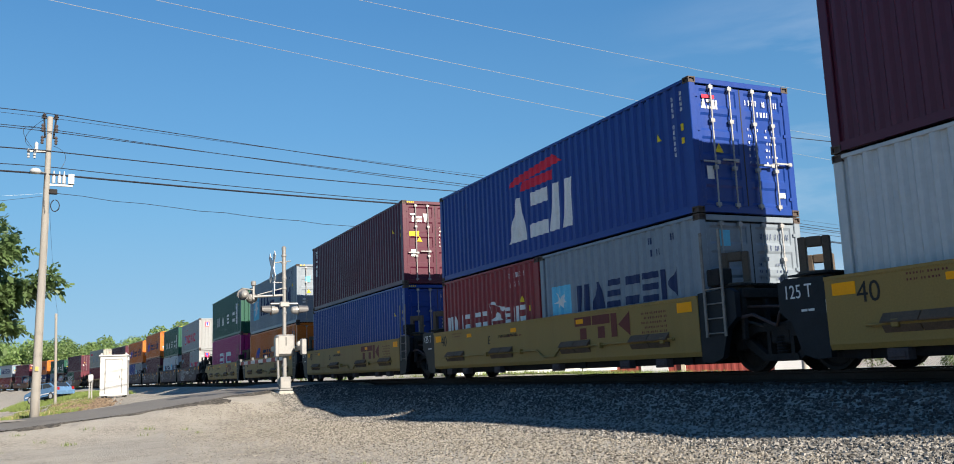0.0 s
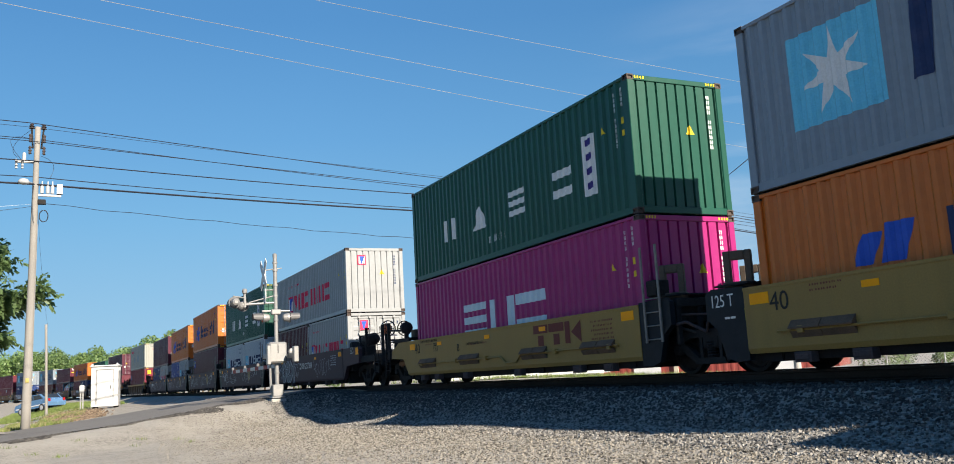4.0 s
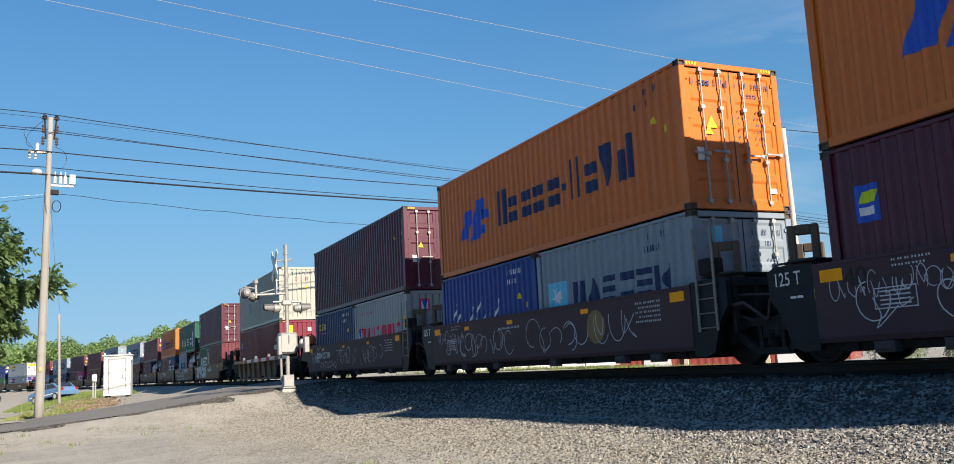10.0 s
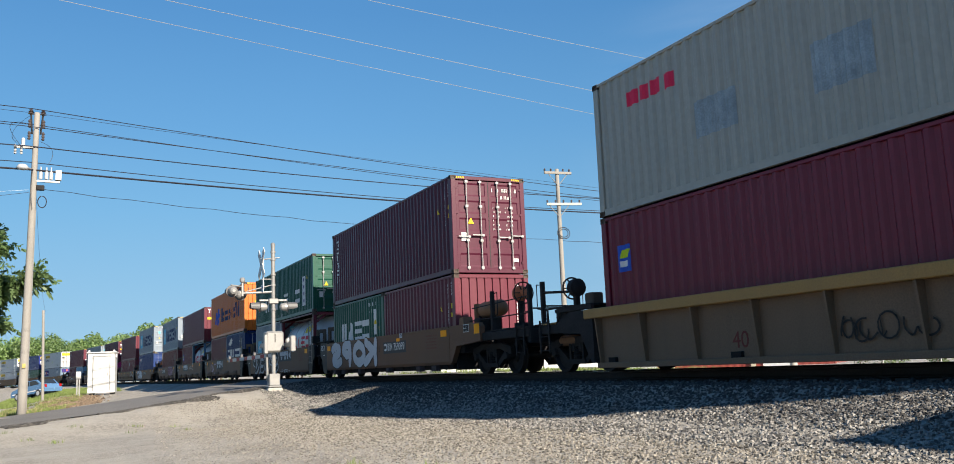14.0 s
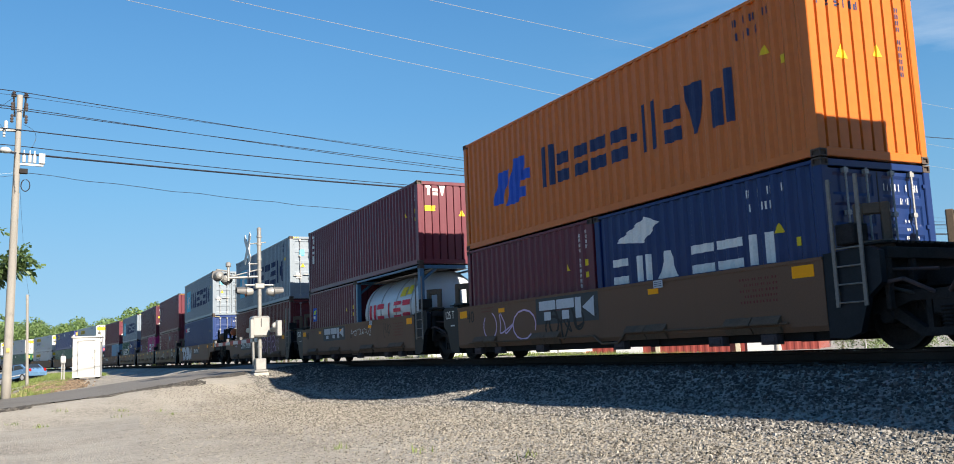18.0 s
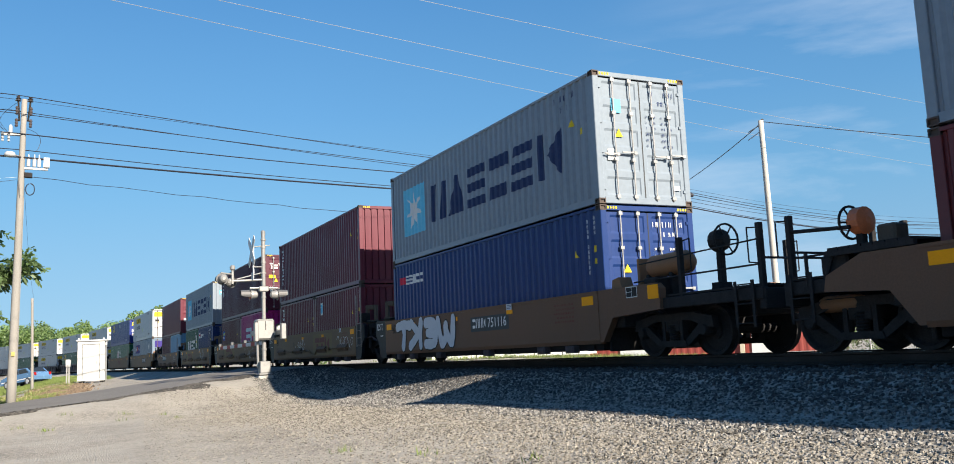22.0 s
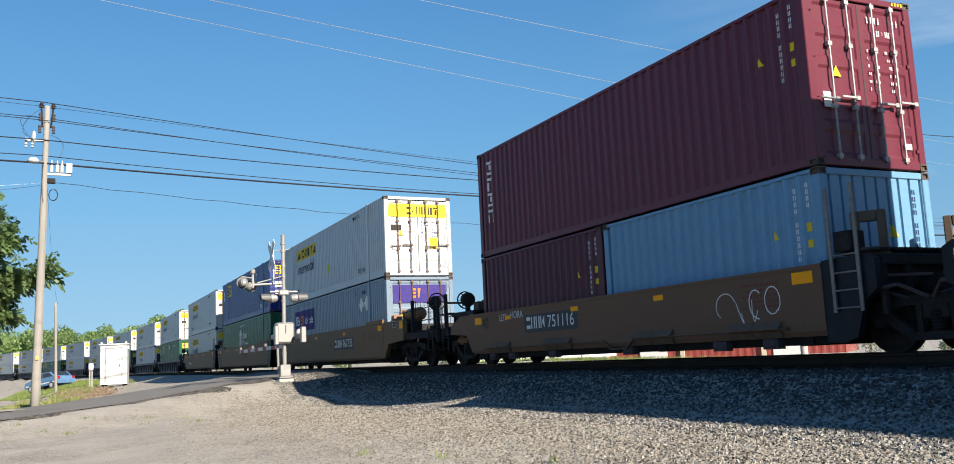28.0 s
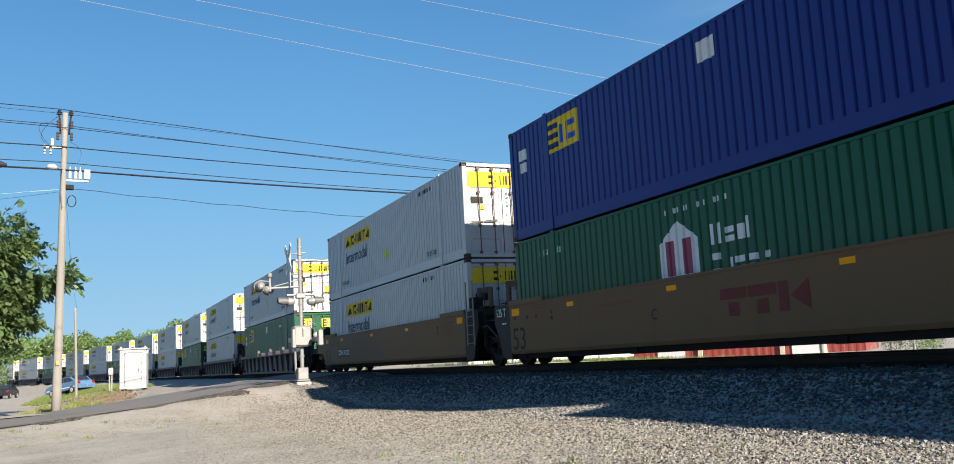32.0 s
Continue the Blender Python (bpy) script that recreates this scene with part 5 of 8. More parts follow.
            part("deck", cached(("deck", sy, top), lambda: boxes(*[(-1.3 + 0.13 * k, -1.21 + 0.13 * k, sy * (half + 0.1), sy * (half + 0.92), top + 0.10, top + 0.13) for k in range(20)]), iron_mat), iron_mat, c)
            guide = cached(("guide",), lambda: boxes((-0.06, 0.06, -0.24, -0.12, 0, 0.58), (-0.06, 0.06, 0.12, 0.24, 0, 0.58), (-0.06, 0.06, -0.12, 0.12, 0.42, 0.58), (-0.12, 0.12, -0.26, 0.26, -0.09, 0.04), bevel=0.015), guide_mat)
            for x in (-1.05, 0.95):
                part("guide", guide, guide_mat, c, "upright guide casting", at=pose(x, sy * (half + 0.55), top + 0.13, 0, 0, 35))
            part("end_frame", cached(("end_frame", sy, top), lambda: boxes(*[(x - 0.05, x + 0.05, sy * (half + 0.84), sy * (half + 0.92), 0.55, top + 0.02) for x in (-1.25, -0.75, 0.75, 1.25)], (-1.3, 1.3, sy * (half + 0.82), sy * (half + 0.94), top - 0.12, top + 0.04), bevel=0.012), iron_mat), iron_mat, c)
            part("air_line", cached(("air_line", sy, top), lambda: tubes(((-1.42, sy * (half + 0.5), top - 0.5), (-1.30, sy * (half + 1.15), top - 0.42), 0.028), ((-1.30, sy * (half + 1.15), top - 0.42), (-1.1, sy * (half + 1.45), 0.75), 0.028), ((-1.2, sy * (half + 0.6), top - 0.25), (-0.9, sy * (half + 1.4), top - 0.3), 0.022)), pad_mat), pad_mat, c)
            if sy > 0:
                side_text(c, "125 T", 0.30, white_ink, -1.494, half + 0.84, top - 0.26, 0.82)
                flat_patch(c, "lettering", [rect(-0.62, top - 0.47, -0.5, top - 0.435), rect(-0.48, top - 0.47, -0.36, top - 0.435)], white_ink, -1.494, half - 0.12)
                flat_patch(c, "sticker", [rect(-0.13, top - 0.52, -0.02, top - 0.32)], green_ink if seed % 2 else white_ink, -1.494, half - 0.12, "small inspection sticker")
            else:
                part("ladder", cached(("ladder", top), lambda: ladder_bm(0.62, 1.5, 0.48, 4, 2.45), ladder_mat), ladder_mat, c, at=pose(-X - 0.03, -half - 0.48, 0))
                part("valve_box", cached(("valve_box", "end"), lambda: boxes((-1.42, -1.1, -0.16, 0.16, 0, 0.3), bevel=0.02), iron_mat), iron_mat, c, at=pose(0, -half - 0.35, top + 0.13))
                part("hose", tubes(((-1.2, -half - 0.7, 0.9), (-1.0, -half - 1.2, 0.72), 0.025), ((-1.0, -half - 1.2, 0.72), (-0.9, -half - r - 0.3, 0.85), 0.025)), rubber_mat, c)
        else:
            for s in (-1, 1):
                if r < 2.5:
                    tip = [(half + 0.7, top + 0.02), (half + 1.2, 1.12), (half + 1.2, 0.86), (half + 0.5, 0.82)]
                elif sy > 0:
                    tip = [(half + 0.90, top), (half + 1.55, top - 0.26), (half + 1.6, 0.88), (half + 0.5, 0.82)]
                else:
                    tip = [(half + 1.88, top), (half + 2.0, top - 0.1), (half + 2.0, 0.88), (half + 0.48, 0.80)]
                pl = cached(("end_plate", "p", s, sy, style, top, ribs, round(r, 1)), lambda: prism([(sy * half, bottom + 0.05), (sy * half, top), *[(sy * u, v) for u, v in tip], (sy * (half + 0.1), bottom + 0.05)], "x", s * 1.34, s * 1.49), m if not ribs else iron_mat)
                part("end_plate", pl, m if not ribs else iron_mat, c)
                part("side_sill", cached(("side_sill", s, sy, round(r, 1)), lambda: boxes((s * 1.36 - 0.06, s * 1.36 + 0.06, sy * (half + 1.1), sy * (half + r - 0.25), 0.88, 1.08), bevel=0.01), iron_mat), iron_mat, c)
            part("center_sill", cached(("center_sill", sy, round(r, 1), top), lambda: boxes((-0.28, 0.28, sy * half, sy * (half + r - 0.3), 0.68, 1.02), (-1.4, 1.4, sy * (half + r - 0.35), sy * (half + r - 0.2), 0.72, 1.06), (-1.3, 1.3, sy * (half + 0.1), sy * (half + 0.6), 0.6, top - 0.1), (-1.3, 1.3, sy * (half + 0.02), sy * (half + 0.09), 0.14, 0.64), bevel=0.015), iron_mat), iron_mat, c)
            part("deck", cached(("deck", "p", sy, round(r, 1), ribs and style), lambda: boxes(*[(-1.35 + 0.15 * k, -1.25 + 0.15 * k, sy * (half + 0.9), sy * (half + r - 0.3), 1.10, 1.135) for k in range(18)]), m if style == "ochre" else iron_mat), m if style == "ochre" else iron_mat, c, "open grating walkway")
            part("coupler", cached(("coupler", sy, round(r, 1)), lambda: boxes((-0.1, 0.1, sy * (half + r - 0.3), sy * (half + r - 0.02), 0.74, 0.92), (-0.17, 0.14, sy * (half + r - 0.12), sy * (half + r + 0.09), 0.68, 0.98), bevel=0.02), iron_mat), iron_mat, c)
            part("air_hose", tubes(((0.3, sy * (half + r - 0.2), 0.75), (0.36, sy * (half + r), 0.42), 0.025), ((0.36, sy * (half + r), 0.42), (0.3, sy * (half + r + 0.1), 0.5), 0.025)), rubber_mat, c)
            yr = sy * (half + r - 0.32)
            for x in (-1.3, 1.3):
                end_post(c, x, yr, 2.12, 1)
                if r > 4:
                    end_post(c, x, -half - 2.43, 2.14, -1)
            part("handrail", tubes(((-1.3, yr, 1.55), (1.3, yr, 1.55), 0.02), ((-1.3, sy * (half + 1.0), 1.45), (-1.3, yr, 1.45), 0.016), ((-1.3, sy * (half + 1.2), 1.78), (-1.3, yr, 1.86), 0.03 if sy > 0 else 0.014)), iron_mat, c)
            part("ladder", cached(("ladder", "p"), lambda: ladder_bm(0.45, 1.2, 0.4, 3), iron_mat), iron_mat, c, at=pose(-1.46, sy * (half + r - 0.6), 0))
            if wheel_color is not None and sy > 0:
                brake_wheel(c, -1.1, half + 1.3, 1.87, wheel_color, -90, 0.24)
                part("brake_box", boxes((-1.0, -0.7, half + 0.70, half + 1.02, top + 0.15, top + 0.42), bevel=0.03), guide_mat, c, "tan hand brake gear box")
                for k in range(7):
                    part("walkway_slat", cached(("walkway_slat", "raised", top), lambda: boxes((-1.42, 1.42, -0.09, 0.09, top + 0.10, top + 0.14)), iron_mat), iron_mat, c, at=pose(0, half + 0.25 + 0.2 * k, 0))
                for s in (-1, 1):
                    part("walkway_beam", boxes((s * 1.4 - 0.035, s * 1.4 + 0.035, half + 0.1, half + 1.6, top + 0.02, top + 0.10)), iron_mat, c)
                    part("walkway_post", tubes(((s * 1.36, half + 1.7, 1.0), (s * 1.36, half + 1.5, top + 0.05), 0.03), n=6), iron_mat, c)
                    part("end_rail", tubes(((s * 1.42, half + 1.95, 1.0), (s * 1.42, half + 1.95, top + 0.12), 0.03), n=6), iron_mat, c)
                part("valve_box", boxes((-1.3, -0.9, half + 1.3, half + 1.8, 1.13, 1.42), bevel=0.03), iron_mat, c)
                part("air_reservoir", lathe([(0.02, -0.42), (0.1, -0.38), (0.13, -0.3), (0.13, 0.3), (0.1, 0.38), (0.02, 0.42)], 14, "y"), tan_mat, c, "small tan air reservoir", at=pose(-0.95, half + r - 0.9, 0.72), smooth=True)
            elif wheel_color is not None:
                if ribs:
                    brake_wheel(c, -1.25, -half - 2.07, 2.06, wheel_color)
                else:
                    brake_wheel(c, -0.62, -half - 2.85, 2.06, wheel_color, 90)
                tank_z = 1.56 if ribs else 1.74
                tm = m if ribs else iron_mat if style == "dark" else tan_mat
                if ribs:
                    for s in (-1, 1):
                        part("hanger", boxes((s * 1.47 - 0.08, s * 1.47 + 0.08, -half - 1.95, -half - 1.65, top - 0.62, top - 0.15), bevel=0.02), m, c)
                        part("corner_gusset", prism([(-half - 0.5, top), (-half - 0.12, top), (-half - 0.2, top + 0.34), (-half - 0.26, top + 0.34)], "x", s * 1.35 - 0.04, s * 1.35 + 0.04), m, c)
                    part("corner_gusset", prism([(-half - 0.42, top - 0.1), (-half - 0.2, top - 0.1), (-half - 0.24, top + 0.42), (-half - 0.38, top + 0.42)], "x", -0.86, -0.76), m, c)
                    part("end_deck", boxes((-1.28, 1.28, -half - 2.1, -half - 0.1, top - 0.18, top - 0.1)), m, c, "dirty ochre deck plate")
                else:
                    part("lock_casting", prism([(-half - 0.52, top), (-half - 0.16, top), (-half - 0.2, top + 0.2), (-half - 0.42, top + 0.24)], "x", -1.25, -0.95), tm, c, "tan corner casting")
                    part("tank_bracket", boxes((-1.06, -0.74, -half - 0.86, -half - 0.78, top - 0.05, tank_z + 0.2), bevel=0.02), tm, c)
                    part("reflector", boxes((-1.502, -1.496, -half - 1.98, -half - 1.66, top - 0.29, top - 0.03)), reflect_mat, c, "square orange reflector")
                    flat_patch(c, "placard", [rect(0.97, top - 0.22, 1.33, top + 0.0 - 0.01)], white_ink, -1.4935, -half, "black placard with a white border")
                    flat_patch(c, "placard", [rect(0.985, top - 0.205, 1.15, top - 0.115), rect(0.985, top - 0.105, 1.15, top - 0.025), rect(1.16, top - 0.205, 1.315, top - 0.025)], black_ink, -1.4945, -half)
                part("air_tank", lathe([(0.02, -0.62), (0.15, -0.58), (0.22, -0.48), (0.22, 0.48), (0.15, 0.58), (0.02, 0.62)], 16, "y"), tm, c, "cylindrical air tank", at=pose(-0.9, -half - (1.45 if ribs else 1.65), tank_z), smooth=True)
                for v in (1.06, 1.76):
                    part("tank_cradle", boxes((-1.05, -0.75, -half - v - 0.08, -half - v, 1.1, tank_z - 0.15)), iron_mat, c)
                if not ribs:
                    part("valve_box", boxes((-1.35, -0.95, sy * (half + 1.55) - 0.2, sy * (half + 1.55) + 0.2, 1.13, 1.5), bevel=0.03), iron_mat, c)
            truck(c, sy * (half + (r - 1.95 if r < 2.5 else 1.4 if sy > 0 else 1.75)))
    if not ends[1]:
        truck(c, half + reach[1])
    return c


def trademark(c, half, s0, s1, z0, z1, ink, back=None, x=-1.506):
    """The wagon owner's mark as plain bars."""
    if back:
        flat_patch(c, "sign_board", [rect(s0 - 0.15, z0 - 0.08, s1 + 0.15, z1 + 0.08)], back, x + 0.002, half)
        x -= 0.003
    polys = sign(s0, z0, s1, z1, "TTK", 0.0, 0.30, 0.06)
    flat_patch(c, "trademark", polys, ink, x, half)


def number_board(c, half, s0, z, digits, size, back=None, x=-1.506):
    if back:
        flat_patch(c, "sign_board", [rect(s0 - 0.12, z - 0.09, s0 + size * 5.9, z + size * 0.85)], back, x + 0.002, half)
    flat_patch(c, "lettering", sign(s0, z, s0 + size * 2.2, z + size * 0.7, "ONNK", 0.0, 0.2), white_ink, x - 0.002, half)
    side_text(c, digits, size, white_ink, x - 0.002, half - s0 - size * 2.55, z)


grey_board = decal("grey board", (0.04, 0.045, 0.05))
pink_fill = decal("plum fill", (0.10, 0.018, 0.045))
patch_paint = decal("mustard patch", (0.150, 0.098, 0.034))
brown_patch = decal("brown patch", (0.105, 0.060, 0.034))
orange_wheel = mat("faded orange iron", (0.45, 0.12, 0.04), rough=0.6, vary=0.2)

# distance of each stack's leading end at the start, wagon colour, then (length, height, colour, markings, leading end) for the upper box and those below
C40, HC, ST = 12.19, 2.896, 2.591
CONSIST = [
    (-2.62, "yellow", ("maroon", HC, "plain", "front"), [(C40, HC, "white", "plain", "front")]),
    (12.73, "yellow", ("blue", ST, "apl", "door"), [(6.058, ST, "grey", "star", "door"), (6.058, ST, "red", "sud", "front")]),
    (28.26, "yellow", ("maroon", HC, "tex", "door"), [(C40, HC, "blue", "plain", "door")]),
    (43.63, "yellow", ("grey", HC, "star", "door"), [(C40, ST, "orange", "liner_low", "door")]),
    (58.98, "yellow", ("green", HC, "uasc", "front"), [(C40, HC, "magenta", "one", "front")]),
    (78.6, "dark", ("silver", ST, "ming", "front"), [(6.058, ST, "silver", "ming", "door"), (6.058, ST, "maroon", "round", "front")]),
    (93.94, "dark", ("green", HC, "uasc", "front"), [(6.058, ST, "pale_grey", "star", "door"), (6.058, ST, "pale_grey", "star", "front")]),
    (109.44, "dark", ("orange", HC, "liner", "door"), [(C40, HC, "maroon", "sticker", "door")]),
    (124.8, "dark", ("orange", HC, "liner", "door"), [(6.058, ST, "grey", "star", "door"), (6.058, ST, "blue", "script", "front")]),
    (140.13, "dark", ("maroon", HC, "plain", "door"), [(6.058, ST, "silver", "ming", "front"), (6.058, ST, "navy", "yellow", "front")]),
    (160.0, "ochre", ("cream", HC, "oocl", "front"), [(C40, HC, "wine", "sticker", "front")]),
    (179.85, "brown", ("maroon", HC, "triton", "door"), [(6.058, ST, "brick", "plain", "front"), (6.058, ST, "green", "uasc", "front")]),
    (195.17, "brown", ("green", ST, "uasc", "door"), [(0, ST, "brick", "tank", ""), (6.058, ST, "grey", "star", "front")]),
    (210.72, "brown", ("orange", HC, "liner", "front"), [(6.058, ST, "navy", "cma", "door"), (6.058, ST, "brick", "plain", "front")]),
    (226.25, "brown", ("brick", ST, "tex", "front"), [(0, ST, "steel_blue", "tank", ""), (6.058, ST, "brick", "sticker", "front")]),
    (241.6, "brown", ("grey", HC, "star", "door"), [(C40, ST, "rust_red", "plain", "door")]),
    (261.44, "brown", ("grey", HC, "star", "door"), [(C40, HC, "deep_blue", "seaco", "door")]),
    (276.98, "tan", ("brick", HC, "triton", "front"), [(6.058, ST, "brick", "label", "front"), (6.058, ST, "brick", "tex", "front")]),
    (292.41, "tan", ("maroon", HC, "tex", "door"), [(6.058, ST, "magenta", "one", "front"), (6.058, ST, "maroon", "sticker", "front")]),
    (307.85, "tan", ("grey", HC, "star", "front"), [(6.058, ST, "navy", "nyk", "door"), (6.058, ST, "green", "uasc", "front")]),
    (323.25, "brown", ("brick", HC, "triton", "door"), [(6.058, ST, "pale_blue", "plain", "front"), (6.058, ST, "maroon", "plain", "front")]),
]
SAY = {"blue": "deep blue", "maroon": "dark maroon", "grey": "pale grey", "orange": "orange", "green": "dark green", "magenta": "magenta", "silver": "weathered silver-grey", "white": "white",
       "red": "dark red", "cream": "weathered cream", "brick": "brick-red", "navy": "navy blue", "deep_blue": "deep blue", "fleet_grey": "blue-grey", "royal": "royal blue", "pine": "bright green", "pale_blue": "pale blue-grey", "rust_red": "rusty red", "wine": "dark red", "pale_grey": "pale grey-white"}
MARKS = {"star": "a star emblem and dark bars", "liner": "a blue emblem and dark bars", "liner_low": "dark bars", "apl": "a red and white mark", "sud": "white lettering bars", "tex": "white mark at one end", "triton": "white upright bars at one end",
         "uasc": "wide white bars", "one": "large pale bars", "ming": "pink-red bars", "oocl": "a small red mark", "plain": "small white codes", "sticker": "a small blue sticker", "label": "a small pale blue label", "round": "a small round blue sticker", "script": "white script strokes", "cma": "white bars",
         "seaco": "a small red and white mark", "nyk": "a small white mark", "yellow": "a small yellow mark", "hunt": "a yellow mark", "fed": "a purple panel", "emp": "a yellow mark", "hub": "a white house-shaped mark"}
END_MARKS = {"star": [(sky_ink, [rect(0.45, 2.0, 0.7, 2.3)]), (white_ink, star(0.575, 2.15, 0.1))], "ming": [(pink_ink, [rect(0.5, 1.9, 0.85, 2.3)]), (white_ink, [rect(0.55, 1.95, 0.80, 2.25)]), (blue_ink, sign(0.57, 1.95, 0.78, 2.25, "V", 0.0, 0.30, 0.0))],
             "tex": [(white_ink, sign(0.3, 2.15, 0.95, 2.45, "ToV", 0.0, 0.32)), (yellow_ink, [rect(0.25, 1.65, 0.6, 1.82)])], "liner": [(navy_ink, sign(0.25, 2.43, 1.15, 2.57, "Uoooo-IIoVd", 0.0, 0.26)), (yellow_ink, [tri(0.7, 1.7, 0.13)])],
             "oocl": [(pink_ink, sign(0.9, 2.15, 1.6, 2.35, "OOOU", 0.0, 0.28)), (navy_ink, line_of_bars(0.7, 2.5, 2.1, 0.12, 10, RNG))], "apl": [(red_ink, [rect(0.3, 2.2, 0.6, 2.27)]), (white_ink, sign(0.28, 2.0, 0.66, 2.18, "DOU", 0.0, 0.30))]}


def say(color, size, deco):
    return f"{SAY[color]} {size} shipping container with {MARKS[deco]}"


for i, (y, style, up, low) in enumerate(CONSIST):
    mid = y + C40 / 2
    first, last = i in (5, 10, 11, 16), i in (4, 9, 10, 15, 20)
    back = 2.66 if last else (CONSIST[i + 1][0] - y - C40) / 2 - 0.12
    front = y - CONSIST[i - 1][0] - C40 - 2.90 if first else (y - CONSIST[i - 1][0] - C40) / 2 - 0.14 if i else 1.5
    ribbed = style == "ochre"
    low_words = {"yellow": "yellow", "dark": "dark maroon", "ochre": "dirty ochre ribbed", "brown": "dirty brown", "tan": "dusty tan"}[style]
    car = well_car(C40, style, (front, back), "", f"{low_words} double-stack well wagon with graffiti and small lettering" if style != "yellow" else "yellow double-stack well wagon with black end plates",
                   (first, last), ribbed, 1.31 if ribbed else (1.48 if style == "dark" else 1.37), 0.14 if ribbed else 0.28, orange_wheel if i in (5, 9, 11, 15) else iron_mat if (first or last) else None, "40", i)
    MOVERS.append((car, mid, RAIL))
    hf = C40 / 2
    if style == "yellow":
        trademark(car, hf, 8.1, 10.2, 0.78, 1.26, brown_ink)
        if i:
            side_text(car, " EDCB"[i], 0.30, black_ink, -1.506, hf - 3.65, 0.88)
        side_text(car, "LD LMT 122,600 PER UNIT", 0.10, black_ink, -1.506, hf - 4.27, 1.02, 0.92)
    if i == 4:
        side_text(car, "S-2054-16 REEFER CLEARANCE", 0.115, black_ink, -1.506, hf - 0.93, 1.25, 0.85)
        flat_patch(car, "lettering", [rect(1.95, 0.96, 1.965, 1.2), rect(2.255, 0.96, 2.27, 1.2), rect(1.95, 0.96, 2.27, 0.975), rect(1.95, 1.185, 2.27, 1.2)], black_ink, -1.506, hf)
        side_text(car, "PLATE", 0.075, black_ink, -1.506, hf - 2.02, 1.11, 0.85)
        side_text(car, "H", 0.12, black_ink, -1.506, hf - 2.07, 0.99)
    if style == "dark":
        if i == 9:
            scrawl(car, silver_ink, hf, 0.4, 1.3, 0.55, 1.25, 6, 0.014, i)
            scrawl(car, silver_ink, hf, 1.8, 4.4, 0.42, 0.78, 8, 0.016, 60 + i)
            scrawl(car, silver_ink, hf, 4.4, 10.4, 0.42, 1.3, 12, 0.018, 70 + i)
        else:
            scrawl(car, silver_ink, hf, 0.8, 5.2, 0.42, 1.25, 9, 0.02, i)
            scrawl(car, silver_ink, hf, 8.0 if i == 5 else 6.0, 10.6, 0.42, 1.3, 8, 0.018, 50 + i)
        scrawl(car, silver_ink, hf, 0.25, 2.2, 0.85, 1.3, 10, 0.012, 150 + i)
        if i == 5:
            throw_up(car, hf, 2.1, 4.6, 0.30, 1.36, "osk", 44, decal("dull silver", (0.14, 0.15, 0.16)), silver_ink)
        if i in (5, 9):
            number_board(car, hf, 5.6 if i == 5 else 1.3, 0.88, "237384", 0.38)
        else:
            flat_patch(car, "emblem", [[(9.1 + 0.36 * math.cos(k * math.tau / 14), 0.92 + 0.36 * math.sin(k * math.tau / 14)) for k in range(14)]], decal("faded ring", (0.20, 0.13, 0.05)), -1.505, hf, "faded round emblem")
    if 11 <= i < 20:
        letter = "EDCBAEDCB"[i - 11]
        side_text(car, letter, 0.27, black_ink, -1.506, hf - (6.7 if i == 15 else 3.6 if i > 15 else 6.3), 0.84)
        s_ = {17: 10.45, 15: 8.9, 12: 9.6}.get(i, 8.4)
        flat_patch(car, "placard", [rect(s_, 1.22, s_ + 0.27, 1.36)], silver_ink, -1.530, hf, "small pale notice plate")
        flat_patch(car, "lettering", [rect(s_ + 0.03, 1.25 + 0.035 * k, s_ + 0.24, 1.262 + 0.035 * k) for k in range(3)], navy_ink, -1.532, hf)
    if style == "dark" and i not in (5,):
        flat_patch(car, "lettering", [rect(0.95, 0.72, 1.65, 0.735), rect(0.95, 1.0, 1.65, 1.015), rect(0.95, 0.72, 0.965, 1.015), rect(1.635, 0.72, 1.65, 1.015)] + [rect(1.05, 0.77 + 0.06 * k, 1.55, 0.79 + 0.06 * k) for k in range(4)], silver_ink, -1.506, hf)
    if i == 10:
        scrawl(car, black_ink, hf, 6.2, 7.8, 0.3, 0.8, 5, 0.03, 77, x=-1.36)
        side_text(car, "40", 0.4, brown_ink, -1.335, 2.2, 0.35)
    if i == 11:
        throw_up(car, hf, 0.6, 6.3, 0.34, 1.40, "spok", 3, silver_ink, black_ink)
        number_board(car, hf, 6.9, 0.85, "759099", 0.34, grey_board)
    if i == 12:
        throw_up(car, hf, 0.55, 6.7, 0.34, 1.38, "pkeops", 5, black_ink, silver_ink, edge=0.085)
        trademark(car, hf, 7.0, 9.15, 0.92, 1.30, silver_ink, grey_board)
        scrawl(car, white_ink, hf, 7.2, 9.0, 0.3, 0.5, 5, 0.02, 81)
    if i == 13:
        trademark(car, hf, 4.2, 6.4, 0.82, 1.25, silver_ink, grey_board)
        scrawl(car, lilac_ink, hf, 1.2, 3.9, 0.35, 1.25, 3, 0.04, 91)
        scrawl(car, black_ink, hf, 4.4, 6.0, 0.3, 1.2, 3, 0.06, 92)
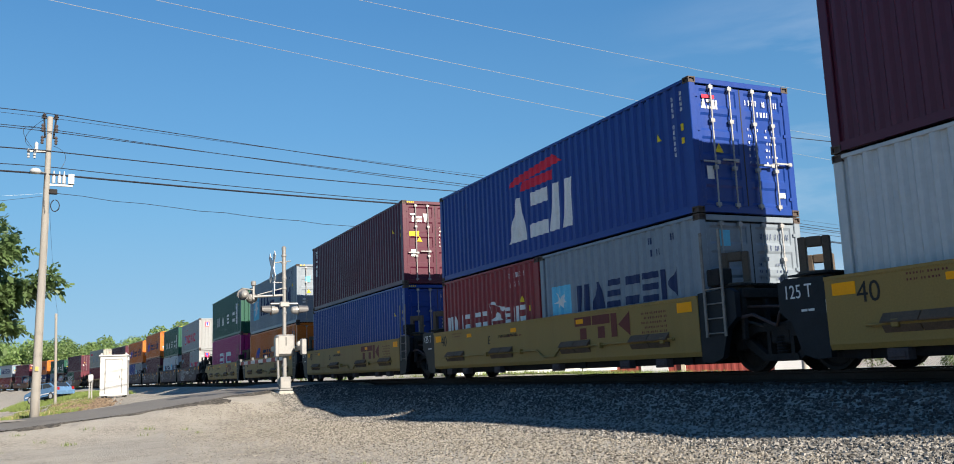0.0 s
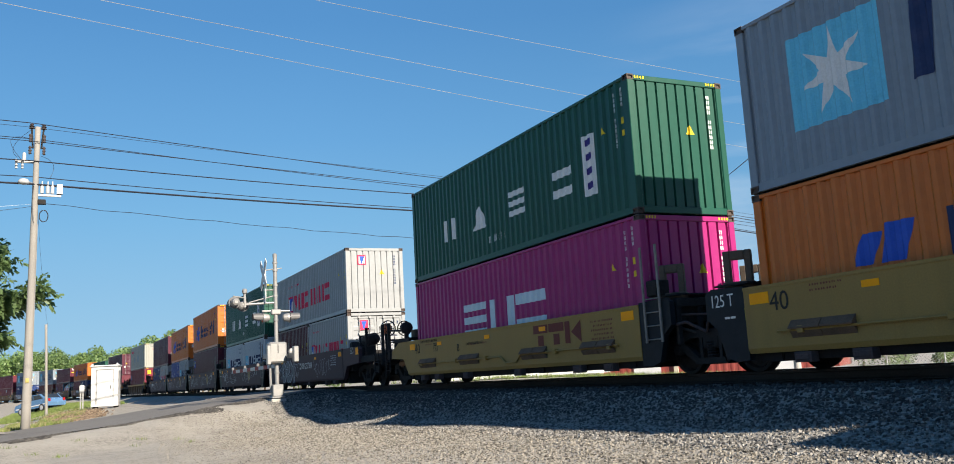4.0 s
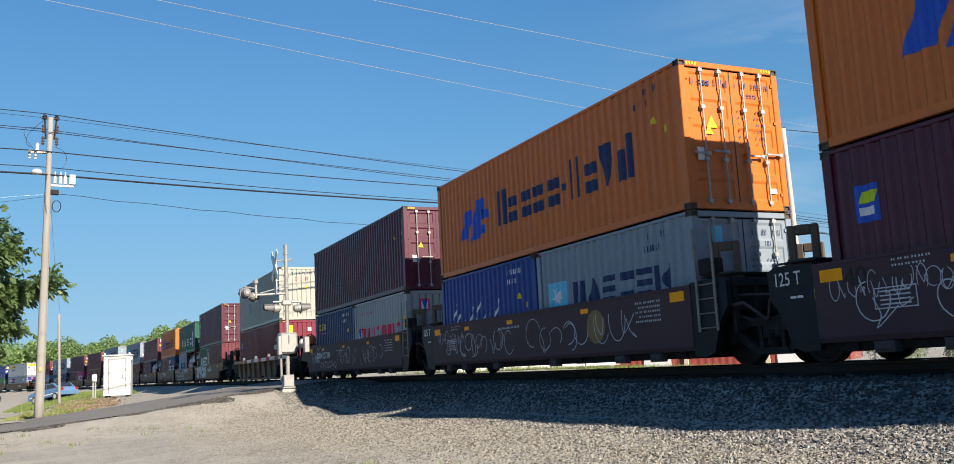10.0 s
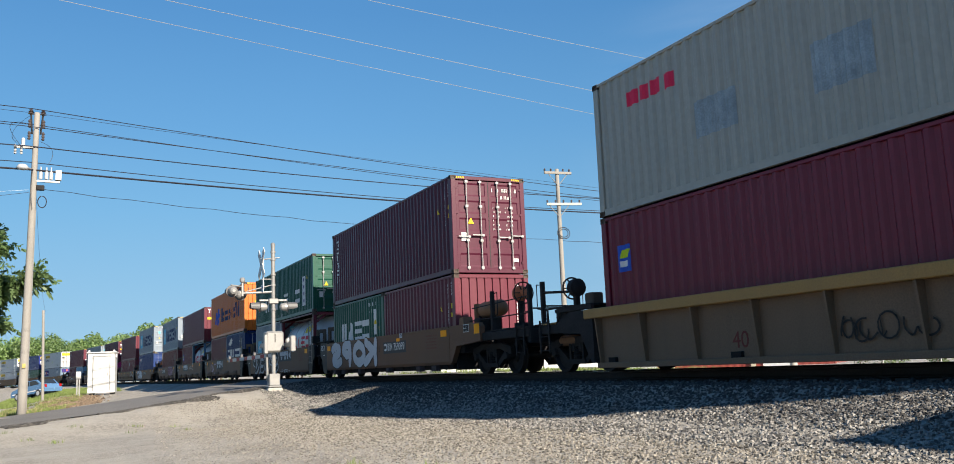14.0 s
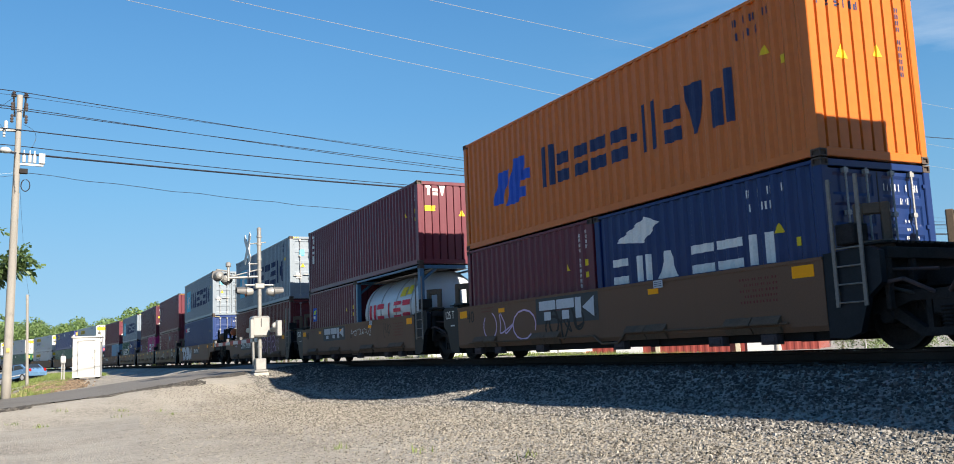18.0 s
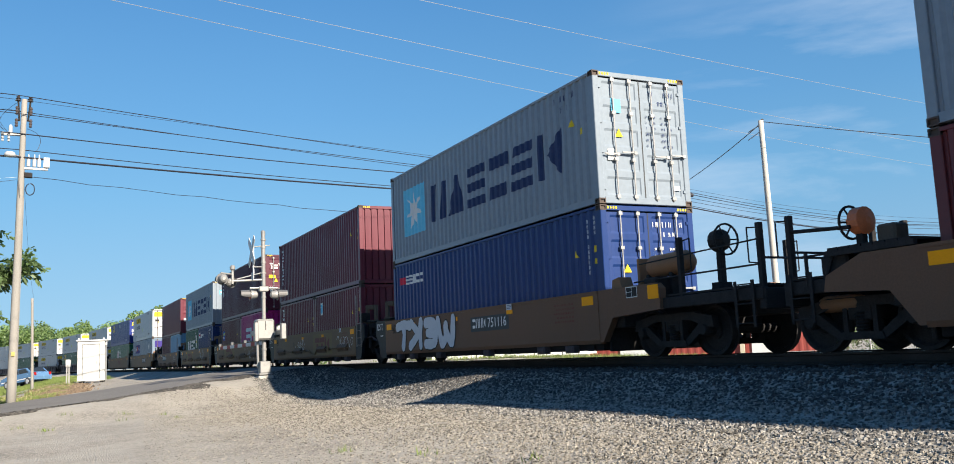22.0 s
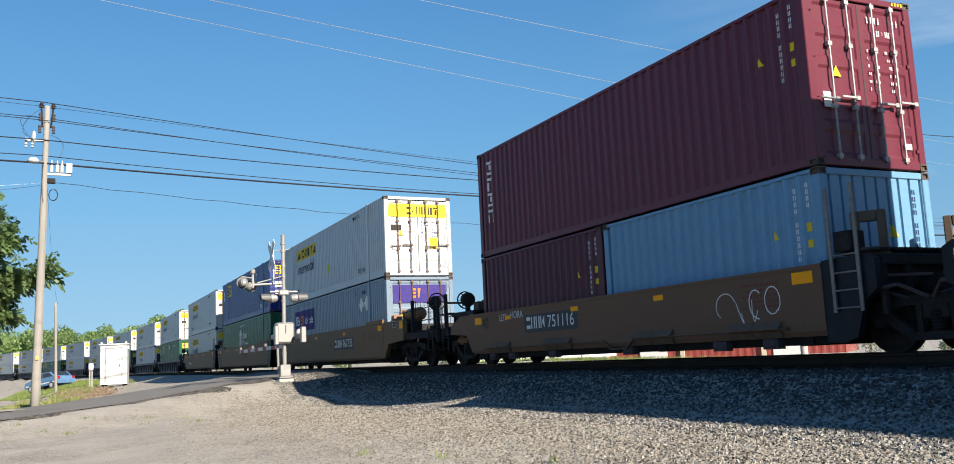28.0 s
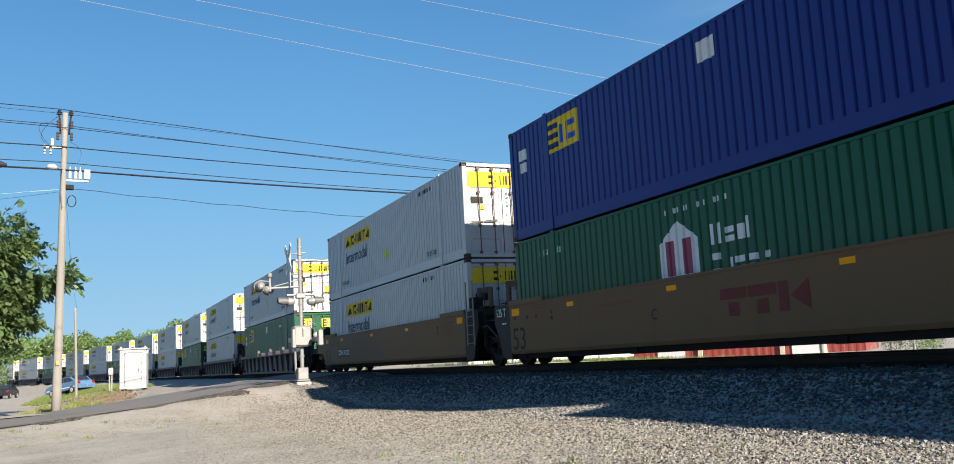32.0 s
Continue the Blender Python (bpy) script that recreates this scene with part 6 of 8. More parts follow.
    if i == 14:
        trademark(car, hf, 3.1, 5.5, 0.9, 1.28, silver_ink, grey_board)
        scrawl(car, white_ink, hf, 6.3, 8.6, 0.85, 1.2, 7, 0.018, 93)
        scrawl(car, black_ink, hf, 9.6, 10.3, 0.7, 1.3, 3, 0.025, 94)
    if i == 15:
        number_board(car, hf, 2.8, 0.84, "759099", 0.42, grey_board)
        scrawl(car, lilac_ink, hf, 4.0, 6.6, 1.16, 1.35, 7, 0.02, 97)
        scrawl(car, lilac_ink, hf, 1.1, 2.0, 0.95, 1.22, 4, 0.016, 98)
        throw_up(car, hf, 7.45, 10.5, 0.50, 1.33, "ekps", 9, pink_fill, lilac_ink)
        scrawl(car, lilac_ink, hf, 10.3, 11.2, 0.5, 1.25, 4, 0.02, 95)
    if i == 16:
        throw_up(car, hf, 1.0, 5.3, 0.36, 1.36, "tkew", 11, silver_ink, black_ink)
        number_board(car, hf, 6.45, 0.86, "751116", 0.34, grey_board)
    if i in (17, 18, 19):
        flat_patch(car, "repaint", [rect(6.78, 0.42, 9.45, 1.26)] if i == 17 else [rect(2.3, 0.46, 5.6, 1.24)], patch_paint, -1.5025, hf, "repainted mustard patch")
        flat_patch(car, "repaint", [rect(10.9, 0.5, 11.9, 0.95), rect(0.4, 0.45, 1.6, 0.85)], brown_patch, -1.5025, hf, "repainted brown patch")
        trademark(car, hf, *((7.1, 9.1, 0.60, 1.10) if i == 17 else (3.0, 5.0, 0.62, 1.1)), brown_ink)
        scrawl(car, white_ink if i == 17 else silver_ink, hf, *((10.2, 12.0, 0.6, 1.1) if i == 17 else (8.2, 11.0, 0.4, 1.25)), 6, 0.022, 100 + i)
        scrawl(car, white_ink if i == 17 else black_ink, hf, 4.0 if i == 17 else 1.9, 5.4 if i == 17 else 2.6, 0.6, 1.15, 4, 0.022, 120 + i)
    if i == 20:
        number_board(car, hf, 3.0, 0.83, "751116", 0.40, grey_board)
        scrawl(car, white_ink, hf, 10.0, 11.4, 0.5, 1.2, 4, 0.02, 140)
        side_text(car, "LETS", 0.24, silver_ink, -1.506, hf - 1.5, 1.10, 0.9)
        side_text(car, "HORA", 0.26, silver_ink, -1.506, hf - 2.15, 1.13, 0.9)
    base = 0.30
    hmax = 0
    if len(low) == 1:
        L, h, col, deco, end = low[0]
        MOVERS.append((container(L, h, col, deco, end, say(col, "forty-foot", deco), end_extra=END_MARKS.get(deco)), mid, RAIL + base))
        hmax = h
        if i == 10:
            low_box = MOVERS[-1][0]
            end_marks(low_box, L, 2.44, [(yellow_ink, [rect(0.35, 2.15, 0.75, 2.62)]), (white_ink, [rect(1.55, 2.3, 1.75, 2.5)])], 0.252, 0.045, -L / 2 + 0.03)
    else:
        for k, (L, h, col, deco, end) in enumerate(low):
            at = y + 3.029 if k == 0 else y + C40 - 3.029
            if deco == "tank":
                ob = tank_container(col, f"white tank container in a {'red' if col == 'brick' else 'blue'} steel frame with red bars")
            else:
                ob = container(6.058, h, col, deco, end, say(col, "twenty-foot", deco), end_extra=END_MARKS.get(deco))
            MOVERS.append((ob, at, RAIL + base))
            hmax = max(hmax, h)
    col, h, deco, end = up
    MOVERS.append((container(C40, h, col, deco, end, say(col, "forty-foot", deco), end_extra=END_MARKS.get(deco)), mid, RAIL + base + hmax + 0.022))

# the long boxes behind
C53 = 16.15
LONG = [
    (343.25, "tan", "hunt", "fed", 1), (362.8, "tan", "emp", "hub", 0), (382.2, "tan", "hunt", "hunt", 2),
] + [(405.9 + 21.1 * k, "slate", "hunt", low, 3) for k, low in enumerate(("green", "hunt", "green", "hunt", "hunt", "green", "hunt", "hunt", "green", "hunt", "hunt", "hunt"))]
LOOK = {"hunt": ("white", "hunt", "white fifty-three-foot shipping container with a yellow mark"), "fed": ("fleet_grey", "fed", "blue-grey fifty-three-foot shipping container with a purple panel"), "emp": ("royal", "emp", "royal blue fifty-three-foot shipping container with yellow mark"),
        "hub": ("pine", "hub", "green fifty-three-foot shipping container with white mark"), "green": ("pine", "emp", "bright green fifty-three-foot shipping container with yellow mark")}
LONG_END = {"hunt": [(yellow_ink, [rect(0.15, 2.15, 2.42, 2.62)]), (black_ink, sign(0.75, 2.24, 2.1, 2.52, "IO-UNNT", 0.0, 0.28)), (yellow_ink, [rect(1.75, 1.0, 2.05, 1.4)]), (black_ink, [rect(0.25, 1.65, 0.65, 1.85)])],
            "fed": [(purple_ink, [rect(0.25, 1.95, 2.3, 2.6)]), (white_ink, sign(0.4, 2.13, 0.95, 2.47, "NEd", 0.0, 0.30) + sign(1.4, 2.15, 2.2, 2.40, "NoITNodoI", 0.0, 0.14)), (orange_ink, sign(0.99, 2.13, 1.3, 2.47, "EV", 0.0, 0.30))],
            "emp": [(yellow_ink, [rect(0.3, 2.1, 0.98, 2.58), rect(1.5, 2.1, 2.15, 2.58)]), (navy_ink, sign(0.35, 2.16, 0.58, 2.52, "E", 0.0, 0.28, 0.0) + sign(1.55, 2.16, 1.78, 2.52, "E", 0.0, 0.28, 0.0)), (blue_ink, sign(0.63, 2.18, 0.93, 2.45, "NO", 0.0, 0.30) + sign(1.82, 2.18, 2.1, 2.45, "NO", 0.0, 0.30)), (white_ink, [rect(0.28, 1.35, 0.7, 1.68), rect(1.75, 0.85, 2.2, 1.1)]), (blue_ink, [rect(1.75, 1.75, 2.15, 2.0)])],
            "hub": [(white_ink, [[(0.35, 1.9), (0.6, 1.9), (0.66, 2.05), (0.6, 2.2), (0.35, 2.2), (0.29, 2.05)]] + sign(0.78, 2.06, 1.12, 2.18, "Uod", 0.0, 0.28) + sign(0.78, 1.9, 1.2, 2.02, "Onooo", 0.0, 0.28) + line_of_bars(0.3, 1.55, 1.1, 0.12, 6, RNG) + line_of_bars(1.55, 1.55, 2.3, 0.16, 5, RNG))]}
long_rods = mat("rusty rod", (0.10, 0.06, 0.05), rough=0.7, vary=0.3)
for i, (y, style, up, low, kind) in enumerate(LONG):
    mid = y + C53 / 2
    single = kind == 3
    first, last = i == 0 or single, i == 2 or single
    nxt = LONG[i + 1][0] if i + 1 < len(LONG) else y + 21.0
    prev = LONG[i - 1][0] + C53 if i else 323.25 + C40
    back, front = (nxt - y - C53) / 2 - 0.14, y - prev - 2.90 if i == 0 else (y - prev) / 2 - 0.14
    car = well_car(C53, style, (front, back), "", "dusty tan long well wagon with small lettering" if not single else "dark ribbed long well wagon", (first, last), single, 1.25 if single else 1.56, 0.10 if single else 0.28, iron_mat if (first or last) else None, "53", 300 + i)
    MOVERS.append((car, mid, RAIL))
    hf = C53 / 2
    if i == 0:
        number_board(car, hf, 10.15, 0.84, "767735", 0.44, grey_board)
        side_text(car, "A", 0.30, black_ink, -1.506, hf - 9.35, 0.88)
    if i < 3:
        for txt, s_, z_ in (("48", 0.82, 1.15), ("45", 1.30, 1.14), ("40", 2.08, 1.20), ("20", 2.08, 1.06), ("53", 0.12, 1.17), ("40", 14.0, 1.22), ("20", 14.0, 1.08)):
            side_text(car, txt, 0.13, black_ink, -1.506, hf - s_, z_, 0.9)
    if i == 1:
        side_text(car, "C", 0.30, black_ink, -1.506, hf - 6.2, 0.80)
        trademark(car, hf, 8.3, 10.4, 0.72, 1.2, brown_ink)
    if i == 2:
        number_board(car, hf, 2.2, 0.7, "767202", 0.3, grey_board)
    for z, key in ((0.30, low), (0.30 + 2.896 + 0.03, up)):
        col, deco, label = LOOK[key]
        ob = container(C53, 2.896, col, deco, "door", label, 2.59, long_rods, LONG_END.get(key if key != "green" else "emp"), far=i > 5)
        if deco == "hunt":
            side_text(ob, "Intermodal", 0.72, navy_ink, -2.59 / 2 + 0.002, hf - 3.03, 1.33, 0.98)
            side_text(ob, "TOP LIFT ONLY", 0.22, black_ink, -2.59 / 2 + 0.002, hf - 2.35, 0.48, 0.72)
            side_text(ob, "TOP LIFT ONLY", 0.22, black_ink, -2.59 / 2 + 0.002, hf - 12.85, 0.42, 0.62)
        if key == "hub":
            side_text(ob, "53'", 0.3, white_ink, -2.59 / 2 + 0.002, hf - 14.9, 0.5)
        MOVERS.append((ob, mid, RAIL + z))

# ---- level crossing signal ----
white_metal = mat("dull aluminium paint", (0.235, 0.235, 0.232), rough=0.45, metal=0.3, vary=0.15, scale=4, dirt=0.35, dirt_color=(0.25, 0.22, 0.18))
lamp_black = mat("signal black", (0.03, 0.03, 0.03), rough=0.5, vary=0.2)
hood_grey = mat("hood grey", (0.075, 0.075, 0.078), rough=0.5, vary=0.2)
lens_red = mat("red lens", (0.25, 0.01, 0.01), rough=0.15, vary=0.05)
board_white = mat("board white", (0.465, 0.473, 0.473), rough=0.5, vary=0.12, dirt=0.2)
concrete_mat = mat("concrete", (0.336, 0.320, 0.288), rough=0.9, vary=0.2, scale=5, bump=0.3)

SX, SY = 7.50, 33.3
sz = ground_z(SX, SY)
sig = thing("crossing_signal", "silver level crossing signal mast with lamps and crossbuck", "crossing signal", at=pose(SX, SY, sz) @ Matrix.Scale(1.14, 4))
part("foundation", boxes((-0.24, 0.24, -0.24, 0.24, -0.4, 0.06), bevel=0.03), concrete_mat, sig)
part("base", boxes((-0.22, 0.22, -0.22, 0.22, 0.08, 0.14), (-0.17, 0.17, -0.17, 0.17, 0.14, 0.52), bevel=0.02), white_metal, sig)
part("mast", lathe([(0.066, 0.5), (0.066, 4.65), (0.07, 4.65), (0.075, 4.78), (0.03, 4.82)], 16), white_metal, sig, smooth=False)
for z in (0.9, 2.6, 3.4, 3.75, 4.25, 4.5):
    part("collar", lathe([(0.07, z - 0.03), (0.085, z - 0.03), (0.085, z + 0.03), (0.07, z + 0.03)], 16), white_metal, sig)
# crossbuck, square to the road
part("crossbuck", boxes((-0.33, -0.30, -0.06, 0.06, 3.35, 4.55)), board_white, sig, "white crossbuck boards", at=pose(0, 0.05, 0))
for a in (45, -45):
    part("crossbuck_board", boxes((-0.012, 0.012, -0.6, 0.6, -0.115, 0.115), bevel=0.004), board_white, sig, at=pose(-0.36 - 0.002 * a / 45, 0.1, 4.12, a, 0, 0))
part("track_sign", boxes((-0.35, -0.335, -0.12, 0.24, 3.18, 3.42)), board_white, sig)
part("crossbuck_bracket", tubes(((0, 0, 4.3), (-0.36, 0.05, 4.25), 0.02), ((0, 0, 3.6), (-0.36, 0.05, 3.6), 0.02), ((0, 0, 4.3), (0.22, 0, 4.32), 0.018)), white_metal, sig)


def flasher(parent, x, y, z, face):
    """A flashing lamp with round backing and hood; face: degrees of its axis from +x."""
    lamp = part("lamp", lathe([(0.05, -0.24), (0.11, -0.2), (0.14, -0.08), (0.145, 0.02), (0.02, 0.02)], 20, "x"), white_metal, parent, "round flashing lamp", at=pose(x, y, z, 0, 0, face))
    part("backing", lathe([(0.14, 0.0), (0.19, 0.0), (0.19, 0.012), (0.14, 0.012)], 24, "x"), hood_grey, lamp)
    part("lens", lathe([(0.155, 0.022), (0.12, 0.04), (0.02, 0.05)], 20, "x"), lens_red, lamp)
    hood = bmesh.new()
    rows = []
    for u, r in ((0.02, 0.16), (0.32, 0.15)):
        rows.append([hood.verts.new((u if k not in (0, 12) else u * 0.6, r * math.cos(math.radians(-30 + 20 * k)), r * math.sin(math.radians(-30 + 20 * k)))) for k in range(13)])
    for k in range(12):
        hood.faces.new((rows[0][k], rows[0][k + 1], rows[1][k + 1], rows[1][k]))
    part("hood", hood, hood_grey, lamp)


part("cross_arm", tubes(((-0.45, 0.0, 2.90), (0.45, 0.0, 2.90), 0.035), n=10), white_metal, sig)
part("junction_box", boxes((-0.16, 0.16, -0.1, 0.1, 2.78, 2.96), bevel=0.03), white_metal, sig)
for y in (-0.05,):
    for s in (-1, 1):
        flasher(sig, s * 0.44, y, 2.68, 0 if s > 0 else 180)
# side arm with lamps turned to the side road
part("side_arm", tubes(((0, 0, 3.18), (-0.98, 0.1, 3.14), 0.04), ((0, 0, 3.42), (-0.85, 0.1, 3.2), 0.022), ((-0.98, 0.1, 3.05), (-0.98, 0.1, 3.5), 0.045), n=10), white_metal, sig)
part("arm_cap", lathe([(0.06, 3.5), (0.085, 3.52), (0.085, 3.62), (0.05, 3.66)], 12), white_metal, sig, at=pose(-0.98, 0.1, 0))
part("lamp_arm", tubes(((-0.98, 0.1, 3.36), (-1.38, -0.05, 3.4), 0.025), n=8), white_metal, sig)
flasher(sig, -1.34, -0.05, 3.2, 96)
flasher(sig, -1.0, 0.32, 3.12, 70)
# gate machine and lowered gate
gm = part("gate_machine", boxes((-0.29, 0.29, -0.24, 0.24, 1.2, 1.88), bevel=0.05), white_metal, sig, "pale grey gate machine box")
part("machine_door", boxes((-0.25, 0.25, -0.255, -0.242, 1.25, 1.83), bevel=0.008), white_metal, gm)
part("number_plate", boxes((-0.02, 0.01, -0.262, -0.256, 1.52, 1.8)), lamp_black, gm)
part("drop_pipe", tubes(((-0.18, 0.1, 0.3), (-0.2, 0.1, 1.2), 0.04), n=10), white_metal, sig)
part("counterweight", boxes((0.36, 0.42, -0.9, 0.1, 1.35, 1.5), (0.34, 0.5, -0.95, -0.7, 1.2, 1.7), bevel=0.02), white_metal, sig)
part("counterweight", boxes((-0.42, -0.36, -0.75, 0.1, 1.35, 1.5), (-0.48, -0.36, -0.85, -0.6, 1.15, 1.75), bevel=0.02), white_metal, sig)
part("bell", lathe([(0.02, 0.0), (0.09, 0.01), (0.12, 0.05), (0.05, 0.07)], 14, "y"), white_metal, sig, at=pose(0.45, -0.3, 1.55))
gate = part("gate_arm", boxes((-0.03, 0.03, 0.2, 8.0, 1.06, 1.18), bevel=0.008), board_white, sig, "lowered striped gate arm")
for k in range(5):
    part("red_band", boxes((-0.034, 0.034, 1.3 + 1.45 * k, 1.9 + 1.45 * k, 1.056, 1.184)), decal("faded red", (0.30, 0.05, 0.05)), gate)
for y in (3.0, 5.4, 7.9):
    part("gate_lamp", boxes((-0.05, 0.05, y - 0.05, y + 0.05, 1.18, 1.30), bevel=0.015), hood_grey, gate)

# ---- signal hut and marker posts ----
hut_white = mat("white enamel sheet", (0.496, 0.500, 0.496), rough=0.4, vary=0.05, scale=2, dirt=0.15, dirt_color=(0.4, 0.36, 0.3))
HX, HY = 2.75, 56.0
hz = ground_z(HX, HY)
hut = thing("signal_hut", "white sheet-metal signal hut with a door", "signal hut", at=pose(HX, HY, hz, 0, 0, -8))
part("body", boxes((-0.72, 0.72, -0.6, 0.9, 0.12, 2.36), bevel=0.015), hut_white, hut)
part("roof", boxes((-0.8, 0.8, -0.68, 0.98, 2.36, 2.44), bevel=0.02), hut_white, hut)
hd = part("door", boxes((-0.42, 0.42, -0.625, -0.602, 0.26, 2.16), bevel=0.006), hut_white, hut, "white sheet door")
part("handle", boxes((0.3, 0.33, -0.66, -0.625, 1.1, 1.28), bevel=0.005), iron_mat, hd)
part("door_frame", boxes((-0.47, -0.43, -0.615, -0.601, 0.24, 2.2), (0.43, 0.47, -0.615, -0.601, 0.24, 2.2), (-0.47, 0.47, -0.615, -0.601, 2.17, 2.21)), white_metal, hut)
for x in (-0.55, 0.55):
    for y in (-0.4, 0.7):
        part("foot", boxes((x - 0.09, x + 0.09, y - 0.09, y + 0.09, -0.1, 0.12)), iron_mat, hut)
for x in (-0.66, 0.66):
    part("lifting_eye", boxes((x - 0.05, x + 0.05, -0.6, -0.5, 2.44, 2.54), bevel=0.01), hut_white, hut)
part("vent", boxes((0.72, 0.80, -0.3, 0.1, 2.1, 2.32), bevel=0.01), hut_white, hut)
mz = ground_z(1.45, 54.5)
marker = thing("signal_post", "short grey post with a small white box", "post", at=pose(1.45, 54.5, mz))
part("post", boxes((-0.09, -0.02, -0.05, 0.05, -0.2, 1.1), (0.03, 0.1, -0.05, 0.05, -0.2, 1.1)), white_metal, marker)
part("box", boxes((-0.12, 0.13, -0.09, 0.09, 1.02, 1.42), bevel=0.02), hut_white, marker)

# ---- poles and wires ----
wood_mat = mat("weathered pole wood", (0.225, 0.215, 0.198), rough=0.9, vary=0.22, scale=3, dirt=0.5, dirt_color=(0.12, 0.10, 0.085), streak=True, bump=0.4, bump_scale=30)
orange_wood = mat("new pole wood", (0.336, 0.200, 0.088), rough=0.85, vary=0.2, scale=3, streak=True, bump=0.3, bump_scale=30)
grey_wood = mat("grey pole wood", (0.368, 0.352, 0.320), rough=0.85, vary=0.15, scale=3, streak=True, bump=0.3, bump_scale=30)
insul_mat = mat("porcelain", (0.06, 0.05, 0.05), rough=0.25, vary=0.1)
can_mat = mat("grey can", (0.34, 0.35, 0.36), rough=0.4, vary=0.1)
wire_mat = mat("black wire", (0.011, 0.012, 0.018), rough=0.5, vary=0.1)
pale_wire = mat("bright wire", (0.46, 0.47, 0.48), rough=0.3, metal=0.6, vary=0.05)


def pole(x, y, top, material, label, r0=0.17, r1=0.11, lean=0.0):
    z = ground_z(x, y)
    p = thing("utility_pole", label, "utility pole", at=pose(x, y, z, 0, lean, 0))
    h = EYE + top - z
    n = 9
    part("shaft", lathe([(r0 + (r1 - r0) * k / n + 0.004 * math.sin(k * 2.3), -0.5 + (h + 0.5) * k / n) for k in range(n + 1)], 16), material, p, smooth=True)
    return p, h


dry_tag = mat("faded yellow tag", (0.30, 0.25, 0.08), rough=0.8, vary=0.2)
P1 = (-0.93, 39.0)
pole1, h1 = pole(*P1, 10.9, wood_mat, "tall weathered wooden utility pole with insulators and lamp", 0.175, 0.10, 0.9)
for dx in (-0.22, 0.22):
    part("pin", tubes(((dx * 0.7, 0, h1 - 0.9), (dx, 0, h1 - 0.05), 0.035), n=8), iron_mat, pole1)
    part("insulator", lathe([(0.03, -0.1), (0.12, -0.07), (0.06, -0.02), (0.11, 0.02), (0.05, 0.06), (0.08, 0.1), (0.02, 0.14)], 12), insul_mat, pole1, at=pose(dx, 0, h1))
    part("insulator", lathe([(0.03, -0.3), (0.07, -0.26), (0.04, -0.2), (0.07, -0.14), (0.04, -0.08), (0.07, -0.02), (0.03, 0.05)], 10), insul_mat, pole1, at=pose(dx * 1.15, 0, h1 - 0.35))
    part("insulator", lathe([(0.03, -0.3), (0.07, -0.26), (0.04, -0.2), (0.07, -0.14), (0.04, -0.08), (0.07, -0.02), (0.03, 0.05)], 10), insul_mat, pole1, at=pose(dx * 1.15, 0, h1 - 0.85))
part("cutout_arm", boxes((-0.75, 0.0, -0.05, 0.05, h1 - 1.52, h1 - 1.44)), white_metal, pole1)
for x in (-0.72, -0.5):
    part("cutout", lathe([(0.03, -0.3), (0.06, -0.26), (0.035, -0.2), (0.06, -0.14), (0.035, -0.08), (0.06, 0.0), (0.03, 0.1)], 10), can_mat, pole1, at=pose(x, -0.1, h1 - 1.5, 30, 0, 0))
part("arrester", lathe([(0.03, -0.2), (0.07, -0.15), (0.07, 0.12), (0.03, 0.18)], 10), can_mat, pole1, at=pose(-0.45, 0.05, h1 - 1.25))
part("lamp_head", lathe([(0.04, -0.12), (0.2, -0.08), (0.22, 0.0), (0.15, 0.1), (0.04, 0.13)], 16), can_mat, pole1, "white dome street lamp", at=pose(-0.42, -0.25, h1 - 2.35), smooth=True)
part("lamp_bracket", tubes(((0, 0, h1 - 2.4), (-0.4, -0.22, h1 - 2.28), 0.025), n=6), white_metal, pole1)
for k, x in enumerate((0.24, 0.45, 0.62)):
    part("transformer_can", lathe([(0.02, -0.2), (0.07, -0.18), (0.07, 0.12), (0.03, 0.16), (0.025, 0.3), (0.01, 0.33)], 12), can_mat, pole1, at=pose(x, 0.02, h1 - 2.55))
part("bracket", boxes((0.0, 0.95, -0.05, 0.05, h1 - 2.86, h1 - 2.78), (0.78, 1.0, -0.12, 0.12, h1 - 2.75, h1 - 2.35)), can_mat, pole1)
part("terminal", boxes((0.1, 0.4, -0.1, 0.1, h1 - 3.2, h1 - 3.0), bevel=0.02), iron_mat, pole1)
loop = bmesh.new()
path_bm(loop, [(0.34 + 0.16 * math.sin(k * 0.5), -0.12, h1 - 3.45 - 0.34 * (1 - math.cos(k * 0.5)) * 0.7) for k in range(13)], 0.02)
part("cable_loop", loop, wire_mat, pole1)
part("conduit", tubes(((0.16, -0.05, 0.2), (0.13, -0.05, h1 - 4.0), 0.018), n=6), white_metal, pole1)
part("tag", boxes((-0.06, 0.06, -0.20, -0.185, 1.78, 1.95)), dry_tag, pole1, "small yellow tag")
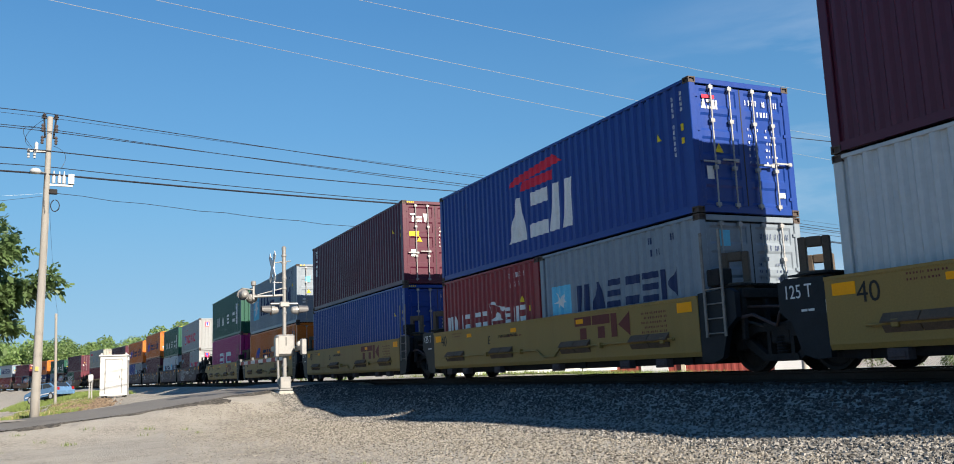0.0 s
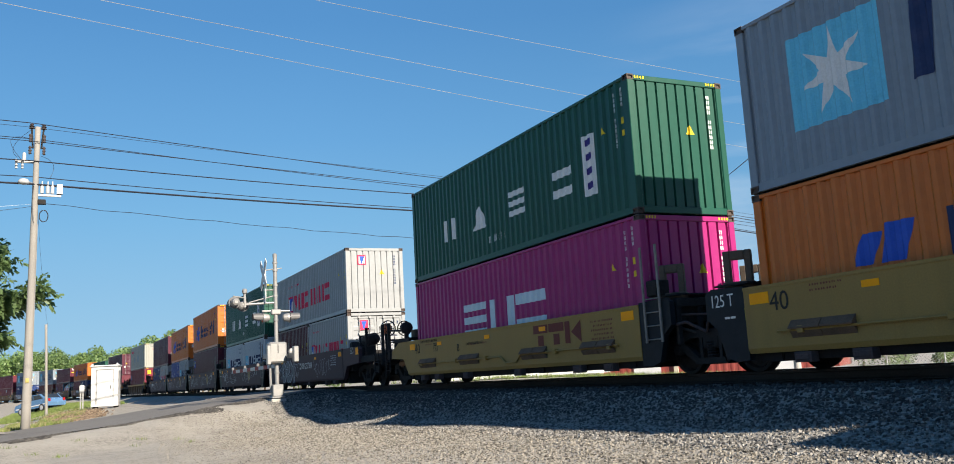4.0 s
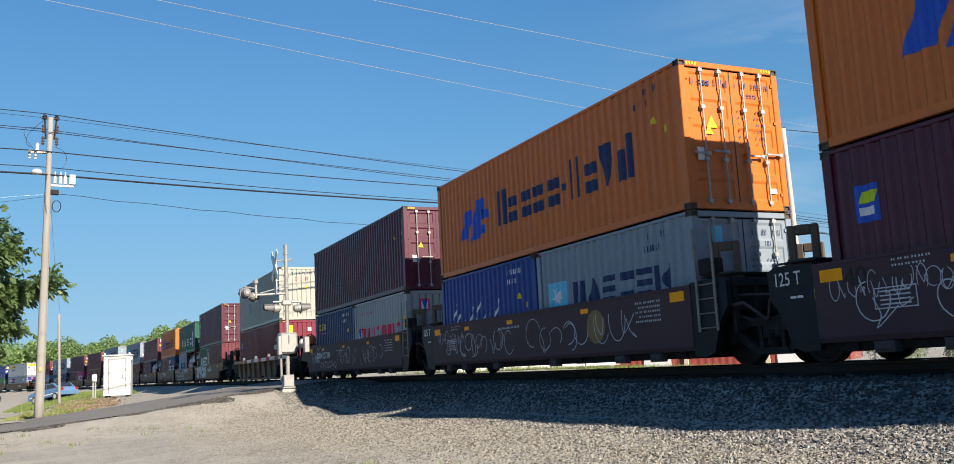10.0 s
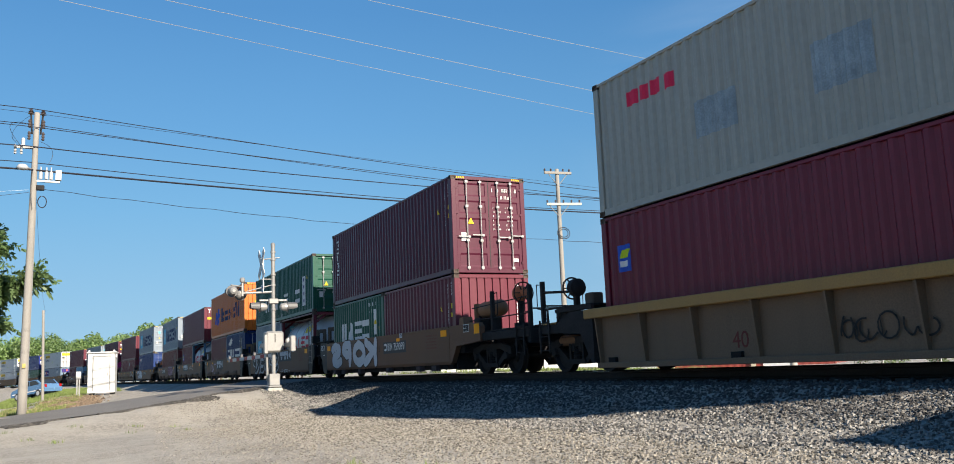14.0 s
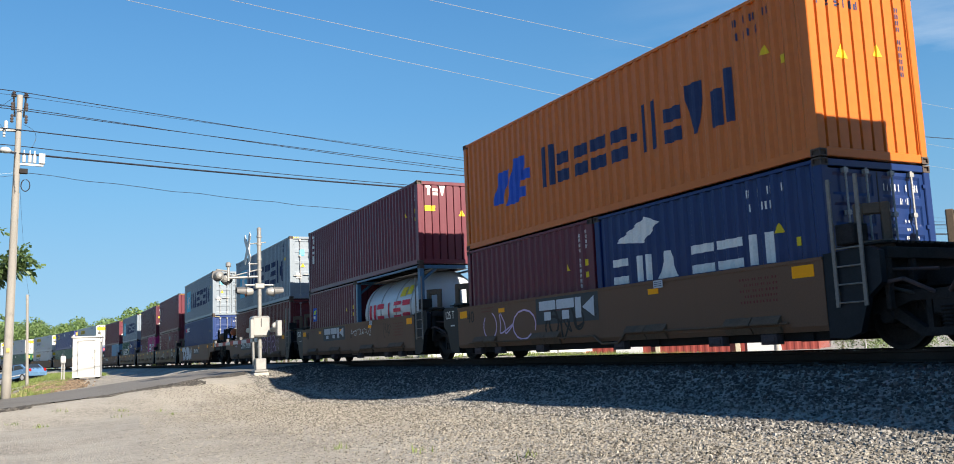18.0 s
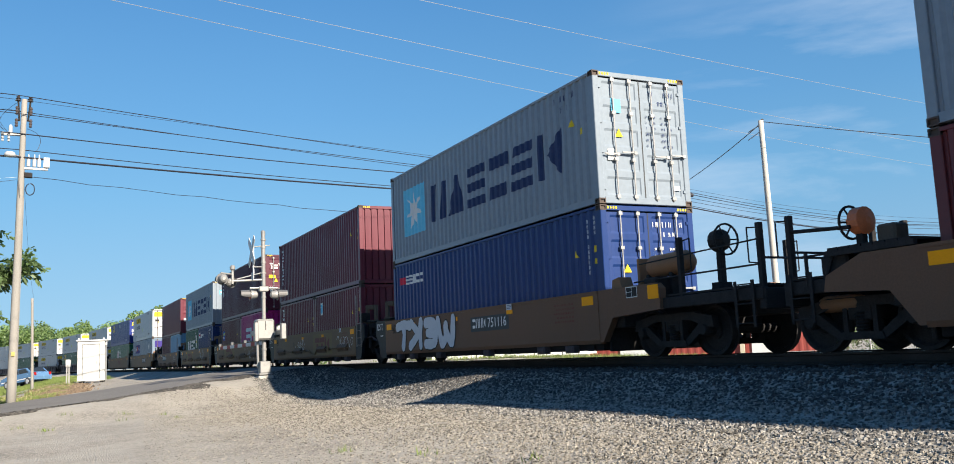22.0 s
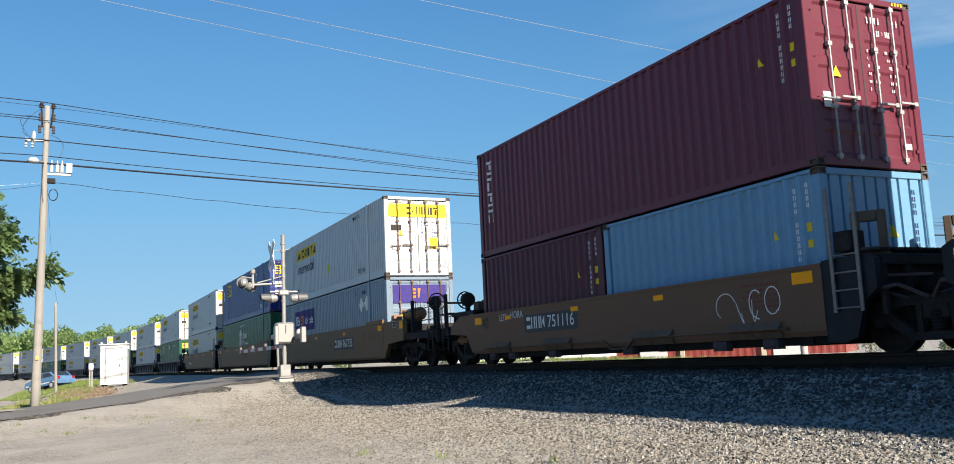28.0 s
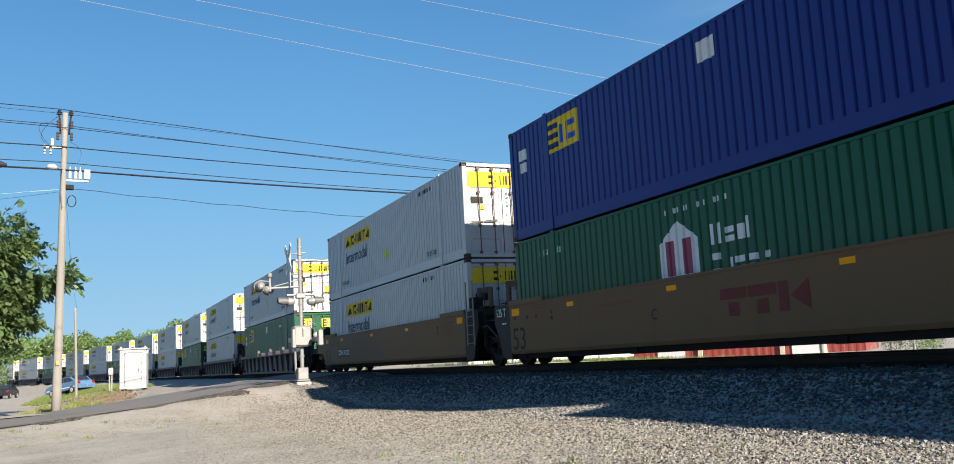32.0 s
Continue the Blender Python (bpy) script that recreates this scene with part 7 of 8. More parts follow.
for a, b, c in (((-0.2, 0, h1 - 0.1), (-1.2, 0.2, h1 - 0.9), (-0.7, 0, h1 - 1.3)), ((-0.25, 0, h1 - 0.5), (-1.5, 0.2, h1 - 0.2), (-0.55, 0, h1 - 1.4)), ((0.5, 0, h1 - 2.1), (0.9, 0, h1 - 1.4), (0.15, 0, h1 - 1.2)), ((-0.05, -0.2, h1 - 2.4), (-0.12, -0.2, h1 - 3.2), (0.0, -0.2, h1 - 4.0))):
    pts = [tuple((1 - t) ** 2 * a[i] + 2 * t * (1 - t) * b[i] + t * t * c[i] for i in range(3)) for t in [k / 10 for k in range(11)]]
    drop = bmesh.new()
    path_bm(drop, pts, 0.009, 5)
    part("jumper_wire", drop, wire_mat, pole1)

pole2, h2 = pole(-0.33, 61.0, 4.5, wood_mat, "short leaning grey stub pole on the verge", 0.09, 0.075, -1.2)
pole4, h4 = pole(37.0, 46.0, 10.9 - 0.3, orange_wood, "brown wooden utility pole beyond the track", 0.17, 0.12)
part("cross_arm", boxes((-1.1, 1.1, -0.06, 0.06, h4 - 1.3, h4 - 1.18)), wood_mat, pole4)
part("splice_box", boxes((-2.6, -1.7, -0.15, 0.15, h4 - 0.95, h4 - 0.55), bevel=0.06), wire_mat, pole4)
part("splice_case", lathe([(0.05, -0.6), (0.14, -0.5), (0.14, 0.5), (0.05, 0.6)], 10, "x"), wire_mat, pole4, at=pose(1.5, 0, h4 - 0.75))
pole3, h3 = pole(31.2, 31.3, 10.55, grey_wood, "pale grey utility pole beyond the track", 0.17, 0.12, -0.6)
part("insulator", lathe([(0.03, -0.1), (0.09, -0.05), (0.04, 0.0), (0.08, 0.05), (0.02, 0.1)], 10), insul_mat, pole3, at=pose(0.1, 0, h3))
part("guy_hook", tubes(((0, 0, h3 - 0.2), (-0.6, 0.25, h3 - 0.55), 0.02), ((0, 0, h3 - 0.5), (-0.65, 0.25, h3 - 0.95), 0.02)), wire_mat, pole3)
pole7, h7 = pole(26.42, 43.6, 11.2, wood_mat, "weathered wooden utility pole with two cross-arms", 0.17, 0.11)
for low, left, right, material, turn in ((0.25, -0.85, 0.85, wood_mat, -8), (2.1, -0.75, 1.35, grey_wood, -14)):
    m = pose(0, 0, h7 - low, 0, 0, turn)
    part("cross_arm", boxes((left, right, -0.17, -0.06, -0.07, 0.07), bevel=0.01), material, pole7, at=m)
    for s in (-1, 1):
        part("brace", tubes(((s * 0.6, -0.11, -0.05), (s * 0.04, -0.11, -0.72), 0.022), n=6), white_metal, pole7, at=m)
    for k in range(5):
        x = left + 0.08 + (right - left - 0.16) * k / 4
        part("insulator", lathe([(0.015, 0.05), (0.02, 0.13), (0.07, 0.14), (0.04, 0.19), (0.065, 0.21), (0.035, 0.26), (0.01, 0.28)], 10), insul_mat, pole7, at=pose(x * math.cos(math.radians(turn)), x * math.sin(math.radians(turn)), h7 - low, 0, 0, 0))
loops = bmesh.new()
for w in (0.42, 0.3):
    path_bm(loops, [(0.15 + w * math.sin(k * math.tau / 14), -0.14, h7 - 3.8 - 0.8 * w * math.cos(k * math.tau / 14)) for k in range(15)], 0.022)
part("cable_loop", loops, wire_mat, pole7)
pole5, h5 = pole(-48.0, 31.0, 10.8, wood_mat, "tall weathered wooden utility pole down the road")
pole6, h6 = pole(88.0, 52.0, 10.6, wood_mat, "tall wooden utility pole far beyond the track")


def wire(a, b, sag, r, material, label, n=26, wave=0.0):
    pts = []
    for k in range(n + 1):
        t = k / n
        p = Vector(a).lerp(Vector(b), t)
        p.z -= sag * 4 * t * (1 - t) - wave * math.sin(t * 60)
        pts.append(p)
    bm = bmesh.new()
    rings = []
    d = (Vector(b) - Vector(a)).normalized()
    side = d.cross(Vector((0, 0, 1))).normalized()
    up = side.cross(d)
    for p in pts:
        rings.append([bm.verts.new(p + side * (r * math.cos(q * math.tau / 5)) + up * (r * math.sin(q * math.tau / 5))) for q in range(5)])
    for p, q in zip(rings, rings[1:]):
        for k in range(5):
            bm.faces.new((p[k], p[(k + 1) % 5], q[(k + 1) % 5], q[k]))
    return solid("overhead_wire", bm, material, label, "wire", group="overhead wires")


E = EYE
for dz, ez, r, sag, dy in ((11.0, 10.4, 0.018, 0.13, -0.2), (10.95, 10.75, 0.009, 0.05, 0.25), (10.45, 9.9, 0.015, 0.11, 0.2), (10.25, 10.0, 0.016, 0.05, -0.2), (9.45, 10.3, 0.024, 0.25, -0.15), (8.85, 9.6, 0.018, 0.3, 0.1), (8.5, 9.4, 0.04, 0.2, -0.1)):
    ez -= 0.2
    wire((P1[0], P1[1] + dy, E + dz), (37.0, 46.0 + dy, E + ez), sag + 0.07, r, wire_mat, "black overhead wire strung between utility poles")
    wire((-48.0, 31.0 + dy, E + dz + 1.2), (P1[0], P1[1] + dy, E + dz), 0.3 + sag, r, wire_mat, "black overhead wire strung along the road")
    wire((37.0, 46.0 + dy, E + ez), (88.0, 52.0 + dy, E + ez + 0.6), 1.2 + sag, r, wire_mat, "black overhead wire beyond the track")
part("splice_case", lathe([(0.05, -0.9), (0.16, -0.75), (0.16, 0.6), (0.06, 0.9)], 12, "x"), wire_mat, pole1, "black cable splice case", at=pose(-2.9, -0.55, h1 - 2.35, 0, 3, 8))
wire((P1[0] + 0.3, P1[1], E + 7.75), (30.0, 44.7, E + 7.1), 0.27, 0.012, wire_mat, "loose twisted service cable from the pole", wave=0.03)
wire((P1[0], P1[1], E + 7.7), (-40.0, 30.0, E + 6.0), 1.2, 0.004, pale_wire, "thin pale service wire from the pole")
wire((P1[0], P1[1], E + 7.6), (-14.0, 33.0, E + 5.2), 0.3, 0.008, wire_mat, "thin service wire from the pole")
wire((P1[0] + 0.15, P1[1], E + 9.0), (-0.33, 61.0, E + 4.4), 1.0, 0.005, wire_mat, "guy wire from the pole to a stub pole")
for (x0, y0), (x1, y1), r in (((-0.32, 24.4), (19.6, 29.4), 0.008), ((2.3, 23.5), (19.8, 27.1), 0.008), ((7.3, 21.7), (26.5, 24.2), 0.007)):
    d = Vector((x1 - x0, y1 - y0)).normalized()
    a, b = Vector((x0, y0)) - d * 45, Vector((x1, y1)) + d * 40
    span = (b - a).length
    u, v = 45 / span, 1 - 40 / span
    sag = 1.1
    z0 = E + 10.0 + sag * 4 * 0.5 * 0.5 * 0.92
    wire((a.x, a.y, z0), (b.x, b.y, z0), sag, r, pale_wire, "thin bright overhead wire crossing the track", 40)
wire((31.2, 31.3, E + 10.5), (36.2, 45.5, E + 9.6), 0.2, 0.022, wire_mat, "black wire from the pale pole")
wire((31.2, 31.3, E + 10.5), (90.0, 20.0, E + 11.5), 1.3, 0.02, wire_mat, "black wire leading away from the pale pole")

# ---- trees, grass, background ----
def foliage(name, color, scale):
    """Leaves that let some light through."""
    m = mat(name, color, rough=0.5, vary=0.3, scale=scale, rnd=0.12)
    n, l = m.node_tree.nodes, m.node_tree.links
    b, out = n["Principled BSDF"], n["Material Output"]
    tr = n.new("ShaderNodeBsdfTranslucent")
    src = b.inputs["Base Color"].links[0].from_socket
    hs = n.new("ShaderNodeHueSaturation")
    hs.inputs["Hue"].default_value, hs.inputs["Value"].default_value = 0.48, 1.6
    l.new(src, hs.inputs["Color"])
    l.new(hs.outputs["Color"], tr.inputs["Color"])
    mx = n.new("ShaderNodeMixShader")
    mx.inputs[0].default_value = 0.45
    l.new(b.outputs[0], mx.inputs[1])
    l.new(tr.outputs[0], mx.inputs[2])
    l.new(mx.outputs[0], out.inputs["Surface"])
    return m


leaf_mat = foliage("leaf", (0.094, 0.148, 0.055), 0.8)
# haze over the distant trees is put into this lighter green
leaf_far = foliage("hazed far leaf", (0.152, 0.229, 0.079), 0.15)
bark_mat = mat("bark", (0.10, 0.075, 0.055), rough=0.95, vary=0.3, bump=0.6, bump_scale=12)
grass_mat = mat("grass", (0.112, 0.152, 0.036), rough=0.8, vary=0.35, scale=1.2)
dry_mat = mat("dry grass", (0.270, 0.232, 0.120), rough=0.9, vary=0.25, scale=1.5)


def faces_object(name, verts, faces, material):
    me = bpy.data.meshes.new(name)
    me.from_pydata(verts, [], faces)
    me.materials.append(material)
    return me


def limb_bm(bm, a, b, r0, r1, rng, n=5):
    pts = [Vector(a).lerp(Vector(b), k / n) + Vector((rng.uniform(-1, 1), rng.uniform(-1, 1), rng.uniform(-0.5, 0.8))) * 0.05 * (Vector(b) - Vector(a)).length * (0 < k < n) for k in range(n + 1)]
    for k in range(n):
        tube_bm(bm, pts[k], pts[k + 1], r0 + (r1 - r0) * k / n, 8, r0 + (r1 - r0) * (k + 1) / n)
    return pts


def leaf_spray(rng, at, out, verts, faces, size):
    """A compound leaf: pairs of leaflets along a drooping stalk."""
    d = (out + Vector((rng.uniform(-0.7, 0.7), rng.uniform(-0.7, 0.7), rng.uniform(-0.8, 0.3)))).normalized()
    side = d.cross(Vector((0, 0, 1)))
    if side.length < 0.1:
        side = Vector((1, 0, 0))
    side.normalize()
    n = 4
    for k in range(n):
        p = at + d * size * (0.3 + 0.7 * k / n) + Vector((0, 0, -0.25 * size * (k / n) ** 2))
        for s in (-1, 1):
            tip = p + (side * s * 0.55 + d * 0.45 + Vector((0, 0, rng.uniform(-0.9, 0.5)))) * size * 0.5
            w = (d + Vector((rng.uniform(-0.6, 0.6), rng.uniform(-0.6, 0.6), rng.uniform(-0.8, 0.8)))) * size * 0.12
            i = len(verts)
            mid = (p + tip) / 2
            verts += [tuple(p), tuple(mid + w), tuple(tip), tuple(mid - w)]
            faces.append((i, i + 1, i + 2, i + 3))


def tree(x, y, height, spread, seed, sprays, size, label, low=0.25, arms=()):
    """A tree of limbs, twigs and leaf sprays, with gaps and an uneven outline."""
    rng = random.Random(seed)
    z = ground_z(x, y)
    t = thing("tree", label, "tree", at=pose(x, y, z))
    trunk = bmesh.new()
    limb_bm(trunk, (0, 0, -0.3), (0.2, 0.1, height * 0.45), height * 0.030, height * 0.018, rng)
    part("trunk", trunk, bark_mat, t, smooth=True)
    ends = []
    limbs = bmesh.new()
    for k in range(20):
        a = k * 2.4 + rng.uniform(-0.3, 0.3)
        lv = low + (1 - low) * rng.random() ** 1.25
        start = Vector((0.1, 0.05, height * min(0.45, 0.12 + 0.4 * lv)))
        reach = spread * (1.0 - 0.55 * max(0, lv - 0.45)) * rng.uniform(0.75, 1.05)
        end = Vector((math.cos(a) * reach, math.sin(a) * reach, height * (0.12 + 0.86 * lv)))
        pts = limb_bm(limbs, start, end, height * 0.010, 0.03, rng)
        for p, q in zip(pts[1:], pts[2:]):
            for _ in range(4):
                o = p.lerp(q, rng.random())
                e = o + Vector((rng.uniform(-1, 1), rng.uniform(-1, 1), rng.uniform(-0.4, 0.7))) * spread * 0.26
                tube_bm(limbs, o, e, 0.03, 5, 0.01)
                ends.append((o, e))
    for end in arms:
        pts = limb_bm(limbs, (0.1, 0.05, height * 0.35), end, height * 0.010, 0.03, rng)
        for p, q in zip(pts[2:], pts[3:]):
            for _ in range(7):
                o = p.lerp(q, rng.random())
                e = o + Vector((rng.uniform(-0.6, 1), rng.uniform(-1, 1), rng.uniform(-0.3, 0.4))) * spread * 0.11
                tube_bm(limbs, o, e, 0.02, 5, 0.008)
                ends += [(o, e)] * 3
    part("limb", limbs, bark_mat, t)
    verts, faces = [], []
    for k in range(sprays):
        o, e = ends[rng.randrange(len(ends))]
        at = o.lerp(e, rng.uniform(0.3, 1.1)) + Vector((rng.gauss(0, 1), rng.gauss(0, 1), rng.gauss(0, 0.7))) * spread * 0.05
        leaf_spray(rng, at, (e - o).normalized(), verts, faces, size * rng.uniform(0.7, 1.25))
    crown = part("crown", faces_object("crown", verts, faces, leaf_mat), leaf_mat, t, "dense green compound leaves")
    return t


tree(-7.5, 43.5, 9.8, 5.4, 5, 11000, 0.62, "large leafy green tree beside the road", 0.05, ((6.5, 0.3, 6.0), (4.6, -1.5, 7.6), (4.9, 0.6, 4.4)))
tree(-16.0, 52.0, 13.0, 7.0, 8, 3000, 0.8, "large leafy green tree down the road")


def far_tree(x, y, h, seed, name="tree", label="distant green tree at the wood's edge"):
    """A distant tree: trunk and a crown of many leaf clumps gathered in lobes."""
    rng = random.Random(seed)
    z = ground_z(x, y)
    t = thing(name, label, "tree", group="trees along the line", at=pose(x, y, z))
    part("trunk", tubes(((0, 0, -0.3), (0.1, 0, h * 0.5), 0.03 * h * 0.7)), bark_mat, t)
    lobes = [(Vector((rng.uniform(-0.3, 0.3) * h, rng.uniform(-0.3, 0.3) * h, h * rng.uniform(0.28, 0.86))), h * rng.uniform(0.12, 0.24)) for _ in range(11)]
    verts, faces = [], []
    for k in range(2800):
        c, r = lobes[rng.randrange(len(lobes))]
        d = Vector((rng.gauss(0, 1), rng.gauss(0, 1), rng.gauss(0, 1))).normalized()
        p = c + d * r * rng.uniform(0.75, 1.06)
        a = Vector((rng.gauss(0, 1), rng.gauss(0, 1), rng.gauss(0, 0.6))).normalized() * h * 0.022
        b = a.cross(d).normalized() * h * 0.019
        i = len(verts)
        verts += [tuple(p + a), tuple(p + b), tuple(p - a), tuple(p - b)]
        faces.append((i, i + 1, i + 2, i + 3))
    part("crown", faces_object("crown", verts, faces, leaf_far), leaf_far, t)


wrng = random.Random(21)
for k in range(64):
    s = 118 + 4.3 * k
    x, y, a = on_track(s)
    o = wrng.uniform(13, 34)
    c, sn = math.cos(math.radians(a)), math.sin(math.radians(a))
    px, py = x + o * c, y + o * sn
    far_tree(px, py, (2.0 + math.hypot(px, py) * 0.0405) * wrng.uniform(0.92, 1.15), 200 + k)
far_tree(17.5, 182.0, 13.5, 990)
far_tree(22.0, 196.0, 14.0, 991)
far_tree(27.0, 215.0, 14.0, 992)
for k in range(26):
    far_tree(-11 - 2.6 * k + wrng.uniform(-3, 3), 135 + 5.0 * k + wrng.uniform(-8, 8), (2.0 + (135 + 5.0 * k) * 0.041) * wrng.uniform(0.85, 1.1), 400 + k, label="distant green tree beyond the side road")

# grass verges: blades gathered in tufts
def tufts(name, label, spots, seed, per, height, material):
    rng = random.Random(seed)
    verts, faces = [], []
    for x, y in spots:
        z = ground_z(x, y)
        for _ in range(per):
            bx, by = x + rng.gauss(0, 0.10), y + rng.gauss(0, 0.10)
            a, h = rng.uniform(0, 6.28), height * rng.uniform(0.5, 1.3)
            w = 0.012
            lx, ly = math.cos(a) * h * 0.5, math.sin(a) * h * 0.5
            i = len(verts)
            verts += [(bx - w * math.sin(a), by + w * math.cos(a), z - 0.02), (bx + w * math.sin(a), by - w * math.cos(a), z - 0.02), (bx + lx, by + ly, z + h)]
            faces.append((i, i + 1, i + 2))
    ob = new(name, faces_object(name, verts, faces, material))
    return tagged(ob, label, "grass", kind="stuff")


grng = random.Random(5)
verge = [(grng.uniform(-2.2, 3.2), grng.uniform(38.2, 58)) for _ in range(2600)]
verge = [(x, y) for x, y in verge if y > road_edges(x)[1] + 0.4 and x > -2.1 - (y - 38) * 0.03 and x < 0.2 + (y - 38) * 0.09]
verge = [(x, y) for x, y in verge if noise.noise(Vector((x * 0.9, y * 0.5, 3))) > -0.05]
tufts("grass_verge", "uneven green grass on the road verge", verge, 6, 14, 0.15, grass_mat)
tufts("dry_grass", "dry yellow grass among the verge", verge[::2], 7, 8, 0.17, dry_mat)
field = [(grng.uniform(-40, -11), grng.uniform(40, 120)) for _ in range(2600)] + [(grng.uniform(-3.6, 4.5), grng.uniform(66, 108)) for _ in range(2600)]
tufts("lawn", "mown green grass beside the side road", field, 8, 16, 0.22, grass_mat)
weeds = [(grng.uniform(-6, 3.5), grng.uniform(23.5, 27.6)) for _ in range(22)] + [(grng.uniform(0, 5), grng.uniform(7, 14)) for _ in range(4)]
tufts("weeds", "small green weeds in the gravel", weeds, 9, 16, 0.09, grass_mat)
bank = [(grng.uniform(16.5, 34), grng.uniform(30, 110)) for _ in range(2600)]
bank += [(grng.uniform(20, 62), grng.uniform(10, 46)) for _ in range(4200)]
tufts("far_grass", "green grass beyond the track", bank, 10, 12, 0.22, grass_mat)

# ---- beyond the track: red building, white sheeted stack, fence ----
red_sheet = mat("red sheet metal", (0.24, 0.045, 0.036), rough=0.5, vary=0.1, scale=1.5, dirt=0.2, streak=True)
cream_mat = mat("cream trim", (0.496, 0.440, 0.336), rough=0.6, vary=0.1)
sheet_white = mat("white sheeting", (0.576, 0.584, 0.592), rough=0.55, vary=0.06, scale=1.5)
fence_mat = mat("galvanised fence", (0.45, 0.46, 0.46), rough=0.5, metal=0.5, vary=0.15)


def red_building(x, y, length, turn):
    z = ground_z(x, y)
    b = thing("red_building", "low red sheet-metal building with cream posts", "building", at=pose(x, y, z, 0, 0, turn))
    wall = bmesh.new()
    crimped(wall, lambda u, d, v: (u, d * 0.6, v), 0.0, length, 0.0, 2.45, 0.4, 0.03)
    part("wall_front", wall, red_sheet, b)
    part("wall_core", boxes((0.02, length - 0.02, 0.06, 9.0, 0.0, 2.43)), red_sheet, b)
    part("roof", prism([(-0.4, 2.42), (4.5, 2.75), (9.4, 2.42), (9.4, 2.55), (4.5, 2.88), (-0.4, 2.55)], "x", -0.4, length + 0.4), mat("pale roof", (0.55, 0.54, 0.52), rough=0.5, vary=0.1), b)
    for k in range(int(length // 4.5) + 1):
        part("post", boxes((k * 4.5 - 0.12, k * 4.5 + 0.12, -0.14, -0.02, 0, 2.42)), cream_mat, b)
    for k in range(2):
        part("door", boxes((2.0 + 7.5 * k, 3.6 + 7.5 * k, -0.06, -0.01, 0, 2.2)), sheet_white, b)
    part("number_sign", boxes(*[(8.4 + 0.22 * q, 8.55 + 0.22 * q, -0.05, -0.02, 1.25, 1.6) for q in range(4)]), board_white, b, "white number as plain bars")
    return b


red_building(29.5, 45.2, 13.2, -52)


def sheeted_stack(x, y, length, turn, h):
    z = ground_z(x, y)
    s = thing("sheeted_stack", "long stack under white sheeting with black straps", "covered stack", at=pose(x, y, z, 0, 0, turn))
    part("sheeting", prism([(-1.4, 0.0), (-1.5, h * 0.7), (-1.0, h), (1.0, h), (1.5, h * 0.7), (1.4, 0.0)], "x", 0, length), sheet_white, s)
    for k in range(int(length // 1.6)):
        u = 0.8 + 1.6 * k
        part("strap", prism([(-1.42, 0.0), (-1.52, h * 0.7), (-1.01, h + 0.012), (1.01, h + 0.012), (1.52, h * 0.7), (1.42, 0.0)], "x", u - 0.03, u + 0.03), rubber_mat, s)
    return s


sheeted_stack(18.8, 44.6, 9.2, -12, 1.7)
fence = thing("chain_link_fence", "galvanised chain-link fence with posts and rail", "fence", at=pose(0, 0, 0))
fx = [(38.2 + 2.6 * k, 36.0 - 1.55 * k) for k in range(15)]
for x, y in fx:
    z = ground_z(x, y)
    part("post", tubes(((x, y, z - 0.3), (x, y, z + 1.85), 0.035), n=8), fence_mat, fence)
for (x0, y0), (x1, y1) in zip(fx, fx[1:]):
    z0, z1 = ground_z(x0, y0), ground_z(x1, y1)
    part("top_rail", tubes(((x0, y0, z0 + 1.8), (x1, y1, z1 + 1.8), 0.022), n=6), fence_mat, fence)
    mesh_bm = bmesh.new()
    for k in range(17):
        for d in (1, -1):
            u0, u1 = k / 16, k / 16 + d * 0.6
            ua, va = u0, 0.0
            ub = min(1, max(0, u1))
            vb = 1.8 * (ub - u0) / (u1 - u0) if abs(u1 - u0) > 1e-6 else 0
            if vb > 0.05:
                tube_bm(mesh_bm, (x0 + (x1 - x0) * ua, y0 + (y1 - y0) * ua, z0 + va), (x0 + (x1 - x0) * ub, y0 + (y1 - y0) * ub, z0 + vb), 0.008, 4)
    part("mesh_panel", mesh_bm, fence_mat, fence)
for k in range(18):
    far_tree(44 + 2.3 * k + wrng.uniform(-1.5, 2), 39.5 - 1.7 * k + wrng.uniform(-1.5, 2), wrng.uniform(2.4, 3.6), 600 + k, "shrub", "green shrub behind the fence")

# ---- parked cars ----
car_blue = mat("car blue", (0.11, 0.22, 0.38), rough=0.25, metal=0.3, vary=0.05)
car_dark = mat("car black", (0.02, 0.02, 0.025), rough=0.25, metal=0.2, vary=0.05)
glass_mat = mat("car glass", (0.02, 0.025, 0.03), rough=0.08, vary=0.05)


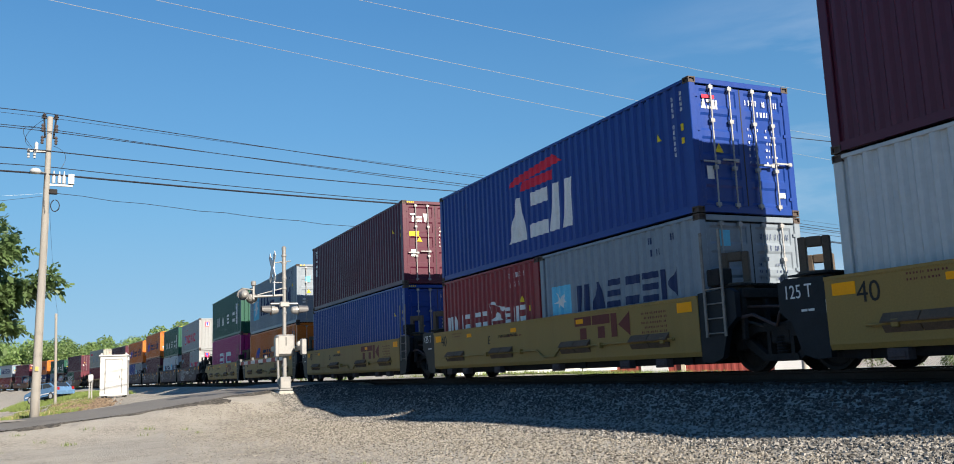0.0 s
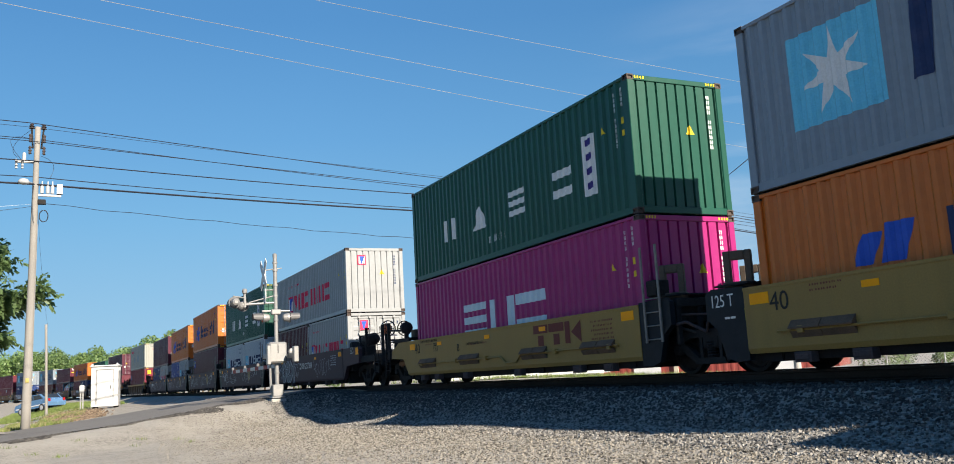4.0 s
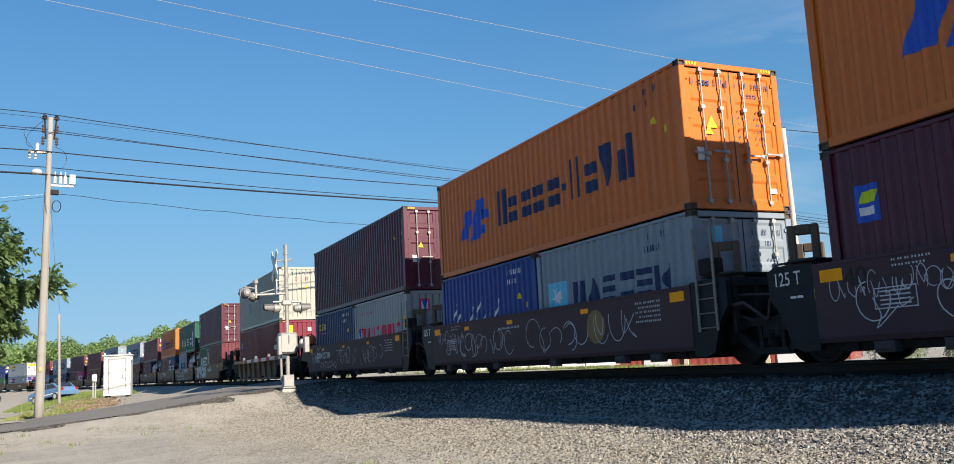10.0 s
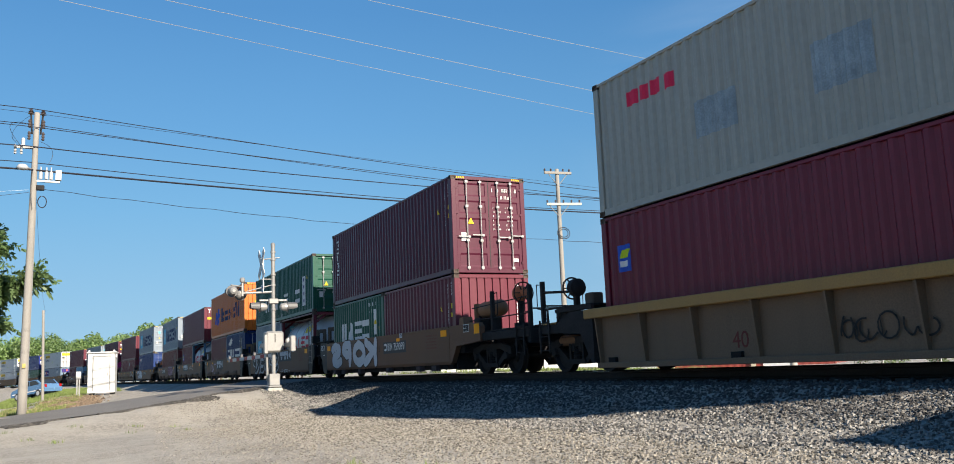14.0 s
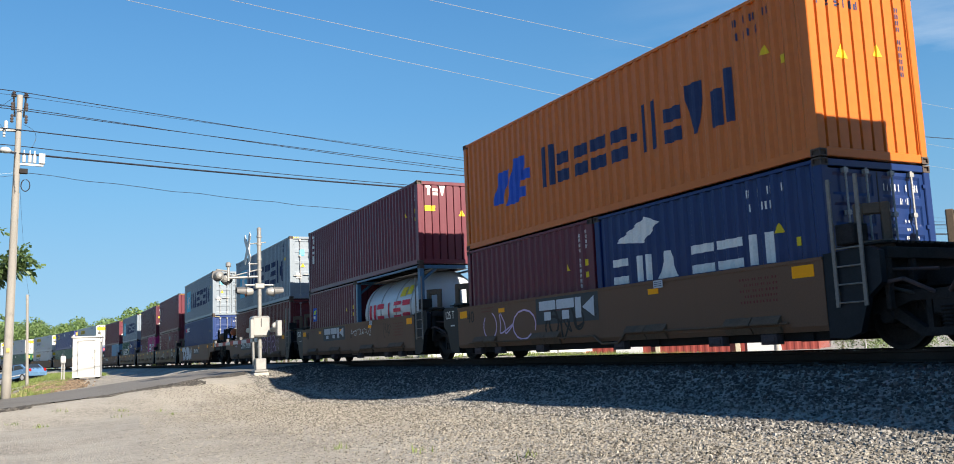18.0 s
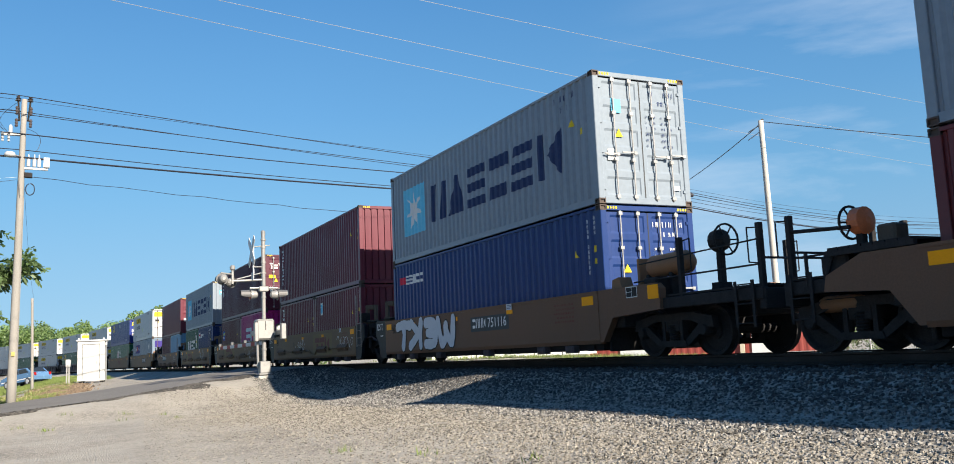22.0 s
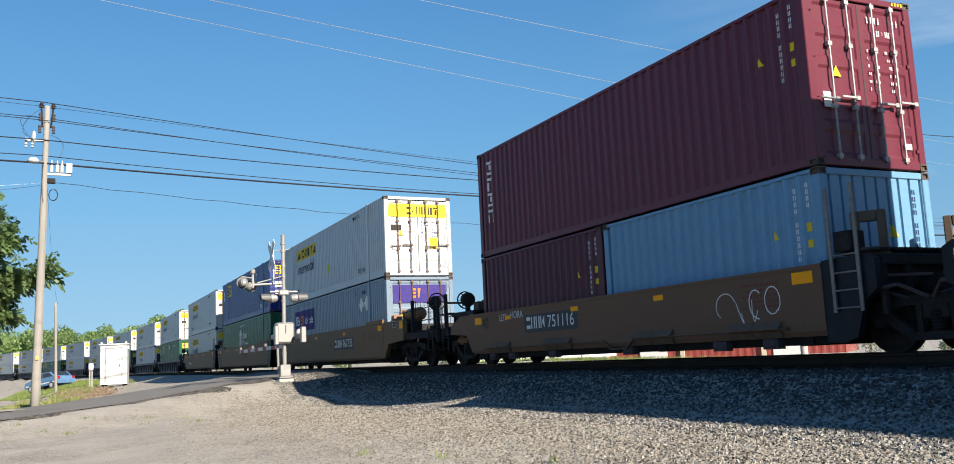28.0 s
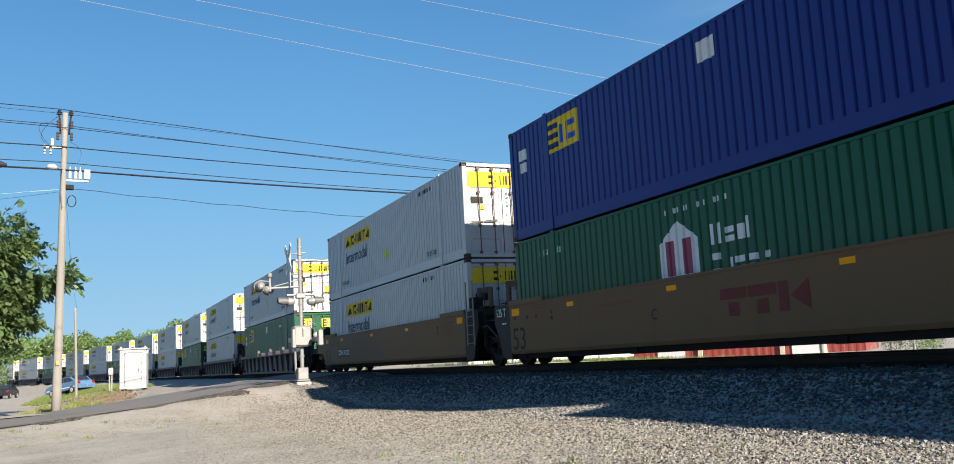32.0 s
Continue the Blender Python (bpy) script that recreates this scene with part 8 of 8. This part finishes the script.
def car(x, y, turn, tilt, paint_mat, label):
    z = ground_z(x, y)
    c = thing("car", label, "car", at=pose(x, y, z + 0.02, 0, tilt, turn))
    body = [(-2.15, 0.35), (-2.2, 0.62), (-2.1, 0.92), (-1.75, 1.0), (-1.2, 1.42), (0.45, 1.47), (1.2, 1.02), (2.05, 0.85), (2.2, 0.6), (2.15, 0.35)]
    part("body", prism(body, "y", -0.82, 0.82), paint_mat, c)
    for s in (-1, 1):
        part("window", prism([(-1.55, 1.02), (-1.12, 1.36), (-0.35, 1.39), (-0.35, 1.02)], "y", s * 0.822, s * 0.83), glass_mat, c)
        part("window", prism([(-0.28, 1.02), (-0.28, 1.39), (0.4, 1.4), (0.98, 1.02)], "y", s * 0.822, s * 0.83), glass_mat, c)
        part("trim_strip", boxes((-2.0, 2.0, s * 0.826 - 0.008, s * 0.826 + 0.008, 0.52, 0.6)), sheet_white if paint_mat == car_blue else rubber_mat, c)
        for wx in (-1.35, 1.35):
            w = part("wheel", lathe([(0.05, -0.1), (0.31, -0.1), (0.31, 0.1), (0.05, 0.1)], 20, "y"), rubber_mat, c, at=pose(wx, s * 0.75, 0.31))
            part("rim", lathe([(0.02, 0.0), (0.19, 0.0), (0.19, 0.012), (0.02, 0.02)], 16, "y"), can_mat, w, at=pose(0, s * 0.1, 0, 0, 0, 0 if s > 0 else 180))
    part("rear_window", prism([(-1.68, 1.03), (-1.24, 1.40), (-1.26, 1.42), (-1.71, 1.05)], "y", -0.68, 0.68), glass_mat, c)
    part("windscreen", prism([(0.52, 1.42), (1.12, 1.04), (1.14, 1.05), (0.54, 1.44)], "y", -0.7, 0.7), glass_mat, c)
    for s in (-1, 1):
        part("headlight", boxes((2.1, 2.19, s * 0.6 - 0.15, s * 0.6 + 0.15, 0.62, 0.76), bevel=0.02), board_white, c)
        part("tail_light", boxes((-2.2, -2.1, s * 0.68 - 0.1, s * 0.68 + 0.1, 0.7, 0.95), bevel=0.02), lens_red, c)
    return c


car(-0.9, 84.0, 126, 6.5, car_blue, "light blue hatchback parked on the sloping verge")
car(-7.6, 110.0, 80, 0, car_dark, "black car parked at the far side road")

# ---- loose ballast and gravel ----
def stone_material(name, low, middle, high):
    m = bpy.data.materials.new(name)
    m.use_nodes = True
    n, l = m.node_tree.nodes, m.node_tree.links
    b = n["Principled BSDF"]
    b.inputs["Roughness"].default_value = 0.9
    ge = n.new("ShaderNodeNewGeometry")
    ra = n.new("ShaderNodeValToRGB")
    e = ra.color_ramp.elements
    e[0].color, e[1].color = (*low, 1), (*high, 1)
    mid = e.new(0.55)
    mid.color = (*middle, 1)
    l.new(ge.outputs["Random Per Island"], ra.inputs["Fac"])
    tc = n.new("ShaderNodeTexCoord")
    no = n.new("ShaderNodeTexNoise")
    no.inputs["Scale"].default_value, no.inputs["Detail"].default_value = 60, 4
    l.new(tc.outputs["Object"], no.inputs["Vector"])
    mx = n.new("ShaderNodeMix")
    mx.data_type, mx.blend_type = "RGBA", "MULTIPLY"
    mx.inputs[0].default_value = 0.5
    l.new(ra.outputs["Color"], mx.inputs[6])
    l.new(no.outputs["Fac"], mx.inputs[7])
    l.new(mx.outputs[2], b.inputs["Base Color"])
    return m


stone_mat = stone_material("gravel stone", (0.055, 0.049, 0.040), (0.235, 0.213, 0.178), (0.41, 0.38, 0.325))
ballast_mat = stone_material("ballast stone", (0.05, 0.048, 0.046), (0.18, 0.172, 0.158), (0.40, 0.38, 0.35))
# the train's shade on the ballast is put into these darker stone colours
shade_stone_mat = stone_material("shade-darkened ballast stone", (0.020, 0.019, 0.019), (0.055, 0.053, 0.052), (0.15, 0.145, 0.14))


def stones(name, label, spots, sizes, seed, material):
    """Angular stones, half sunk, as one mesh."""
    rng = np.random.default_rng(seed)
    base = np.array([(-1, -1, -1), (1, -1, -1), (1, 1, -1), (-1, 1, -1), (-0.75, -0.75, 0.8), (0.75, -0.75, 0.8), (0.75, 0.75, 0.8), (-0.75, 0.75, 0.8)], float)
    quads = np.array([(0, 3, 2, 1), (4, 5, 6, 7), (0, 1, 5, 4), (1, 2, 6, 5), (2, 3, 7, 6), (3, 0, 4, 7)])
    n = len(spots)
    p = np.array(spots)
    r = np.array(sizes)[:, None, None] * 0.5
    v = base[None] * rng.uniform(0.55, 1.15, (n, 8, 3)) * rng.uniform(0.6, 1.2, (n, 1, 3)) * r
    v[:, :, 2] *= 0.8
    a, t = rng.uniform(0, 6.28, n), rng.uniform(-0.6, 0.6, n)
    ca, sa, ct, st = np.cos(a)[:, None], np.sin(a)[:, None], np.cos(t)[:, None], np.sin(t)[:, None]
    x, y, z = v[:, :, 0], v[:, :, 1] * ct - v[:, :, 2] * st, v[:, :, 1] * st + v[:, :, 2] * ct
    v = np.stack([x * ca - y * sa, x * sa + y * ca, z], 2) + p[:, None, :]
    faces = (quads[None] + (np.arange(n) * 8)[:, None, None]).reshape(-1, 4)
    me = bpy.data.meshes.new(name)
    me.from_pydata(v.reshape(-1, 3).tolist(), [], faces.tolist())
    me.materials.append(material)
    ob = new(name, me)
    return tagged(ob, label, "stones", kind="stuff")


srng = random.Random(12)
spots, sizes, dark, dark_sizes = [], [], [], []
for _ in range(64000):
    y = 3.0 + 50.0 * srng.random() ** 1.5
    x = srng.uniform(7.0, 10.35)
    near, far = road_edges(x)
    if near - 0.2 < y < far + 0.5:
        continue
    sz_ = srng.uniform(0.022, 0.054) * (1.0 if y < 20 else 1.2)
    # stones nearer the rail get the colour with shade in it
    in_shade = x > 8.4 + srng.gauss(0, 0.35)
    (dark if in_shade else spots).append((x, y, ground_z(x, y) + sz_ * 0.18))
    (dark_sizes if in_shade else sizes).append(sz_)
stones("ballast", "grey angular ballast stones on the track bank", spots, sizes, 1, ballast_mat)
stones("ballast", "ballast stones below the rail, coloured dark as shade", dark, dark_sizes, 4, shade_stone_mat)
spots, sizes = [], []
for _ in range(100000):
    y = 3.0 + 29.0 * srng.random() ** 1.35
    x = srng.uniform(1.2, 7.2)
    if x / y < 0.10 or x / y > 1.9 or y > road_edges(x)[0] - 0.8 or x < 7.2 - 6.0 * srng.random() ** 0.7 * 1.0:
        continue
    sz_ = srng.uniform(0.012, 0.042) * (0.55 + 0.45 * smooth_between(2.5, 6.5, x)) * (1.0 if y < 14 else 1.1)
    spots.append((x, y, ground_z(x, y) + sz_ * 0.15))
    sizes.append(sz_)
stones("gravel_stones", "pale loose gravel stones", spots, sizes, 2, stone_mat)
spots, sizes = [], []
for _ in range(9000):
    o = srng.uniform(-1.9, 1.9)
    y = -8 + 60 * srng.random()
    if 35.2 < y < 46.2 or abs(abs(o) - 0.7535) < 0.09:
        continue
    sz_ = srng.uniform(0.03, 0.07)
    spots.append((TRACK + o, y, 1.07 + srng.uniform(0, 0.03)))
    sizes.append(sz_)
# between the ties the shade is in the stone colour too
stones("ballast", "grey ballast stones between the ties", spots, sizes, 3, shade_stone_mat)


crumb_mat = stone_material("asphalt crumb", (0.02, 0.019, 0.018), (0.05, 0.047, 0.044), (0.13, 0.12, 0.11))
spots, sizes = [], []
for _ in range(26000):
    x = srng.uniform(-7.0, 7.2)
    y = ragged(x)[0] - abs(srng.gauss(0, 0.75)) + 0.1
    if noise.noise(Vector((x * 0.7, y * 0.9, 7))) < 0.04 + 0.35 * (ragged(x)[0] - y - 0.3):
        continue
    sz_ = srng.uniform(0.03, 0.10)
    spots.append((x, y, ground_z(x, y) + sz_ * 0.1))
    sizes.append(sz_)
stones("asphalt_crumbs", "dark broken asphalt crumbs along the road edge", spots, sizes, 5, crumb_mat)
clod_mat = stone_material("earth clod", (0.09, 0.062, 0.04), (0.19, 0.135, 0.09), (0.30, 0.23, 0.16))
spots, sizes = [], []
for _ in range(9000):
    x, y = srng.gauss(1.05, 0.5), srng.uniform(46.5, 57)
    sz_ = srng.uniform(0.05, 0.16)
    spots.append((x, y, ground_z(x, y) + sz_ * 0.15))
    sizes.append(sz_)
stones("earth_clods", "brown bare earth clods on the verge", spots, sizes, 6, clod_mat)


def motions():
    """The whole train runs along the track."""
    for ob, start, dz in MOVERS:
        rows = []
        for t in range(0, 33):
            x, y, a = on_track(start - S(t))
            rows.append((t, pose(x, y, dz, 0, 0, a)))
        walk(ob, rows)


motions()
